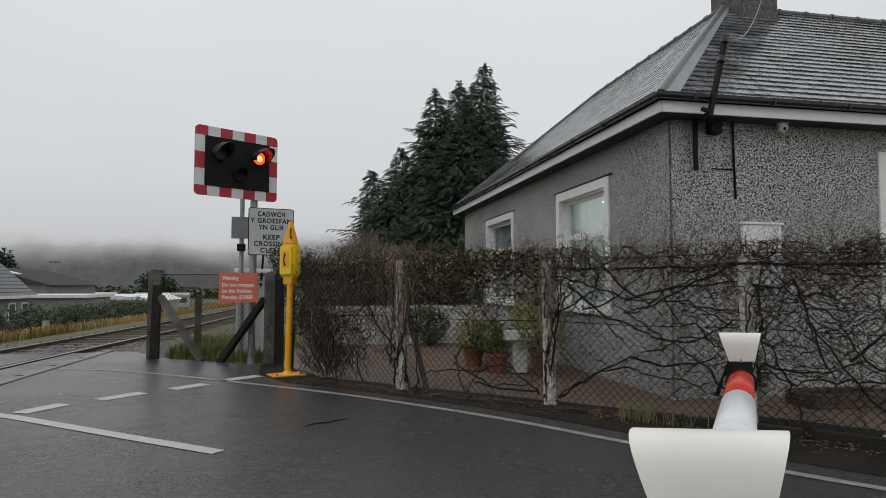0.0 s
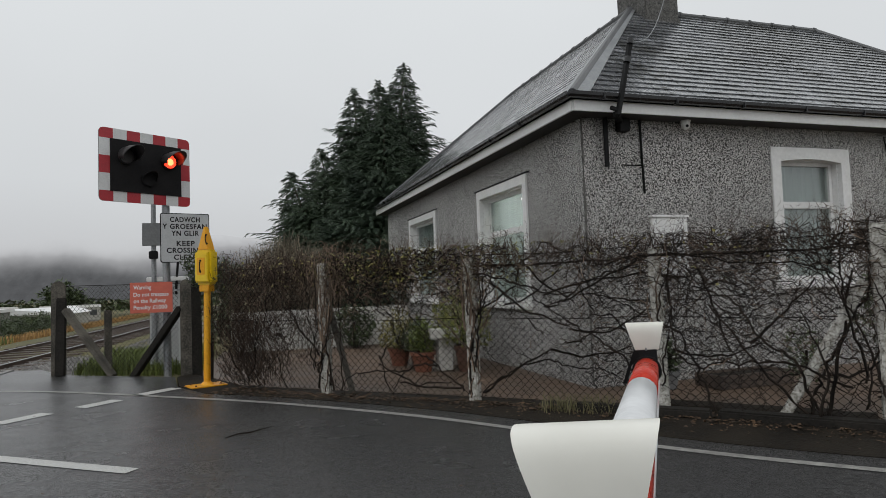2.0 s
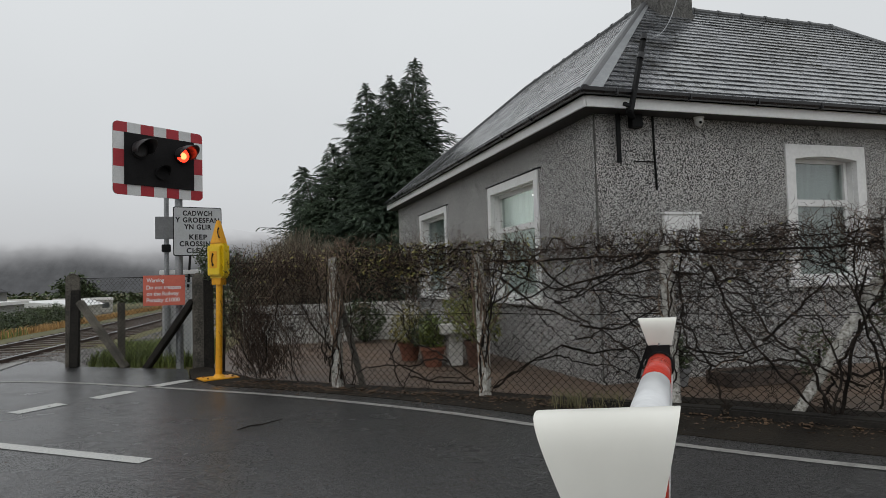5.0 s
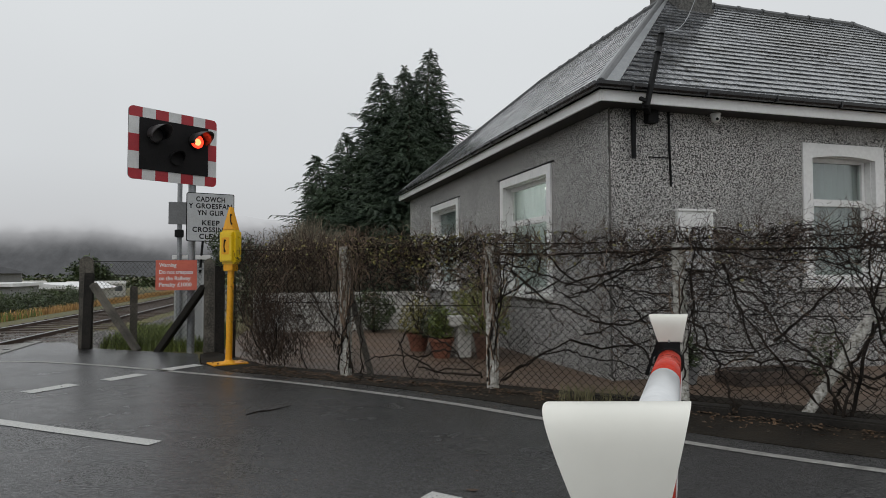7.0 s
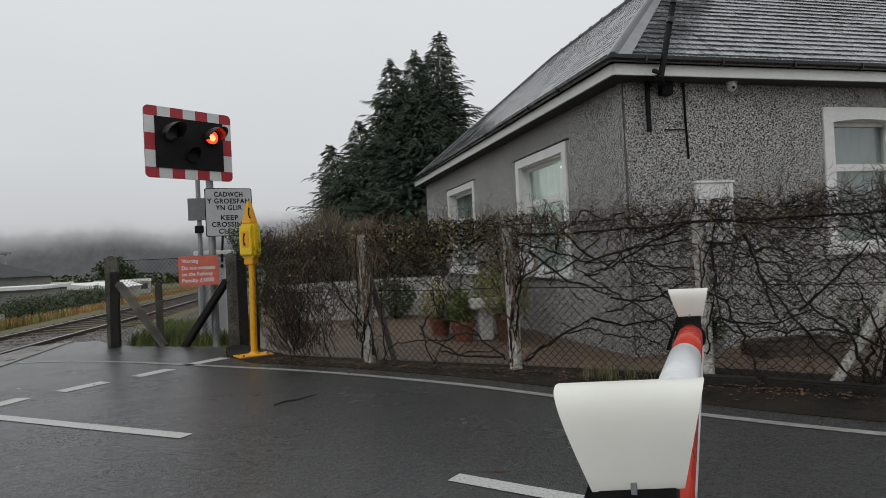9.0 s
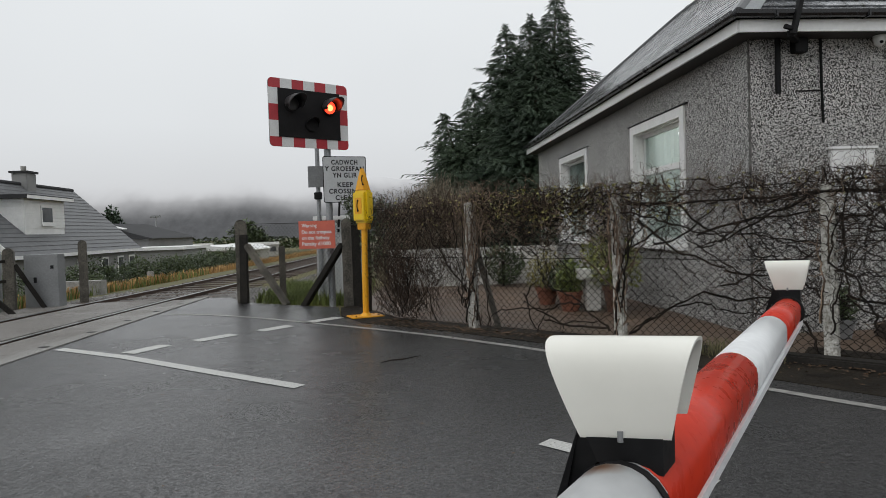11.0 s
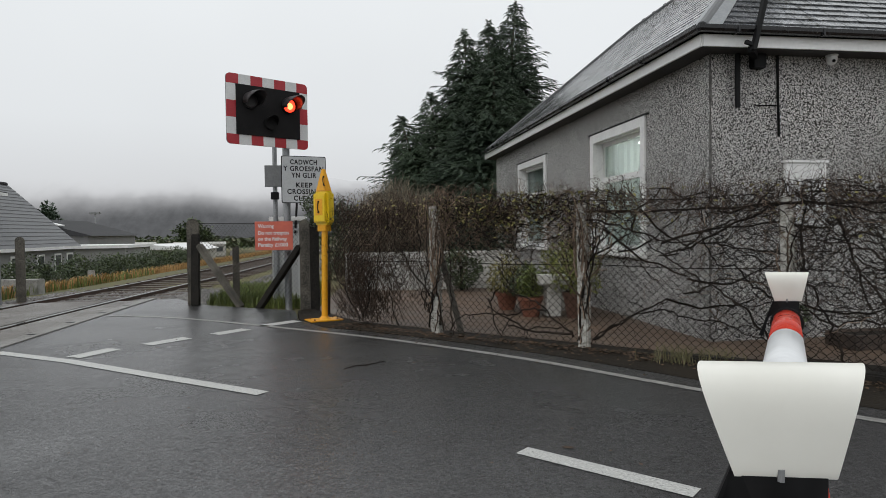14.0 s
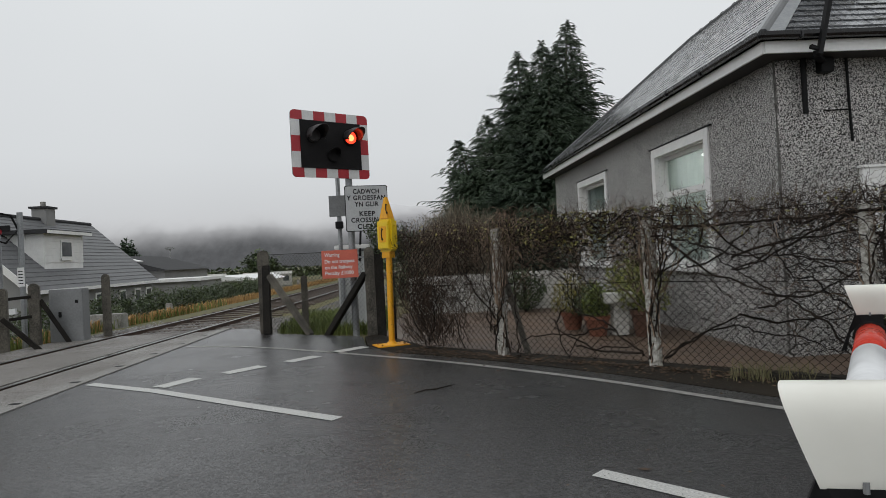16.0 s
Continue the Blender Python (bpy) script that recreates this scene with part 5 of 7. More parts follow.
def wire_mesh(put, length, z0, z1, cell=0.078, r=0.0029):
    """Woven wire: zigzags that bend softly at every knot."""
    s = Shape()
    rows = int((z1 - z0) / (cell / 2))
    for c in range(int(length / cell)):
        for flip in (0, 1):
            pts = []
            for k in range(rows):
                x0, x1 = ((c + (0.5 if (k + e) % 2 else (1.0 if flip else 0.0))) * cell for e in (0, 1))
                for t, u in ((0.14, 0.04), (0.5, 0.5), (0.86, 0.96)):
                    pts.append(put(x0 + (x1 - x0) * u, z0 + (k + t) * cell / 2))
            s.tube(pts, r, 3, caps=False)
    return s


fence = thing("chain_link_fence", (2.4, 6.5, 0), "rusty chain-link fence on white-painted concrete posts, overgrown", "fence")
for k in range(4):
    span = LEN[k + 1] - LEN[k]
    ob = part("wire_mesh", wire_mesh(lambda a, z, k=k: on_fence(LEN[k] + a, z), span, 0.03, 1.50), WIRE, fence)
    for z in (0.85, 1.49):
        part("line_wire", Shape().tube([on_fence(LEN[k] + 0.01, z, 0.01), on_fence(LEN[k] + span / 2, z - 0.02, 0.01), on_fence(LEN[k + 1] - 0.01, z, 0.01)], 0.004, 5), WIRE, fence)
for (x, y), h in zip(RUN[1:5], (1.5, 1.46, 1.46, 1.55)):
    w = 0.052 if h < 1.52 else 0.066
    part("post", Shape().box(-w, w, -w, w, -0.05, h, pose(x, y, 0, rng.uniform(-1, 1), rng.uniform(-1, 1), -45)), WHITE_WORN, fence, "white-painted concrete post", bevel=0.012)
part("strut", Shape().beam((4.46, 4.42, 0.0), (4.84, 3.92, 1.12), 0.09, 0.08), WHITE_WORN, fence, "slanting white-painted strut", bevel=0.012)
part("strut", Shape().beam((1.5, 7.62, 0.0), (1.26, 7.70, 1.0), 0.07, 0.06), OLD_WOOD, fence)


def creeper(s, a, z, ang, length, r, wander, out, low=0.05, top=1.56, sides=4, stepl=0.05, spurs=0.0):
    """One woody stem that kinks its way over the fence, with short spurs."""
    pts, radii = [], []
    n = max(3, int(length / stepl))
    o = out
    drift = ang
    for i in range(n):
        p = on_fence(a, z, o)
        pts.append(p)
        radii.append(r * (1 - 0.7 * i / n))
        drift += rng.gauss(0, wander * 0.45)
        ang = drift + rng.gauss(0, wander)
        a += math.cos(ang) * stepl
        z += math.sin(ang) * stepl
        o = max(-0.25, min(0.13, o + rng.gauss(0, 0.014)))
        if z > top:
            drift = rng.uniform(-0.9, -0.1) if math.cos(drift) > 0 else math.pi + rng.uniform(0.1, 0.9)
        if z < low:
            drift = abs(drift) if math.cos(drift) > 0 else math.pi - 0.5
            z = low
        if rng.random() < spurs:
            d = ang + rng.choice((-1, 1)) * rng.uniform(0.6, 1.3)
            l = rng.uniform(0.03, 0.11)
            q = on_fence(a + math.cos(d) * l * 0.5, z + math.sin(d) * l * 0.5, o + rng.gauss(0, 0.012))
            e = on_fence(a + math.cos(d + 0.4) * l, z + math.sin(d + 0.4) * l, o + rng.gauss(0, 0.02))
            s.tube([on_fence(a, z, o), q, e], [r * 0.45, r * 0.38, r * 0.2], 3, caps=False)
        if a < -0.1 or a > 7.3:
            break
    if len(pts) > 2:
        s.tube(pts, radii, sides, caps=False)


bank = Shape()
steps = [5.25 + 0.1 * i for i in range(19)]
rim = [(out, z) for out, z in ((-0.06, 0.0), (-0.09, 0.05), (-0.22, 0.075), (-0.38, 0.03), (-0.46, -0.02))]
bank.add([on_fence(a, z + 0.015 * noise.noise((a * 5, out * 9, 1)), out + 0.04 * noise.noise((a * 3, 4, out))) for a in steps for out, z in rim], [(5 * i + k, 5 * i + k + 1, 5 * i + k + 6, 5 * i + k + 5) for i in range(len(steps) - 1) for k in range(4)])
solid("soil_bank", bank, SOIL, "low bank of dark wet soil behind the fence", "soil bank", kind="structure", smooth=True)
stem_label = "woody dark creeper stem twisting through the fence"
for k, (a, z, ang, length, r, wander) in enumerate([
        (1.9, 0.05, 1.6, 1.9, 0.018, 0.16), (2.0, 0.05, 1.2, 2.4, 0.013, 0.2), (3.58, 0.05, 1.5, 2.2, 0.019, 0.14), (3.5, 0.1, 2.6, 1.9, 0.015, 0.2), (3.7, 0.05, 0.7, 2.4, 0.014, 0.2),
        (3.62, 0.9, 0.5, 2.6, 0.015, 0.2), (3.55, 1.3, 0.1, 3.2, 0.015, 0.13), (4.4, 0.95, 0.4, 2.0, 0.014, 0.25), (4.6, 0.6, 0.9, 2.2, 0.013, 0.25), (5.4, 0.05, 1.5, 2.0, 0.017, 0.2),
        (5.5, 0.4, 2.3, 1.8, 0.014, 0.25), (5.9, 0.05, 1.7, 2.2, 0.016, 0.25), (6.6, 0.05, 1.4, 2.3, 0.021, 0.2), (6.7, 0.05, 1.9, 2.2, 0.019, 0.22), (6.9, 0.3, 2.6, 2.4, 0.016, 0.22),
        (4.9, 1.35, 0.05, 2.4, 0.015, 0.12), (2.6, 1.35, 0.0, 2.2, 0.012, 0.12), (0.5, 0.05, 1.9, 1.7, 0.014, 0.15), (0.55, 0.05, 1.4, 1.8, 0.015, 0.2), (1.2, 0.05, 1.8, 1.6, 0.011, 0.25), (3.2, 0.35, 3.0, 1.7, 0.015, 0.18),
        (2.5, 0.45, -0.9, 0.9, 0.013, 0.12), (2.75, 0.16, 0.1, 0.9, 0.014, 0.2)]):
    s = Shape()
    creeper(s, a, z, ang, length, r * 0.66, wander * 1.5, 0.03, sides=6, spurs=0.25)
    solid("creeper_stem", s, BARK, stem_label, "creeper", "creeper stems on the fence", smooth=True)
for k in (1, 2, 3, 4):
    for _ in range((14, 14, 4, 6)[k - 1]):
        s = Shape()
        creeper(s, LEN[k] - (0.2 if k == 4 else 0) + rng.gauss(0, 0.22 if k == 4 else 0.06), rng.uniform(0.02, 0.35 if k == 4 else 0.9), 1.57 + rng.gauss(0, 0.15), rng.uniform(0.7, 1.5), rng.uniform(0.007, 0.013), 0.2, rng.uniform(0.07, 0.11), sides=5, spurs=0.4)
        if s.v:
            solid("creeper_stem", s, TWIG if _ % 3 and k < 4 else BARK, stem_label, "creeper", "creeper stems on the fence", smooth=True)


def arching(a0, z0, a1, z1, sag, r):
    """A woody stem that arches between two places of the fence, kinked, with side shoots."""
    s = Shape()
    n = max(6, int(math.hypot(a1 - a0, z1 - z0) / 0.045))
    pts, seed = [], rng.uniform(0, 50)
    for i in range(n + 1):
        t = i / n
        wob = 0.035 * math.sin(math.pi * t) ** 0.5
        a = a0 + (a1 - a0) * t + wob * noise.noise((t * 6, seed, 0))
        z = z0 + (z1 - z0) * t - sag * 4 * t * (1 - t) + wob * noise.noise((t * 6, seed, 9))
        pts.append((a, z, 0.03 + 0.05 * noise.noise((t * 4, seed, 5))))
    s.tube([on_fence(*p) for p in pts], [r * (1.1 - 0.55 * i / n) for i in range(n + 1)], 6, caps=False)
    for a, z, o in pts[1:]:
        if rng.random() < 0.27:
            creeper(s, a, z, rng.uniform(0, 6.28), rng.uniform(0.08, 0.5), r * rng.uniform(0.22, 0.5), 0.4, o, sides=4, stepl=0.04, spurs=0.35)
    solid("creeper_stem", s, BARK, stem_label, "creeper", "creeper stems on the fence", smooth=True)


for row in ((3.5, 0.14, 2.5, 0.36, 0.10, 0.012), (2.5, 0.34, 2.66, 0.58, -0.04, 0.009), (3.74, 0.1, 4.45, 0.54, -0.02, 0.012), (4.45, 0.54, 5.2, 0.58, 0.07, 0.011),
            (5.4, 1.42, 4.45, 0.96, 0.03, 0.012), (4.4, 1.06, 5.75, 1.19, -0.10, 0.011), (3.85, 1.2, 4.65, 0.76, 0.06, 0.012), (4.2, 1.38, 4.7, 1.0, 0.05, 0.011),
            (5.83, 1.27, 6.05, 0.55, -0.02, 0.011), (5.56, 1.2, 5.6, 0.54, 0.0, 0.010), (5.58, 0.56, 6.3, 0.64, 0.09, 0.010), (3.6, 1.38, 5.5, 1.41, 0.02, 0.013),
            (5.4, 1.40, 7.1, 1.40, 0.02, 0.013), (6.72, 0.04, 6.95, 1.2, 0.0, 0.015), (6.74, 0.4, 7.1, 0.52, 0.06, 0.013), (6.6, 0.05, 5.9, 0.95, 0.05, 0.012),
            (4.65, 0.74, 5.4, 0.95, 0.12, 0.010), (4.0, 0.98, 4.6, 1.35, 0.08, 0.010), (6.2, 0.62, 6.7, 1.15, 0.02, 0.012), (1.85, 0.1, 1.72, 1.4, 0.03, 0.013)):
    arching(*row)
tangle = Shape()
for _ in range(330):
    a = rng.uniform(1.6, 7.2)
    if 3.5 < a < 4.9 and rng.random() < 0.45:
        a += 1.9
    low_z = 0.95 if a < 3.5 else 0.2
    z = rng.uniform(low_z, 1.6) if rng.random() < 0.5 else rng.gauss(1.3, 0.13)
    if 3.75 < a < 4.7 and z < 1.32 and rng.random() < 0.6:
        continue
    creeper(tangle, a, z, rng.gauss(0.1, 0.5) if rng.random() < 0.6 else rng.uniform(0, 6.28), rng.uniform(0.4, 1.4), rng.uniform(0.003, 0.0062), 0.5, rng.uniform(-0.08, 0.08), stepl=0.045, spurs=0.3)
solid("creeper_tangle", tangle, BARK, "tangle of bare dark creeper branches over the wire", "creeper", kind="stuff")
twigs, dark_twigs = Shape(), Shape()
for _ in range(2600):
    u = rng.random()
    if u > 0.93:
        k = rng.choice((1, 2, 3, 4, 4))
        a, z, out = LEN[k] + rng.gauss(0, 0.1), rng.uniform(0.7, 1.5), rng.uniform(0.06, 0.12)
    elif u < 0.34:
        a, z, out = rng.uniform(-0.05, 2.0), min(1.62, max(1.02, rng.gauss(1.34, 0.17))), rng.uniform(-0.45, 0.1)
    elif u < 0.62:
        a, z, out = rng.uniform(1.8, 4.2), min(1.55, rng.gauss(1.27, 0.17)), rng.uniform(-0.2, 0.1)
    else:
        a = 3.6 + 3.6 * rng.random() ** 0.7
        z, out = min(1.52, rng.gauss(1.36, 0.12) if rng.random() < 0.5 else rng.uniform(0.45, 1.4)), rng.uniform(-0.15, 0.1)
    if 3.7 < a < 4.7 and z < 1.33 and rng.random() < 0.75:
        continue
    creeper(twigs if 1.5 < a < 3.7 or rng.random() < 0.2 else dark_twigs, a, max(0.1, z), rng.uniform(0, 6.28), rng.uniform(0.15, 0.5), rng.uniform(0.002, 0.0042), 0.45, out, sides=3, top=1.7, stepl=0.042, spurs=0.2)
solid("creeper_twigs", twigs, TWIG, "fine red-brown twigs filling the top of the fence", "creeper", kind="stuff")
solid("creeper_twigs", dark_twigs, DARK_TWIG, "fine dark brown twigs woven through the fence", "creeper", kind="stuff")
spikes = Shape()
for _ in range(1150):
    a = rng.uniform(0.0, 7.2)
    creeper(spikes, a, rng.uniform(1.25, 1.5), rng.gauss(1.57, 0.6), rng.uniform(0.12, 0.42 if a > 2.2 else 0.3), rng.uniform(0.0024, 0.0046), 0.35, rng.uniform(-0.1, 0.06), sides=3, top=2.4, stepl=0.04, spurs=0.35)
solid("creeper_shoots", spikes, DARK_TWIG, "thin bare shoots standing over the fence top", "creeper", kind="stuff")
brush = Shape()
for _ in range(330):
    a = abs(rng.gauss(0.1, 0.38))
    creeper(brush, a, rng.uniform(0.02, 0.8), rng.gauss(1.57, 0.5), rng.uniform(0.3, 1.0), rng.uniform(0.002, 0.0045), 0.35, rng.uniform(-0.4, 0.08), sides=3, top=1.7, stepl=0.045, spurs=0.2)
for _ in range(110):
    a = rng.gauss(0.62, 0.2)
    creeper(brush, a, rng.uniform(0.0, 0.3), rng.gauss(1.9, 0.6), rng.uniform(0.4, 1.3), rng.uniform(0.0025, 0.006), 0.36, rng.uniform(-0.3, 0.06), sides=3, top=1.7, stepl=0.05, spurs=0.25)
for _ in range(460):
    a = rng.uniform(0.0, 1.8)
    creeper(brush, a, rng.gauss(0.76, 0.16), rng.uniform(0, 6.28), rng.uniform(0.3, 0.8), rng.uniform(0.002, 0.004), 0.6, rng.uniform(-0.3, 0.06), sides=3, low=0.3, top=1.7, stepl=0.045, spurs=0.25)
solid("brushwood", brush, DARK_TWIG, "dense brown brushwood behind the wire", "hedge", kind="stuff")
fence_leaves = Shape()
for _ in range(1900):
    a = rng.gauss(2.75, 0.7) if rng.random() < 0.75 else rng.uniform(0, 6.5)
    c = on_fence(a, min(1.6, rng.gauss(1.42, 0.12)), rng.uniform(-0.15, 0.12))
    u = Vector((rng.uniform(-1, 1), rng.uniform(-1, 1), rng.uniform(-1, 0.4))).normalized()
    w = u.cross(Vector((rng.uniform(-1, 1), rng.uniform(-1, 1), 1))).normalized()
    k = rng.uniform(0.009, 0.026)
    fence_leaves.add([c, c + u * k + w * k * 0.6, c + u * k * 2, c + u * k - w * k * 0.6], [(0, 1, 2, 3)])
solid("creeper_leaves", fence_leaves, LEAF, "last yellow-green leaves on the creepers", "leaves", kind="stuff")
corner_bush = thing("garden_shrub", (5.5, 4.0, -0.012), "dark brown-green bush beside the broad white post", "shrub")
part("crown", leafy(2200, [(5.5, 4.0, 0.95, 0.4, 0.4, 0.45), (5.35, 3.75, 1.25, 0.3, 0.3, 0.2)], 0.03), HEDGE, corner_bush)
part("stem", Shape().tube([(5.5, 4.0, -0.01), (5.46, 3.96, 0.9)], 0.03, 7), BARK, corner_bush)
solid("stone_slab", Shape().add([(x, y, z) for z in (0.0, 0.045) for x, y in ((4.55, 4.08), (4.8, 3.86), (4.94, 3.98), (4.86, 4.2), (4.66, 4.24))], [(4, 3, 2, 1, 0), (5, 6, 7, 8, 9)] + [(i, (i + 1) % 5, 5 + (i + 1) % 5, 5 + i) for i in range(5)]), CONCRETE, "broken pale stone slab at the foot of the post", "slab", bevel=0.01)
ivy = thing("ivy_clump", (-0.1, 9.75, 0.0), "dark ivy clump on the fence corner behind the telephone", "ivy")
part("leaves", leafy(3600, [(-0.2, 9.85, 1.5, 0.30, 0.28, 0.30), (0.1, 9.7, 1.45, 0.25, 0.25, 0.26), (-0.02, 9.6, 1.0, 0.22, 0.3, 0.55)], 0.026), HEDGE, ivy)
part("stem", Shape().tube([(-0.1, 9.75, 0), (-0.08, 9.7, 0.7), (-0.12, 9.75, 1.5)], 0.03, 7), BARK, ivy)
thicket = thing("bare_thicket", (0.9, 14.5, -0.05), "pale bare thicket behind the hedge", "shrub")
fuzz = Shape()
for _ in range(2200):
    x, y = rng.gauss(1.25, 0.5), rng.uniform(14.1, 15.0)
    p = Vector((x, y, rng.uniform(0.7, 1.95 - 0.5 * abs(x - 1.3))))
    pts = [p]
    d = Vector((rng.gauss(0, 0.35), rng.gauss(0, 0.35), 1)).normalized()
    for _ in range(5):
        d = (d + Vector((rng.gauss(0, 0.2), rng.gauss(0, 0.2), 0))).normalized()
        pts.append(pts[-1] + d * rng.uniform(0.08, 0.16))
    fuzz.tube(pts, [0.007 - 0.001 * i for i in range(6)], 3, caps=False)
tagged(part("twig_mass", fuzz, PALE_TWIG, thicket), kind="stuff")
part("stem", Shape().tube([(0.9, 14.5, -0.05), (0.95, 14.5, 0.9)], 0.04, 7), BARK, thicket)

# ---- the wicket of posts, struts and wire beside the track ----
G0, G1 = Vector((-2.42, 11.75, 0)), Vector((-0.47, 10.60, 0))
gdir = (G1 - G0).normalized()
gate = thing("trackside_fence", (-1.5, 11.1, 0), "weathered timber fence panel with struts and chain-link beside the track", "fence")


def round_post(x, y, w, h, rz, material, label, parent):
    s = Shape()
    prof = [(-w, -0.05), (w, -0.05), (w, h - w * 0.7), (w * 0.6, h - w * 0.15), (0, h), (-w * 0.6, h - w * 0.15), (-w, h - w * 0.7)]
    m = pose(x, y, 0, 0, 0, rz)
    k = len(prof)
    s.add([m @ Vector((u, v, z)) for v in (-w, w) for u, z in prof], [tuple(range(k)), tuple(reversed(range(k, 2 * k)))] + [(i, k + i, k + (i + 1) % k, (i + 1) % k) for i in range(k)])
    return part("post", s, material, parent, label, bevel=0.012)


round_post(G0.x, G0.y, 0.10, 1.47, 10, OLD_WOOD, "thick weathered gate post", gate)
part("strut", Shape().beam((-2.36, 11.55, 0.0), (-2.36, 11.68, 1.2), 0.13, 0.1), DARK_WOOD, gate, bevel=0.01)
round_post(G1.x, G1.y, 0.085, 1.42, 5, OLD_WOOD, "thick weathered gate post", gate)
round_post(-0.32, 10.50, 0.07, 1.40, 5, DARK_WOOD, "thick weathered gate post", gate)
part("strut", Shape().beam((-2.30, 11.62, 1.02), (-1.56, 11.2, -0.02), 0.11, 0.09), OLD_WOOD, gate, "slanting weathered strut", bevel=0.01)
part("strut", Shape().beam((-0.54, 10.56, 1.0), (-1.24, 10.92, -0.02), 0.12, 0.09), DARK_WOOD, gate, "dark slanting strut", bevel=0.01)
part("mid_post", Shape().box(-0.055, 0.055, -0.055, 0.055, -0.05, 0.98, pose(-1.72, 11.75, 0, 0, 0, 12)), OLD_WOOD, gate, bevel=0.012)
part("wire_mesh", wire_mesh(lambda a, z: G0 + gdir * (a + 0.1) + Vector((0, 0, z)), (G1 - G0).length - 0.2, 0.05, 1.38), WIRE, gate)
part("line_wire", Shape().tube([G0 + Vector((0, 0, 1.39)), G1 + Vector((0, 0, 1.36))], 0.005, 5), WIRE, gate)

# ---- crossing signals and signs ----


def board_pose(p, yaw):
    """x along the board, y up, z towards the reader."""
    return Matrix.Translation(p) @ pose(0, 0, 0, 0, 0, yaw) @ pose(0, 0, 0, 90, 0, 0)


def plate(s, m, x0, x1, y0, y1, z0, z1, radius=0.0):
    if not radius:
        return s.box(x0, x1, y0, y1, z0, z1, m)
    out = []
    for cx, cy, a0 in ((x1 - radius, y1 - radius, 0), (x0 + radius, y1 - radius, 90), (x0 + radius, y0 + radius, 180), (x1 - radius, y0 + radius, 270)):
        out += [(cx + radius * math.cos(radians(a0 + 18 * i)), cy + radius * math.sin(radians(a0 + 18 * i))) for i in range(6)]
    n = len(out)
    return s.add([m @ Vector((x, y, z)) for z in (z0, z1) for x, y in out], [tuple(reversed(range(n))), tuple(range(n, 2 * n))] + [(i, (i + 1) % n, n + (i + 1) % n, n + i) for i in range(n)])


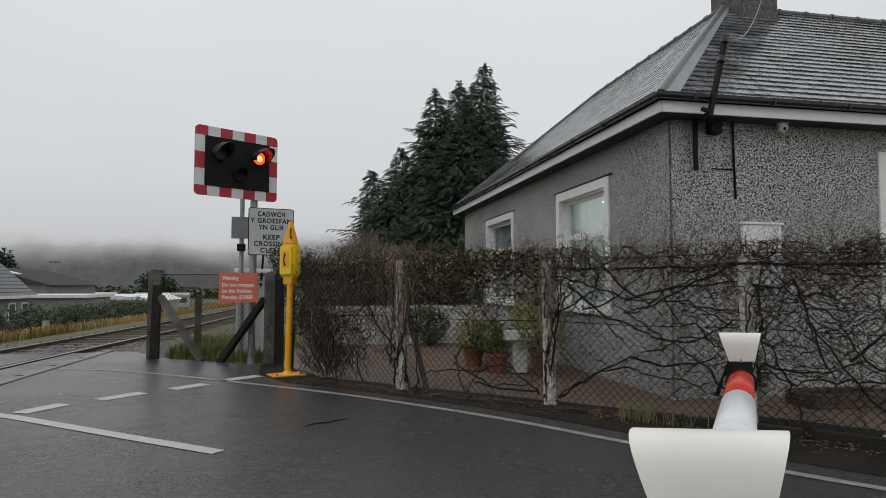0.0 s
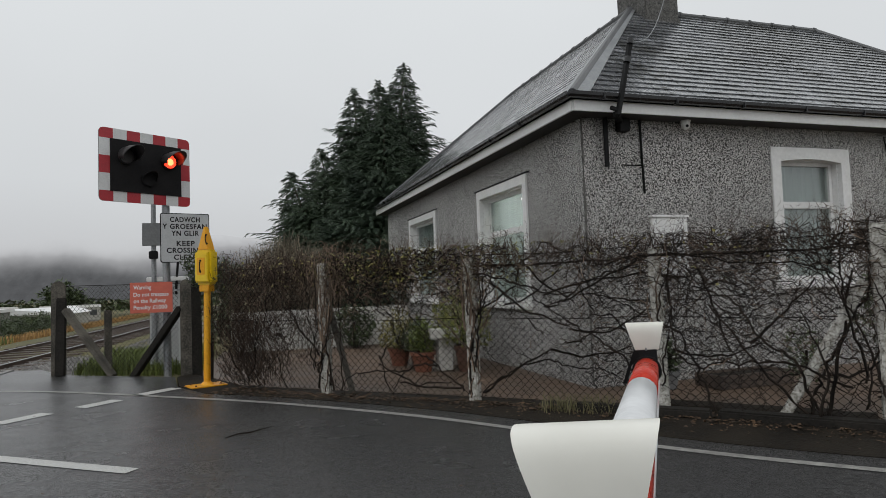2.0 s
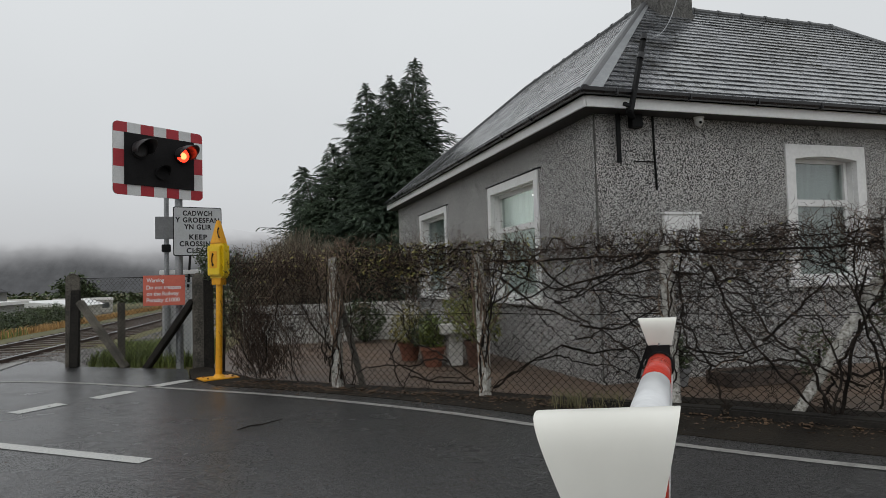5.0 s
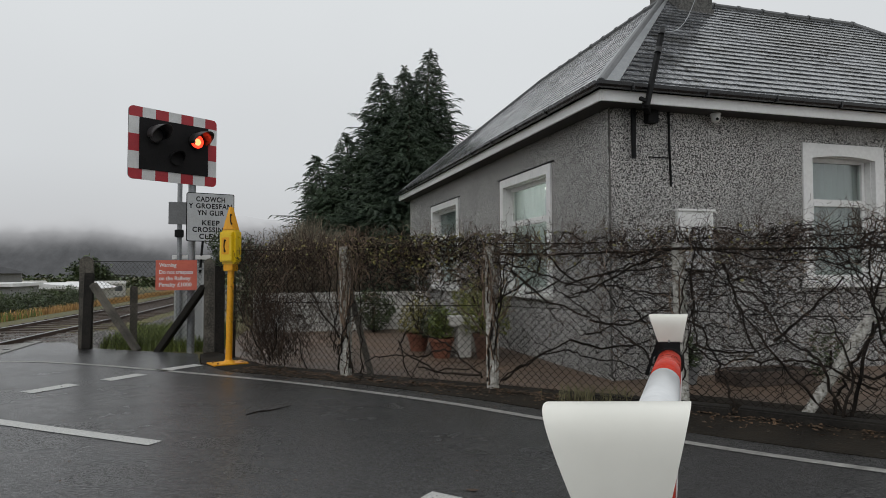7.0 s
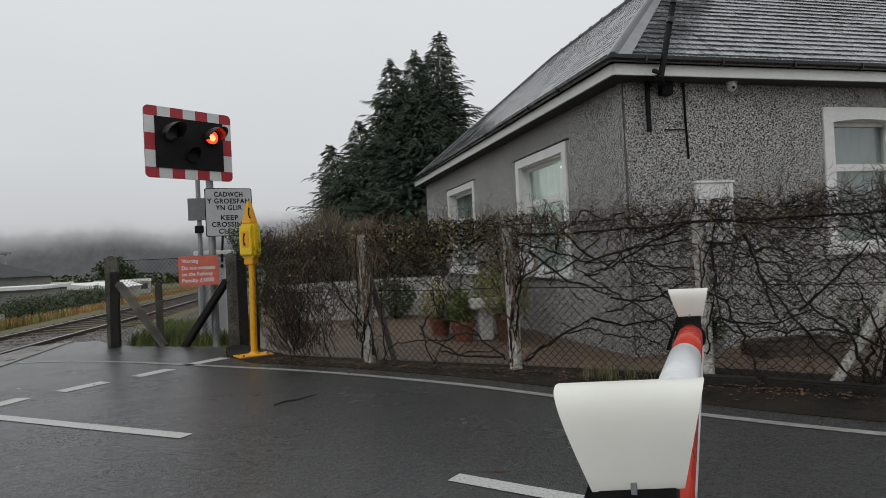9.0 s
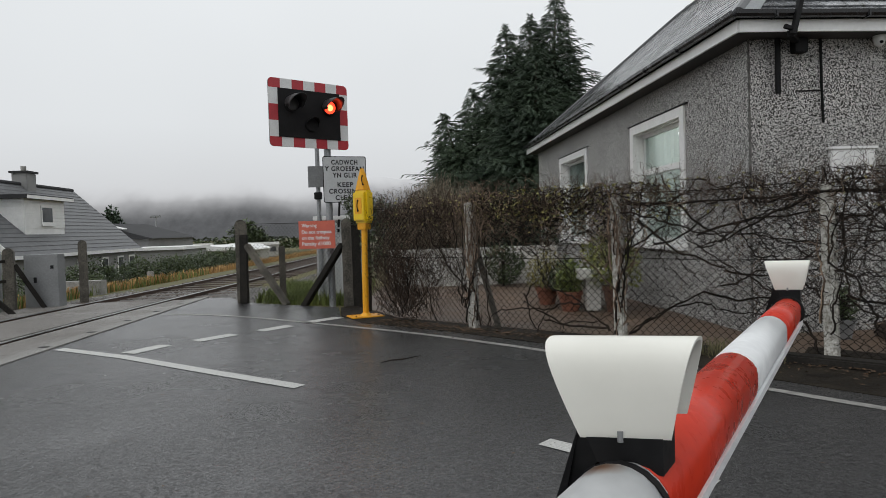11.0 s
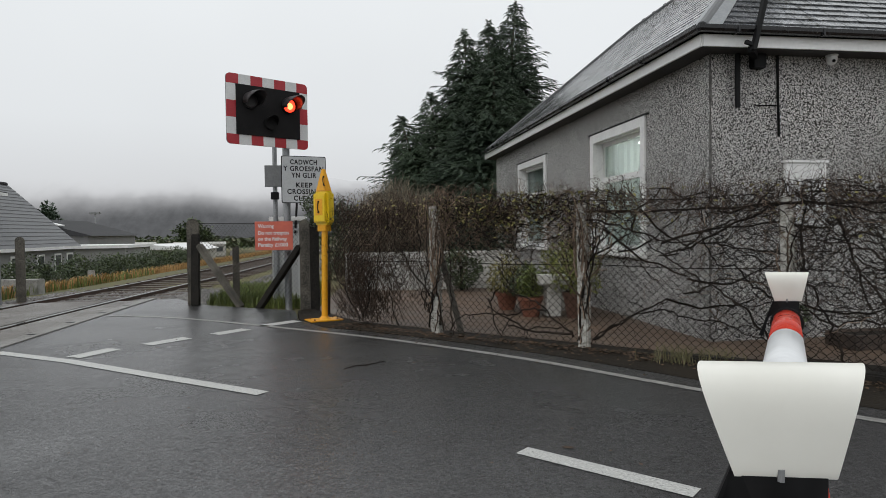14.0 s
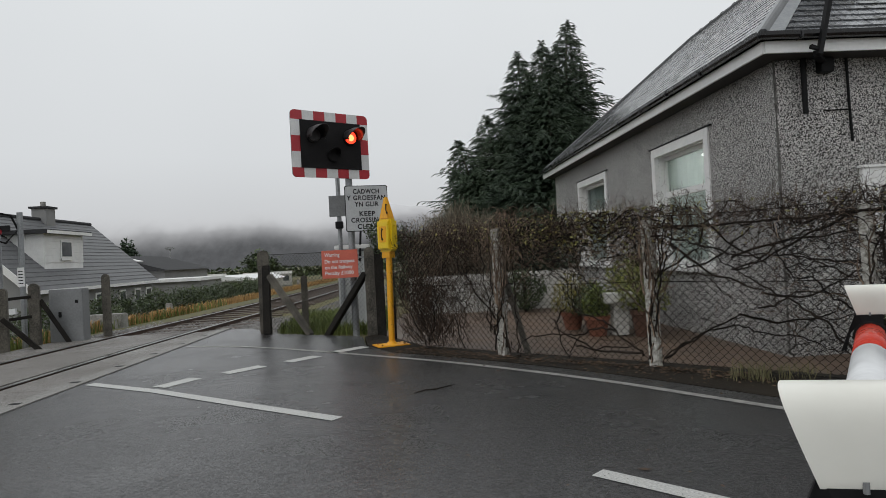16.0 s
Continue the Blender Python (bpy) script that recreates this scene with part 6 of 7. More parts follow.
def wigwag(name, centre, yaw, w, h, base, lit, label, post_at):
    t = thing(name, (*post_at, base), label, "crossing signal")
    m = board_pose(centre, yaw)
    back = part("backboard", plate(Shape(), m, -w / 2, w / 2, -h / 2, h / 2, -0.02, 0.0, 0.07), GREY_PAINT, t, "backing board with rounded corners")
    nx_, ny_ = 7, 5
    b = w * 0.110
    for i in range(nx_):
        for side in (-1, 1):
            x0, x1 = -w / 2 + w * i / nx_, -w / 2 + w * (i + 1) / nx_
            y0, y1 = (h / 2 - b, h / 2) if side > 0 else (-h / 2, -h / 2 + b)
            s = Shape()
            if i in (0, nx_ - 1):
                r = 0.07
                cx, cy = (x0 + r if i == 0 else x1 - r), (y1 - r if side > 0 else y0 + r)
                sx, sy = (-1 if i == 0 else 1), side
                arc = [(cx + sx * r * math.cos(radians(a)), cy + sy * r * math.sin(radians(a))) for a in range(0, 91, 15)]
                xin, yin = (x1 if i == 0 else x0), (y0 if side > 0 else y1)
                xo = x0 if i == 0 else x1
                yo = y1 if side > 0 else y0
                out = [(xo, yin)] + arc + [(xin, yo), (xin, yin)]
                n = len(out)
                s.add([m @ Vector((x, y, z)) for z in (0.001, 0.004) for x, y in out], [tuple(range(n)), tuple(range(n, 2 * n))])
            else:
                plate(s, m, x0, x1, y0, y1, 0.001, 0.004)
            part("red_square" if i % 2 == 0 else "white_square", s, SIGN_RED if i % 2 == 0 else SIGN_WHITE, back)
    inner_h = h - 2 * b
    for j in range(3):
        for side in (-1, 1):
            y0 = -h / 2 + b + inner_h * j / 3
            x0, x1 = (-w / 2, -w / 2 + b) if side < 0 else (w / 2 - b, w / 2)
            part("white_square" if j % 2 == 0 else "red_square", plate(Shape(), m, x0, x1, y0, y0 + inner_h / 3, 0.001, 0.004), SIGN_WHITE if j % 2 == 0 else SIGN_RED, back)
    part("black_panel", plate(Shape(), m, -w / 2 + b, w / 2 - b, -h / 2 + b, h / 2 - b, 0.002, 0.02), MATT, back, "black lamp panel")
    for k, x in enumerate((-w * 0.235, w * 0.235)):
        y = h * 0.13
        lamp_on = lit == k
        case = part("lamp", Shape().tube([m @ Vector((x, y, 0.02)), m @ Vector((x, y, 0.07))], 0.125, 20), MATT, back, "round lamp case")
        part("lens", Shape().tube([m @ Vector((x, y, 0.071)), m @ Vector((x, y, 0.085))], [0.105, 0.09], 20), LAMP_ON if lamp_on else HOOD_PAINT, case, "lit red lens" if lamp_on else "dark unlit lens")
        if lamp_on:
            part("glowing_core", Shape().tube([m @ Vector((x, y - 0.01, 0.0855)), m @ Vector((x, y - 0.01, 0.095))], [0.055, 0.04], 18), LAMP_CORE, case, "bright centre of the lit lamp")
        v, f = [], []
        steps = 14
        for ring, (z, droop) in enumerate(((0.07, 0.0), (0.24, 0.0), (0.46, -0.05))):
            for i in range(steps + 1):
                a = radians(-25 + 230 * i / steps)
                cut = 1.0 if z < 0.29 else max(0.0, math.sin(a)) ** 0.7
                v.append(m @ Vector((x + math.cos(a) * 0.13, y + math.sin(a) * 0.13 + droop * 0.5, 0.07 + (z - 0.07) * (0.35 + 0.65 * cut) if z > 0.3 else z)))
        for ring in range(2):
            for i in range(steps):
                a = ring * (steps + 1) + i
                f.append((a, a + 1, a + steps + 2, a + steps + 1))
        hood = part("hood", Shape().add(v, f), HOOD_PAINT, case, "black peaked hood", smooth=True)
        mod = hood.modifiers.new("thickness", "SOLIDIFY")
        mod.thickness = 0.004
    for y in (-h * 0.16,):
        part("lamp", Shape().tube([m @ Vector((0, y, 0.02)), m @ Vector((0, y, 0.08))], 0.10, 18), MATT, back, "lower round lamp case")
        v, f = [], []
        for z in (0.08, 0.2):
            for i in range(13):
                a = radians(-15 + 210 * i / 12)
                v.append(m @ Vector((math.cos(a) * 0.105, y + math.sin(a) * 0.105, z if z < 0.1 else 0.1 + 0.13 * max(0.0, math.sin(a)))))
        f = [(i, i + 1, i + 14, i + 13) for i in range(12)]
        hood = part("hood", Shape().add(v, f), MATT, back, "black peaked hood", smooth=True)
        hood.modifiers.new("thickness", "SOLIDIFY").thickness = 0.004
    part("pole", Shape().tube([(*post_at, base), (*post_at, centre[2] + h * 0.2)], 0.057, 14), GALV, t, "grey steel pole", smooth=True)
    part("clamp", Shape().beam(m @ Vector((-0.1, 0, -0.02)), Vector((post_at[0], post_at[1], centre[2])), 0.06, 0.08), GALV, t)
    return t, m


WIG = Vector((-0.99, 10.60, 3.09))
signal, wm = wigwag("crossing_signal", WIG, 33.6, 1.375, 1.06, -0.05, 1, "black twin-lamp crossing signal with red and white chequered border", (-0.76, 10.86))
sm = board_pose(Vector((-0.475, 10.72, 2.055)), 14)
keep = thing("keep_clear_sign", (-0.76, 10.86, 1.6), "grey bilingual sign with black capital lettering on the signal pole", "road sign")
face = part("sign_plate", plate(Shape(), sm, -0.355, 0.355, -0.375, 0.375, -0.01, 0.0, 0.03), BLACK, keep)
part("sign_face", plate(Shape(), sm, -0.343, 0.343, -0.363, 0.363, 0.0005, 0.003, 0.025), SIGN_FACE, keep, "pale grey reflective face")
for text, y, w in (("CADWCH", 0.275, 0.43), ("Y GROESFAN", 0.17, 0.64), ("YN GLIR", 0.065, 0.40), ("KEEP", -0.09, 0.26), ("CROSSING", -0.195, 0.53), ("CLEAR", -0.30, 0.34)):
    words(text, 0.106, sm @ Matrix.Translation((0, y, 0.0035)), BLACK, keep, span=w, bold=0.03, gap=1.14)
part("clamp", Shape().beam(sm @ Vector((-0.25, 0.1, -0.012)), Vector((-0.76, 10.83, 2.155)), 0.05, 0.06), GALV, keep)

xm = board_pose(Vector((-0.947, 10.60, 1.165)), -6)
warn = thing("trespass_sign", (-0.965, 10.72, 0.9), "orange-red trespass warning sign with white lettering on the fence", "sign")
part("sign_plate", plate(Shape(), xm, -0.294, 0.294, -0.225, 0.225, -0.012, 0.0), WARN_RED, warn, bevel=0.003)
for text, y, w in (("Warning", 0.15, 0.245), ("Do not trespass", 0.045, 0.485), ("on the Railway", -0.05, 0.45), ("Penalty £1000", -0.145, 0.465)):
    cu_m = xm @ Matrix.Translation((0, y, 0.0012))
    ob = words(text, 0.083, cu_m, SIGN_WHITE, warn, span=w)
    lowx = min((PLACE[warn] @ v.co - xm.translation).dot(xm.to_3x3().col[0]) for v in ob.data.vertices)
    ob.data.transform(Matrix.Translation(xm.to_3x3().col[0] * (-0.245 - lowx)))
part("back_rail", Shape().beam(xm @ Vector((-0.3, 0.1, -0.03)), xm @ Vector((0.3, 0.1, -0.03)), 0.03, 0.03), GALV, warn)
part("back_rail", Shape().beam(xm @ Vector((0.2, 0.1, -0.05)), Vector((-0.53, 10.62, 1.26)), 0.03, 0.03), GALV, warn)

mast = thing("equipment_mast", (-1.05, 11.9, -0.05), "slim grey mast with a small sign back and black fittings", "mast")
part("pole", Shape().tube([(-1.05, 11.9, -0.05), (-1.05, 11.9, 2.75)], 0.04, 10), GALV, mast)
part("sign_back", Shape().box(-1.22, -0.92, 11.84, 11.86, 2.02, 2.4), GREY_PAINT, mast, "small grey sign back", bevel=0.005)
part("cable_box", Shape().box(-1.12, -0.98, 11.82, 11.9, 1.8, 1.93), BLACK, mast, bevel=0.01)
part("cross_bar", Shape().box(-1.2, -0.9, 11.86, 11.88, 2.18, 2.21), GALV, mast)
cab = thing("lineside_cabinet", (-0.85, 12.2, -0.06), "pale grey lineside equipment cabinet with white lid", "cabinet")
part("body", Shape().box(-1.13, -0.58, 11.95, 12.4, -0.06, 1.42), surf("pale_grey_paint", (0.40, 0.41, 0.41), (0.50, 0.51, 0.51), 0.5, bump=0.03), cab, bevel=0.01)
part("lid", Shape().box(-1.17, -0.54, 11.9, 12.44, 1.42, 1.5), WHITE, cab, bevel=0.01)
part("door", Shape().box(-1.1, -0.61, 11.935, 11.949, 0.05, 1.36), surf("pale_grey_door", (0.38, 0.39, 0.39), (0.47, 0.48, 0.48), 0.5, bump=0.03), cab, bevel=0.003)
wall_strip = part("conduit", Shape().tube([(-0.72, 11.92, 1.2), (-0.66, 11.92, 2.0)], 0.02, 8), BLACK, cab)

# ---- the crossing telephone ----
tel = thing("crossing_telephone", (-0.13, 9.13, 0.0), "yellow crossing telephone on an orange-yellow post", "telephone", rz=0)
part("base_plate", Shape().box(-0.24, 0.22, -0.16, 0.16, 0.006, 0.022, pose(-0.13, 9.13, 0, 0, 0, 20)), ORANGE, tel, bevel=0.005)
part("gusset", Shape().tube([(-0.13, 9.13, 0.022), (-0.13, 9.13, 0.06)], [0.085, 0.05], 12), ORANGE, tel)
for dx, dy in ((-0.17, -0.1), (0.15, -0.1), (-0.17, 0.1), (0.15, 0.1)):
    part("bolt", Shape().tube([pose(-0.13, 9.13, 0, 0, 0, 20) @ Vector((dx, dy, 0.022)), pose(-0.13, 9.13, 0, 0, 0, 20) @ Vector((dx, dy, 0.04))], 0.012, 6), RUST, tel)
part("post", Shape().tube([(-0.13, 9.13, 0.03), (-0.11, 9.13, 1.27)], 0.043, 16), ORANGE, tel, "orange-yellow steel post", smooth=True)
tm = pose(-0.115, 9.13, 0, 0, 0, -38)
part("collar", Shape().box(-0.075, 0.075, -0.06, 0.06, 1.22, 1.31, tm), ORANGE, tel, bevel=0.008)
box_ = part("telephone_box", Shape().box(-0.125, 0.125, -0.085, 0.085, 1.31, 1.765, tm), YELLOW, tel, "bright yellow moulded box", bevel=0.03)
part("box_door", Shape().box(-0.10, 0.10, -0.105, -0.086, 1.35, 1.73, tm), YELLOW, box_, bevel=0.008)
part("symbol_panel", Shape().box(-0.06, 0.06, -0.109, -0.1055, 1.44, 1.66, tm), ORANGE, box_)


def handset(m, parent, size):
    pts = [m @ Vector((-0.035 * size * math.cos(t), 0, 0.09 * size * math.sin(t) * 1.1)) for t in [-1.35 + 0.27 * i for i in range(11)]]
    s = Shape().tube(pts, [0.016 * size, 0.020 * size, 0.014 * size, 0.010 * size, 0.010 * size, 0.010 * size, 0.010 * size, 0.010 * size, 0.014 * size, 0.020 * size, 0.016 * size], 6)
    part("symbol", s, BLACK, parent, "black handset symbol")


handset(tm @ Matrix.Translation((0.01, -0.112, 1.55)), box_, 0.8)
peak = Shape()
tri = [(-0.085, -0.07), (0.085, -0.07), (0.085, 0.07), (-0.085, 0.07)]
peak.add([tm @ Vector((x, y, 1.766)) for x, y in tri] + [tm @ Vector((x * 0.18, y * 0.4, 2.07)) for x, y in tri], [(3, 2, 1, 0), (4, 5, 6, 7), (0, 1, 5, 4), (1, 2, 6, 5), (2, 3, 7, 6), (3, 0, 4, 7)])
pk = part("peaked_sign", peak, ORANGE, tel, "orange-yellow peaked telephone sign", bevel=0.008)
handset(tm @ Matrix.Translation((0.055, -0.045, 1.9)) @ pose(0, 0, 0, -12, 0, 60), pk, 0.7)

# ---- the conifer behind the cottage ----


def spray(s, p, d, length, width):
    """A drooping flat spray of scale leaves."""
    d = d.normalized()
    side = d.cross(Vector((0, 0, 1)))
    side = side.normalized() if side.length > 0.01 else Vector((1, 0, 0))
    n = 4
    for k in range(n):
        t0, t1 = k / n, (k + 1.35) / n
        c0 = p + d * length * t0 - Vector((0, 0, length * 0.55 * t0 * t0))
        c1 = p + d * length * t1 - Vector((0, 0, length * 0.55 * t1 * t1))
        w = width * (1 - 0.6 * t0)
        for sgn in (-1, 1):
            tip = c0.lerp(c1, 0.85) + side * sgn * w + Vector((0, 0, -w * rng.uniform(0.1, 0.6)))
            s.add([c0, c0.lerp(c1, 0.55), tip], [(0, 1, 2)])
    s.add([p, p + d * length * 0.5 - Vector((0, 0, length * 0.14)) + side * 0.012, p + d * length - Vector((0, 0, length * 0.55))], [(0, 1, 2)])


def conifer(name, x, y, z0, stems, label, material, n, leaf=0.24):
    """Several leaders, each (dx, dy, height, radius); whorls of limbs with hanging sprays."""
    t = thing(name, (x, y, z0), label, "tree")
    crown = Shape()
    for dx, dy, h, rad in stems:
        lean = Vector((dx * 0.12, dy * 0.12, 0))
        top = Vector((x + dx, y + dy, z0 + h)) + lean
        foot = Vector((x + dx * 0.5, y + dy * 0.5, z0))
        part("trunk", Shape().tube([foot, foot.lerp(top, 0.5), foot.lerp(top, 0.95)], [0.16, 0.09, 0.015], 8), TRUNK, t)
        for _ in range(70):
            a, lv = rng.uniform(0, 6.28), rng.uniform(0.93, 1.0)
            spray(crown, foot.lerp(top, lv), Vector((math.cos(a) * 0.7, math.sin(a) * 0.7, rng.uniform(0.3, 1.2))), leaf * rng.uniform(0.5, 0.9), leaf * 0.2)
        m = int(n * h * rad)
        for _ in range(m):
            lv = 1 - math.sqrt(rng.random()) * 0.95
            r = rad * 0.79 * (1 - lv) ** 0.82 * rng.uniform(0.7, 1.08) + 0.03
            a = rng.uniform(0, 6.28)
            lump = 1.0 + 0.22 * noise.noise((math.cos(a) * 1.6 + dx, math.sin(a) * 1.6 + dy, lv * 6.0))
            r *= lump
            c = foot.lerp(top, lv)
            outd = Vector((math.cos(a), math.sin(a), rng.uniform(-0.1, 0.35)))
            k = rng.random() ** 0.45
            p = c + Vector((math.cos(a) * r * k, math.sin(a) * r * k, r * k * 0.12))
            spray(crown, p, outd + Vector((rng.gauss(0, 0.3), rng.gauss(0, 0.3), 0)), leaf * rng.uniform(0.7, 1.4) * (1 - 0.45 * lv), leaf * 0.40 * (1 - 0.4 * lv))
        for _ in range(int(h * 32)):
            lv = 1 - rng.random() ** 0.6 * 0.9
            if lv < 0.4 and rng.random() < 0.55:
                continue
            a = rng.uniform(0, 6.28)
            r = rad * (1 - lv) * (rng.uniform(0.85, 1.3) if rng.random() < 0.85 else rng.uniform(1.3, 1.7)) + 0.10 + 0.2 * (1 - lv)
            c = foot.lerp(top, lv)
            r = min(r, rad * 0.95)
            e = c + Vector((math.cos(a) * r, math.sin(a) * r, r * rng.uniform(-0.08, 0.26)))
            crown.tube([c, c.lerp(e, 0.6) + Vector((0, 0, 0.06 * r)), e], [0.03, 0.018, 0.006], 4, caps=False)
            for q in range(9):
                u = 0.45 + 0.55 * q / 8
                spray(crown, c.lerp(e, u), (e - c) + Vector((rng.gauss(0, 0.5), rng.gauss(0, 0.5), 0)) * r, leaf * rng.uniform(0.9, 1.5) * (1 - 0.5 * lv), leaf * 0.3 * (1 - 0.4 * lv))
    ob = part("crown", crown, material, t, "dark green drooping foliage")
    return t


conifer("conifer", 4.6, 20.6, -0.1, [(1.01, 0.0, 8.72, 3.1), (0.29, 0.3, 8.2, 2.8), (-0.54, -0.2, 7.7, 2.7), (-1.5, 0.2, 5.8, 3.0), (-2.4, -0.3, 4.9, 2.6), (0.1, -1.2, 6.7, 3.4)], "tall dark green conifer with several drooping leaders", NEEDLE, 680, 0.27)

# ---- beyond the rails: posts, far barrier, signal seen from behind ----
lf = thing("far_crossing_fence", (-6.6, 11.8, -0.1), "weathered timber posts and rails of the far crossing fence", "fence")
for x, y, w, h in ((-6.72, 10.85, 0.085, 1.08), (-6.56, 11.15, 0.07, 1.05), (-6.5, 11.95, 0.085, 1.1), (-5.9, 13.35, 0.075, 1.2)):
    round_post(x, y, w, h, 20, OLD_WOOD, "weathered timber post", lf)
part("strut", Shape().beam((-6.95, 10.75, -0.05), (-6.72, 10.9, 0.85), 0.08, 0.08), DARK_WOOD, lf, bevel=0.008)
part("strut", Shape().beam((-6.55, 11.1, 0.55), (-6.05, 11.3, -0.05), 0.08, 0.08), DARK_WOOD, lf, bevel=0.008)
part("strut", Shape().beam((-6.42, 11.98, 0.8), (-6.05, 12.2, -0.02), 0.10, 0.08), DARK_WOOD, lf, bevel=0.008)
for z in (0.5, 0.85):
    part("rail", Shape().beam((-6.72, 10.9, z), (-6.5, 11.95, z + 0.02), 0.03, 0.05), DARK_WOOD, lf)
gc = thing("grey_cabinet", (-6.15, 12.35, -0.08), "flat grey steel cabinet between fence posts", "cabinet")
part("body", Shape().box(-6.42, -5.82, 12.25, 12.5, -0.08, 0.96, None), GREY_PAINT, gc, bevel=0.01)
part("handle", Shape().box(-6.25, -6.2, 12.23, 12.249, 0.45, 0.55), BLACK, gc, bevel=0.004)
part("hinge", Shape().box(-5.95, -5.9, 12.235, 12.249, 0.7, 0.76), BLACK, gc)

fb = thing("far_barrier_boom", (-11.0, 11.9, -0.5), "red and white far barrier boom, lowered across the road", "barrier")
fx = [-13.6, -12.7, -12.1, -11.5, -10.9, -10.3, -9.68, -9.08, -8.48, -7.88, -7.37, -6.85]
for i, (a, b) in enumerate(zip(fx, fx[1:])):
    part("red_band" if i % 2 else "white_band", Shape().beam((a, 12.0, 0.60), (b, 12.0, 0.62), 0.05, 0.10), SIGN_RED if i % 2 else BOOM_WHITE, fb)
part("lamp", Shape().tube([(-8.62, 12.0, 0.68), (-8.62, 12.0, 0.8)], 0.06, 12), SIGN_RED, fb, "red boom lamp")
part("pivot_post", Shape().box(-13.75, -13.4, 11.85, 12.15, -0.55, 0.75), GREY_PAINT, fb, bevel=0.015)
bs = thing("far_signal", (-7.2, 12.15, -0.12), "far crossing signal and sign plates seen from behind", "crossing signal")
part("pole", Shape().tube([(-7.22, 12.15, -0.12), (-7.22, 12.15, 2.72)], 0.065, 12), GALV, bs)
bk = part("backboard", Shape().box(-8.1, -7.28, 12.2, 12.25, 1.5, 2.5), GREY_PAINT, bs, "grey back of the signal board", bevel=0.01)
part("cross_bar", Shape().box(-8.1, -7.0, 12.14, 12.19, 2.06, 2.17), BLACK, bk)
part("lamp_box", Shape().box(-7.62, -7.5, 12.1, 12.19, 1.78, 2.06), BLACK, bk, bevel=0.01)
part("junction_box", Shape().box(-7.36, -7.12, 12.05, 12.14, 2.0, 2.1), SIGN_RED, bs, bevel=0.01)
part("sign_back", Shape().box(-7.75, -7.28, 12.2, 12.22, 1.02, 1.56), GREY_PAINT, bs, "grey back of a sign plate")
part("sign_edge", Shape().box(-7.77, -7.26, 12.18, 12.199, 1.54, 1.575), BLACK, bs)
ms = thing("cable_mast", (-6.95, 12.4, -0.12), "slim grey mast with a small white notice", "mast")
part("pole", Shape().tube([(-6.95, 12.4, -0.12), (-6.95, 12.4, 2.42)], 0.05, 10), GALV, ms)
part("cable", Shape().tube([(-7.2, 12.2, 2.4), (-7.05, 12.3, 2.36), (-6.98, 12.38, 2.1), (-7.1, 12.2, 1.85), (-7.2, 12.12, 1.9)], 0.02, 6), BLACK, ms)
part("notice", Shape().box(-7.0, -6.88, 12.33, 12.345, 1.05, 1.4), WHITE, ms)
for i in range(5):
    part("notice_bar", Shape().box(-6.98, -6.9, 12.327, 12.3295, 1.1 + 0.055 * i, 1.115 + 0.055 * i), BLACK, ms)

lg = thing("ladder_gate", (-8.9, 12.6, -0.6), "small timber and steel stile beyond the road", "gate")
for x in (-9.25, -8.95, -8.6):
    part("post", Shape().box(x - 0.04, x + 0.04, 12.55, 12.63, -0.62, 0.55), OLD_WOOD, lg, bevel=0.006)
for i in range(5):
    part("rung", Shape().box(-9.25 if i % 2 else -9.6, -8.6, 12.5, 12.54, -0.4 + 0.18 * i, -0.35 + 0.18 * i), OLD_WOOD if i % 2 else GALV, lg)

ts = thing("triangle_sign", (-13.58, 17.0, -1.4), "triangular road sign and plate seen from behind", "road sign")
part("pole", Shape().tube([(-13.58, 17.0, -1.45), (-13.58, 17.0, 1.75)], 0.04, 8), GALV, ts)
part("triangle", Shape().add([(-14.13, 16.9, 0.85), (-13.03, 16.9, 0.85), (-13.58, 16.9, 1.75), (-14.13, 16.92, 0.85), (-13.03, 16.92, 0.85), (-13.58, 16.92, 1.75)], [(0, 1, 2), (5, 4, 3), (0, 3, 4, 1), (1, 4, 5, 2), (2, 5, 3, 0)]), GREY_PAINT, ts)
part("plate", Shape().box(-14.18, -12.98, 16.9, 16.92, 0.1, 0.8), GREY_PAINT, ts)

tp = thing("telegraph_pole", (-15.1, 20.0, -1.5), "leaning brown telegraph pole with a cable", "telegraph pole")
part("pole", Shape().tube([(-15.05, 20.0, -1.6), (-15.2, 20.0, 2.0), (-15.35, 20.0, 5.85)], [0.095, 0.085, 0.075], 12), OLD_WOOD, tp)
part("cross_arm", Shape().beam((-15.65, 20.0, 5.4), (-15.1, 20.0, 5.42), 0.08, 0.08), TRUNK, tp)
part("insulator", Shape().tube([(-15.55, 19.95, 5.0), (-15.55, 19.95, 5.3)], 0.09, 8), BLACK, tp)
part("cable", Shape().tube([(-15.4, 20.0, 5.55), (-22, 19.0, 5.3), (-30, 18.0, 5.6)], 0.018, 5), BLACK, tp)


def bush(name, x, y, z, r, h, n, material, label, size=0.09):
    t = thing(name, (x, y, z), label, "bush")
    part("crown", leafy(n, [(x, y, z + h * 0.42, r, r, h * 0.5), (x, y, z + h * 0.7, r * 0.6, r * 0.6, h * 0.32), (x + r * 0.3, y, z + h * 0.3, r, r * 0.9, h * 0.35)], size), material, t)
    part("stem", Shape().tube([(x, y, z - 0.1), (x, y, z + h * 0.6)], 0.05, 6), BARK, t)


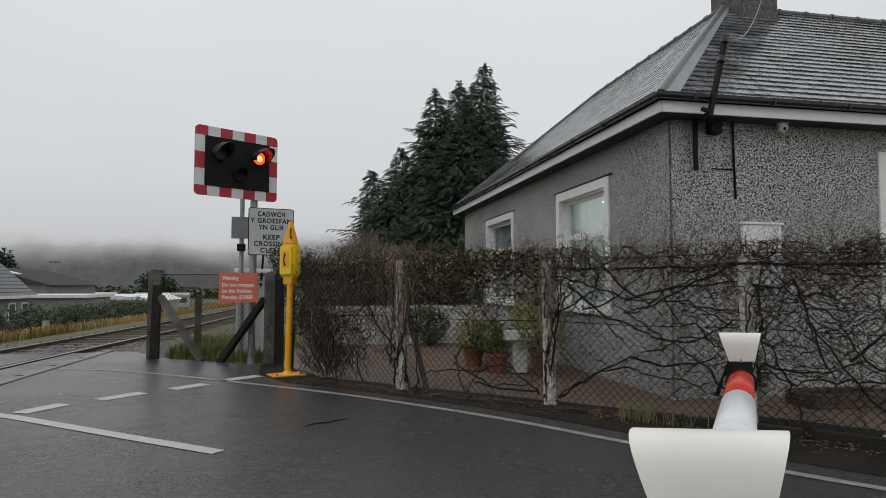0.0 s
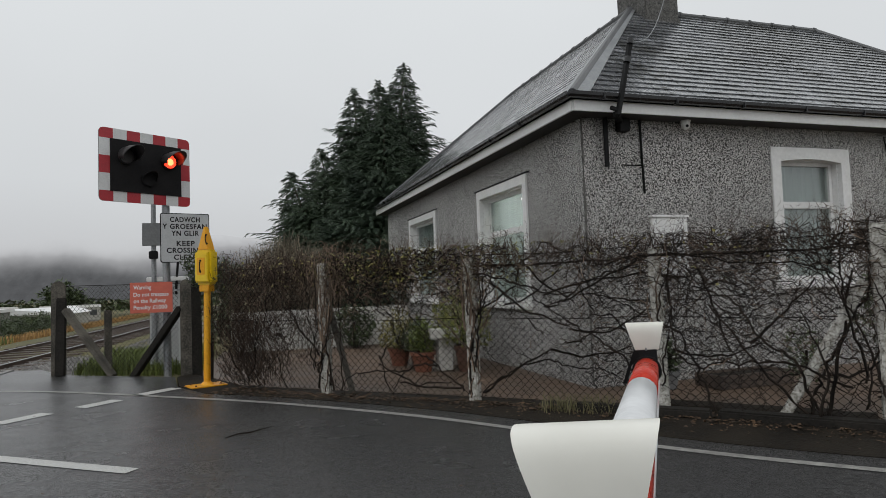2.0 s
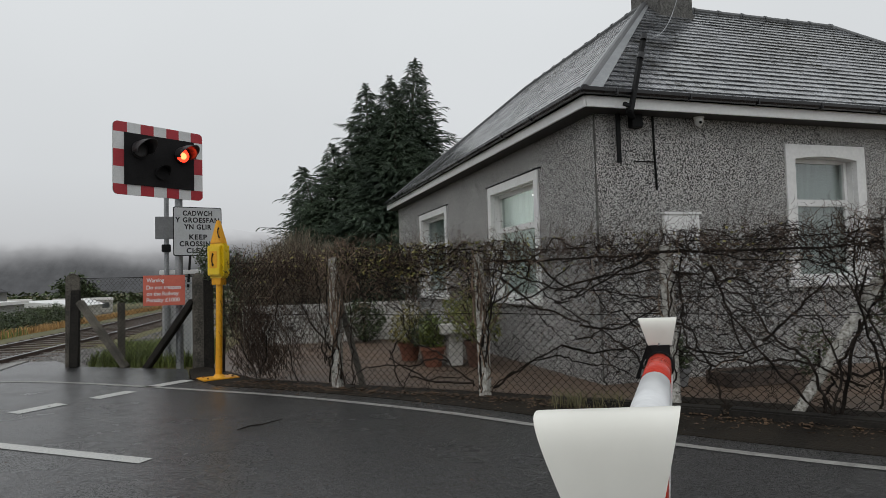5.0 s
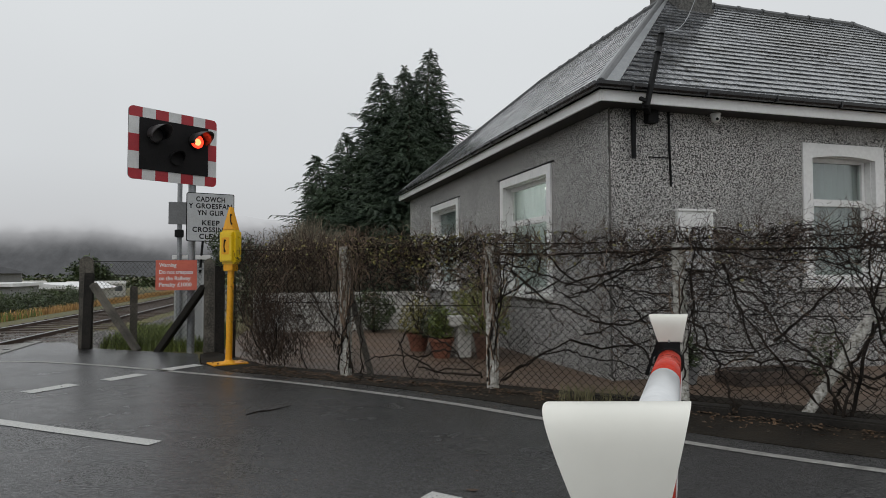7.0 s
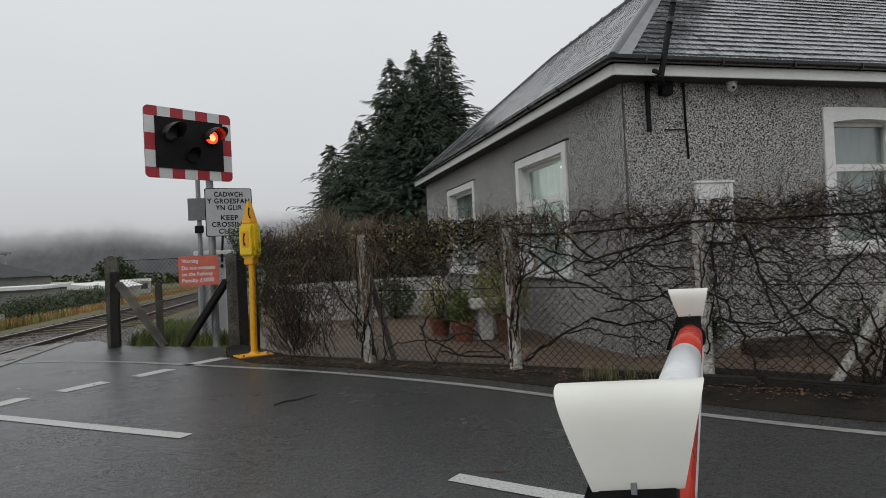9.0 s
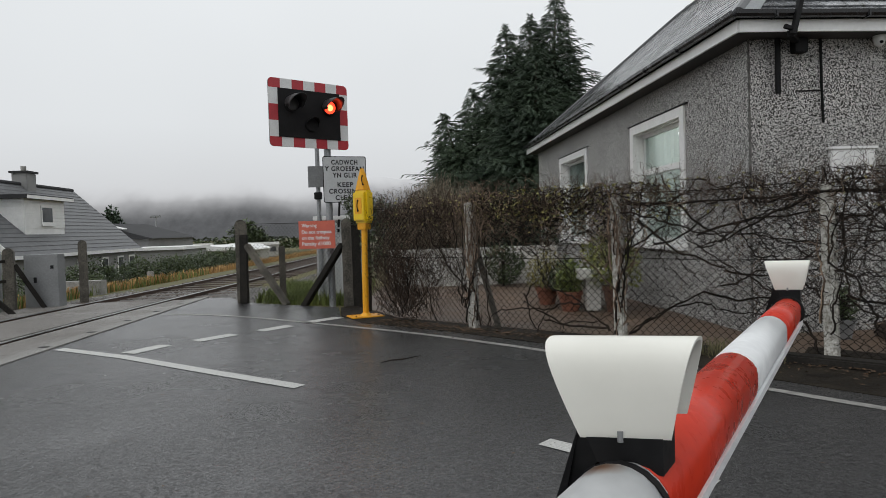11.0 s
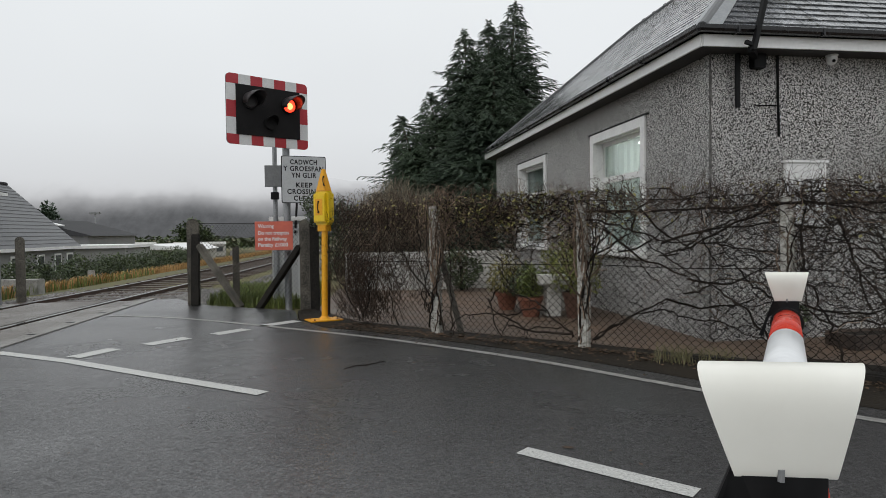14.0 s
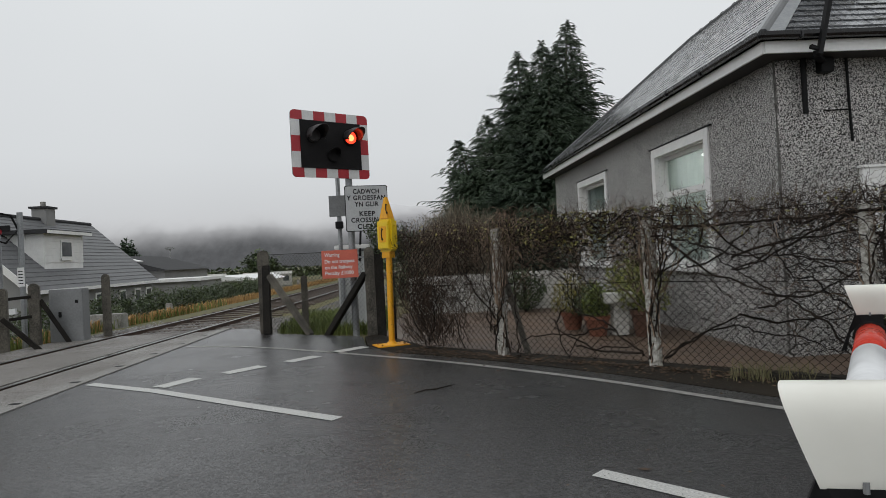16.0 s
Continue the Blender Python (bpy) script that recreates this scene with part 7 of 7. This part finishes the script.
bush("conifer_bush", -11.1, 16.3, -1.35, 0.85, 2.75, 42000, GOLDEN, "golden-green rounded garden conifer", 0.036)
bush("roadside_bush", -13.0, 14.0, -1.3, 1.3, 1.9, 9000, HEDGE, "dark green roadside bush", 0.06)
bush("roadside_bush", -11.0, 13.6, -1.2, 0.9, 1.5, 5000, HEDGE, "dark green roadside bush", 0.06)
hedge = thing("trackside_hedge", (-12.2, 25.5, -1.5), "clipped green hedge along the neighbouring garden", "hedge")
part("foliage", leafy(62000, [(-11.3 + 0.06 * i, 19.6 + 1.1 * i, -0.65 + 0.06 * math.sin(i * 1.7), 0.8, 0.95, 0.9 + 0.10 * (i % 3)) for i in range(24)], 0.055), HEDGE, hedge)
part("stem", Shape().tube([(-11.0, 25.5, -1.6), (-11.0, 25.5, -0.6)], 0.06, 6), BARK, hedge)
for x, y in ((-8.0, 22.4), (-8.6, 24.6), (-6.6, 40.0)):
    solid("marker_post", Shape().box(x - 0.09, x + 0.09, y - 0.09, y + 0.09, land(x, y) - 0.05, land(x, y) + 0.75), CONCRETE, "short concrete marker post in the grass", "post", "marker posts by the track", bevel=0.02)
solid("cable_trough", Shape().box(-7.9, -6.6, 15.6, 15.95, land(-7.2, 15.7) - 0.1, land(-7.2, 15.7) + 0.42), CONCRETE, "low concrete trough beside the rails", "trough", bevel=0.02)

# ---- the neighbouring dormer bungalow ----
BX, BY0, BY1, BZ, GZ = -17.4, 25.0, 36.8, 3.95, -1.6
bw, be = 3.25, 0.95
far_house = thing("dormer_bungalow", (BX, 31, GZ), "grey rendered dormer bungalow with grey tiled roof", "house")
gable = Shape()
gable.add([(BX - bw, BY0, GZ), (BX + bw, BY0, GZ), (BX + bw, BY0, be), (BX, BY0, BZ - 0.1), (BX - bw, BY0, be)], [(0, 1, 2, 3, 4)])
gable.add([(BX - bw, BY1, GZ), (BX + bw, BY1, GZ), (BX + bw, BY1, be), (BX, BY1, BZ - 0.1), (BX - bw, BY1, be)], [(4, 3, 2, 1, 0)])
gable.add([(BX + bw, BY0, GZ), (BX + bw, BY1, GZ), (BX + bw, BY1, be), (BX + bw, BY0, be)], [(0, 1, 2, 3)])
gable.add([(BX - bw, BY0, GZ), (BX - bw, BY1, GZ), (BX - bw, BY1, be), (BX - bw, BY0, be)], [(3, 2, 1, 0)])
part("wall", gable, FAR_RENDER, far_house)
fr = Shape()
courses = []
drop = (BZ - be) / bw
ov = 0.3
for sgn in (-1, 1):
    a, b = Vector((BX, BY0 - 0.15, BZ)), Vector((BX + sgn * (bw + ov), BY0 - 0.15, BZ - drop * (bw + ov)))
    n_rows = 18
    for i in range(n_rows):
        p, q = a.lerp(b, i / n_rows), a.lerp(b, (i + 1.12) / n_rows)
        lift = Vector((0, 0, 0.035))
        v = [p, q + lift, q + lift + Vector((0, BY1 - BY0 + 0.3, 0)), p + Vector((0, BY1 - BY0 + 0.3, 0)), q, q + Vector((0, BY1 - BY0 + 0.3, 0))]
        courses.append(Shape().add(v, [(0, 1, 2, 3) if sgn < 0 else (3, 2, 1, 0), (1, 4, 5, 2)]))
    fr.add([a - Vector((0, 0, 0.03)), b - Vector((0, 0, 0.03)), b + Vector((0, BY1 - BY0 + 0.3, -0.03)), a + Vector((0, BY1 - BY0 + 0.3, -0.03))], [(0, 1, 2, 3)])
rf = part("roof", fr, DARK_ROOF, far_house, "grey tiled roof with courses")
for s in courses:
    part("tile_course", s, FAR_ROOF, rf)
ridge = Shape()
for i in range(26):
    y = BY0 - 0.1 + i * 0.46
    ridge.tube([(BX, y, BZ + 0.02), (BX, y + 0.44, BZ + 0.02)], 0.1, 8)
tagged(part("ridge", ridge, DARK_ROOF, rf), kind="stuff")
for sgn in (-1, 1):
    part("barge_board", Shape().beam((BX, BY0 - 0.16, BZ - 0.06), (BX + sgn * (bw + ov), BY0 - 0.16, BZ - drop * (bw + ov) - 0.06), 0.05, 0.24), WHITE, rf, "white barge board")
part("gutter", Shape().beam((BX + bw + ov, BY0 - 0.15, be - 0.33), (BX + bw + ov, BY1 + 0.15, be - 0.33), 0.12, 0.14), WHITE, rf, "white gutter")
c1 = part("chimney", Shape().box(BX - 0.23, BX + 0.74, BY0 - 0.55, BY0 - 0.01, GZ, 4.5), FAR_RENDER, far_house, "broad rendered gable chimney", bevel=0.02)
part("chimney_cap", Shape().box(BX - 0.33, BX + 0.84, BY0 - 0.65, BY0 + 0.1, 4.5, 4.62), DARK_ROOF, c1)
part("chimney_pot", Shape().tube([(BX + 0.26, BY0 - 0.25, 4.62), (BX + 0.26, BY0 - 0.25, 4.84)], 0.12, 10), CONCRETE, c1)
c2 = part("chimney", Shape().box(BX - 0.35, BX + 0.35, 31.9, 32.7, 3.5, 4.5), FAR_RENDER, far_house, "short rendered chimney", bevel=0.02)
part("chimney_cap", Shape().box(BX - 0.43, BX + 0.43, 31.82, 32.78, 4.5, 4.6), DARK_ROOF, c2)
part("chimney_pot", Shape().tube([(BX, 32.3, 4.6), (BX, 32.3, 4.85)], 0.12, 10), CONCRETE, c2)


def far_window(x0, x1, y0, y1, z0, z1, axis, parent):
    """A small white framed window set on a far wall."""
    w = part("window", Shape().box(x0, x1, y0, y1, z0, z1), WHITE, parent, "white framed window", bevel=0.01)
    if axis == "y":
        part("pane", Shape().box(x0 + 0.09, x1 - 0.09, y0 - 0.012, y0 - 0.003, z0 + 0.09, z1 - 0.09), DARK_GLASS, w)
        part("window_sill", Shape().box(x0 - 0.05, x1 + 0.05, y0 - 0.06, y0 - 0.001, z0 - 0.08, z0 - 0.002), WHITE, w)
    else:
        part("pane", Shape().box(x1 + 0.003, x1 + 0.012, y0 + 0.09, y1 - 0.09, z0 + 0.09, z1 - 0.09), DARK_GLASS, w)
        part("window_sill", Shape().box(x1 + 0.001, x1 + 0.06, y0 - 0.05, y1 + 0.05, z0 - 0.08, z0 - 0.002), WHITE, w)


DARK_GLASS = surf("far_glass", (0.05, 0.055, 0.06), (0.10, 0.105, 0.11), 0.08, fine=3, coarse=1, bump=0.0)
far_window(BX - 1.45, BX - 0.28, BY0 - 0.05, BY0 - 0.001, 1.95, 2.85, "y", far_house)
for y in (27.6, 30.2, 32.6, 34.4, 35.8):
    far_window(BX + bw + 0.001, BX + bw + 0.05, y, y + 0.75, -0.6, 0.35, "x", far_house)
DX = -14.75
dz0, dz1, dy0, dy1 = 1.78, 3.0, 27.4, 30.5
dorm = part("dormer", Shape().box(BX + 0.4, DX, dy0, dy1, 1.3, dz1), WHITE, far_house, "white boarded dormer")
for i in range(8):
    z = dz0 + 0.15 * i
    part("weatherboard", Shape().box(BX + 1.2, DX + 0.02, dy0 - 0.025, dy0 - 0.003, z, z + 0.135), WHITE, dorm)
    part("weatherboard", Shape().box(DX + 0.003, DX + 0.025, dy0, dy1, z, z + 0.135), WHITE, dorm)
part("dormer_roof", Shape().box(BX + 0.3, DX + 0.3, dy0 - 0.3, dy1 + 0.3, dz1, dz1 + 0.16), DARK_ROOF, dorm)
part("dormer_fascia", Shape().box(DX + 0.301, DX + 0.325, dy0 - 0.3, dy1 + 0.3, dz1 - 0.02, dz1 + 0.12), WHITE, dorm)
far_window(DX + 0.026, DX + 0.06, 28.55, 29.5, 1.95, 2.75, "x", dorm)
aer = part("aerial", Shape().tube([(BX - 1.2, BY0 + 0.4, 3.0), (BX - 1.2, BY0 + 0.4, 4.35)], 0.02, 5), GALV, far_house)
for i in range(4):
    part("aerial_rod", Shape().beam((BX - 1.75 + 0.2 * i, BY0 + 0.4, 3.7), (BX - 1.75 + 0.2 * i, BY0 + 0.4, 4.3), 0.02, 0.02, (0, 1, 0)), GALV, aer)
part("aerial_rod", Shape().beam((BX - 1.9, BY0 + 0.4, 4.0), (BX - 0.9, BY0 + 0.4, 4.0), 0.02, 0.02), GALV, aer)

ext = thing("garage_block", (-15.2, 44, -1.6), "low grey rendered block with a dark flat roof", "building")
part("wall", Shape().box(-19.0, -13.25, 42.0, 47.0, -2.7, 0.44), FAR_RENDER, ext)
part("roof", Shape().box(-19.2, -13.05, 41.8, 47.2, 0.44, 0.63), WHITE, ext)
hall = thing("low_hall", (-21, 52, -1.6), "low grey hall with a dark shallow roof", "building")
part("wall", Shape().box(-24.5, -17.6, 48.0, 58.0, -2.7, 1.2), FAR_RENDER, hall)
part("roof", Shape().add([(-24.8, 47.7, 1.2), (-17.2, 47.7, 1.2), (-17.2, 58.3, 1.2), (-24.8, 58.3, 1.2), (-21.5, 47.7, 2.45), (-21.5, 58.3, 2.45)], [(0, 1, 4), (1, 2, 5, 4), (2, 3, 5), (3, 0, 4, 5), (3, 2, 1, 0)]), DARK_ROOF, hall)
part("skylight", Shape().beam((-21.0, 47.9, 2.4), (-19.2, 47.9, 1.95), 0.8, 0.06), WHITE, hall)


def caravan(x, y, z, length, rz):
    t = thing("static_caravan", (x, y, z), "cream static caravan with a shallow pale roof", "caravan", "caravans in the field", rz=rz)
    part("body", Shape().box(-length / 2, length / 2, -1.6, 1.6, 0.35, 2.3), PALE_PANEL, t, local=True, bevel=0.05)
    part("roof", Shape().add([(-length / 2 - 0.1, -1.75, 2.3), (length / 2 + 0.1, -1.75, 2.3), (length / 2 + 0.1, 1.75, 2.3), (-length / 2 - 0.1, 1.75, 2.3), (-length / 2 - 0.1, 0, 2.75), (length / 2 + 0.1, 0, 2.75)], [(0, 1, 5, 4), (2, 3, 4, 5), (0, 4, 3), (1, 2, 5), (3, 2, 1, 0)]), PALE_PANEL, t, local=True)
    part("skirt", Shape().box(-length / 2 + 0.1, length / 2 - 0.1, -1.5, 1.5, -0.1, 0.35), GREY_PAINT, t, local=True)
    for i in range(4):
        u = -length / 2 + length * (i + 0.5) / 4
        part("window", Shape().box(u - 0.5, u + 0.5, -1.625, -1.601, 1.1, 1.95), DARK_GLASS, t, local=True)
    part("window", Shape().box(length / 2 + 0.001, length / 2 + 0.03, -1.0, 1.0, 1.1, 1.95), DARK_GLASS, t, local=True)


for x, y, l, rz in ((-19.0, 70, 6, 35), (-27, 96, 8, 30), (-24, 112, 8, 15), (-38, 120, 9, 25)):
    caravan(x, y, -2.75, l, rz)
shed = thing("white_shed", (-16.0, 63, -2.7), "long low white shed with a shallow pale roof", "building")
part("wall", Shape().box(-18.6, -12.6, 60.0, 66.0, -2.75, -0.1), PALE_PANEL, shed, bevel=0.02)
part("roof", Shape().add([(-18.9, 59.7, -0.1), (-12.3, 59.7, -0.1), (-12.3, 66.3, -0.1), (-18.9, 66.3, -0.1), (-17.6, 59.7, 0.42), (-13.6, 66.3, 0.42)], [(0, 1, 4), (1, 2, 5, 4), (2, 3, 5), (3, 0, 4, 5), (3, 2, 1, 0)]), WHITE, shed, "pale shallow roof")
part("door", Shape().box(-14.5, -13.6, 59.97, 59.999, -2.6, -0.5), GREY_PAINT, shed)
lamp_post = thing("field_lamp", (-30.5, 85, -1.5), "tall lamp column with a double head in the field", "street lamp")
part("column", Shape().tube([(-30.5, 85, -1.6), (-30.5, 85, 3.9)], 0.09, 8), GALV, lamp_post)
part("lamp_head", Shape().box(-31.1, -29.9, 84.8, 85.2, 3.9, 4.15), GREY_PAINT, lamp_post, bevel=0.03)
bush("far_tree", -33.0, 78.0, -1.5, 1.7, 6.6, 2600, NEEDLE, "dark far conifer by the hall", 0.28)
bush("far_tree", -27.0, 120.0, -1.5, 3.2, 5.5, 2200, HEDGE, "bare grey-green far tree", 0.4)
far_hedge = Shape()
for _ in range(9000):
    x, y = rng.uniform(-90, 60), rng.uniform(125, 150)
    c = Vector((x, y, -1.4 + rng.random() ** 1.6 * (2.2 + 1.3 * noise.noise((x * 0.12, 0, 3)))))
    u = Vector((rng.uniform(-1, 1), rng.uniform(-1, 1), rng.uniform(-0.8, 0.8))).normalized()
    w = u.cross(Vector((0, 0.3, 1))).normalized()
    far_hedge.add([c - u * 0.45, c + w * 0.3, c + u * 0.45, c - w * 0.3], [(0, 1, 2, 3)])
solid("far_hedgerow", far_hedge, HEDGE, "far dark hedgerows and trees across the fields", "hedgerow", kind="stuff")

# ---- hills fading into painted low cloud ----


def hills(name, y, x0, x1, height, seed, material, label):
    s = Shape()
    n = 90
    v = []
    for i in range(n + 1):
        x = x0 + (x1 - x0) * i / n
        h = height(x) * (1 + 0.10 * noise.noise((x * 0.012, seed, 0)) + 0.05 * noise.noise((x * 0.05, seed, 7)))
        v += [(x, y, -6), (x, y + 30, h * 0.55), (x, y + 60, h)]
    s.add(v, [(3 * i + k, 3 * i + 3 + k, 3 * i + 4 + k, 3 * i + 1 + k) for i in range(n) for k in (0, 1)])
    ob = new(name, s.mesh(name, material, smooth=True))
    ob.visible_shadow = False
    return tagged(ob, label, "hill", kind="structure")


hills("backdrop_hill", 620, -900, 700, lambda x: 34 + 46 * math.exp(-((x + 205) / 170) ** 2) + 14 * math.exp(-((x - 60) / 160) ** 2), 3.0, far_hill("painted_cloud_hill", (0.095, 0.098, 0.103), (0.55, 0.555, 0.57), 14, 66), "dark wooded hillside fading into painted low cloud")
hills("backdrop_hill", 560, -1200, -360, lambda x: 44 * math.exp(-((x + 520) / 190) ** 2) + 4, 9.0, far_hill("painted_mist_hill", (0.20, 0.205, 0.21), (0.50, 0.505, 0.52), 40, 95), "paler wooded hill with painted mist")
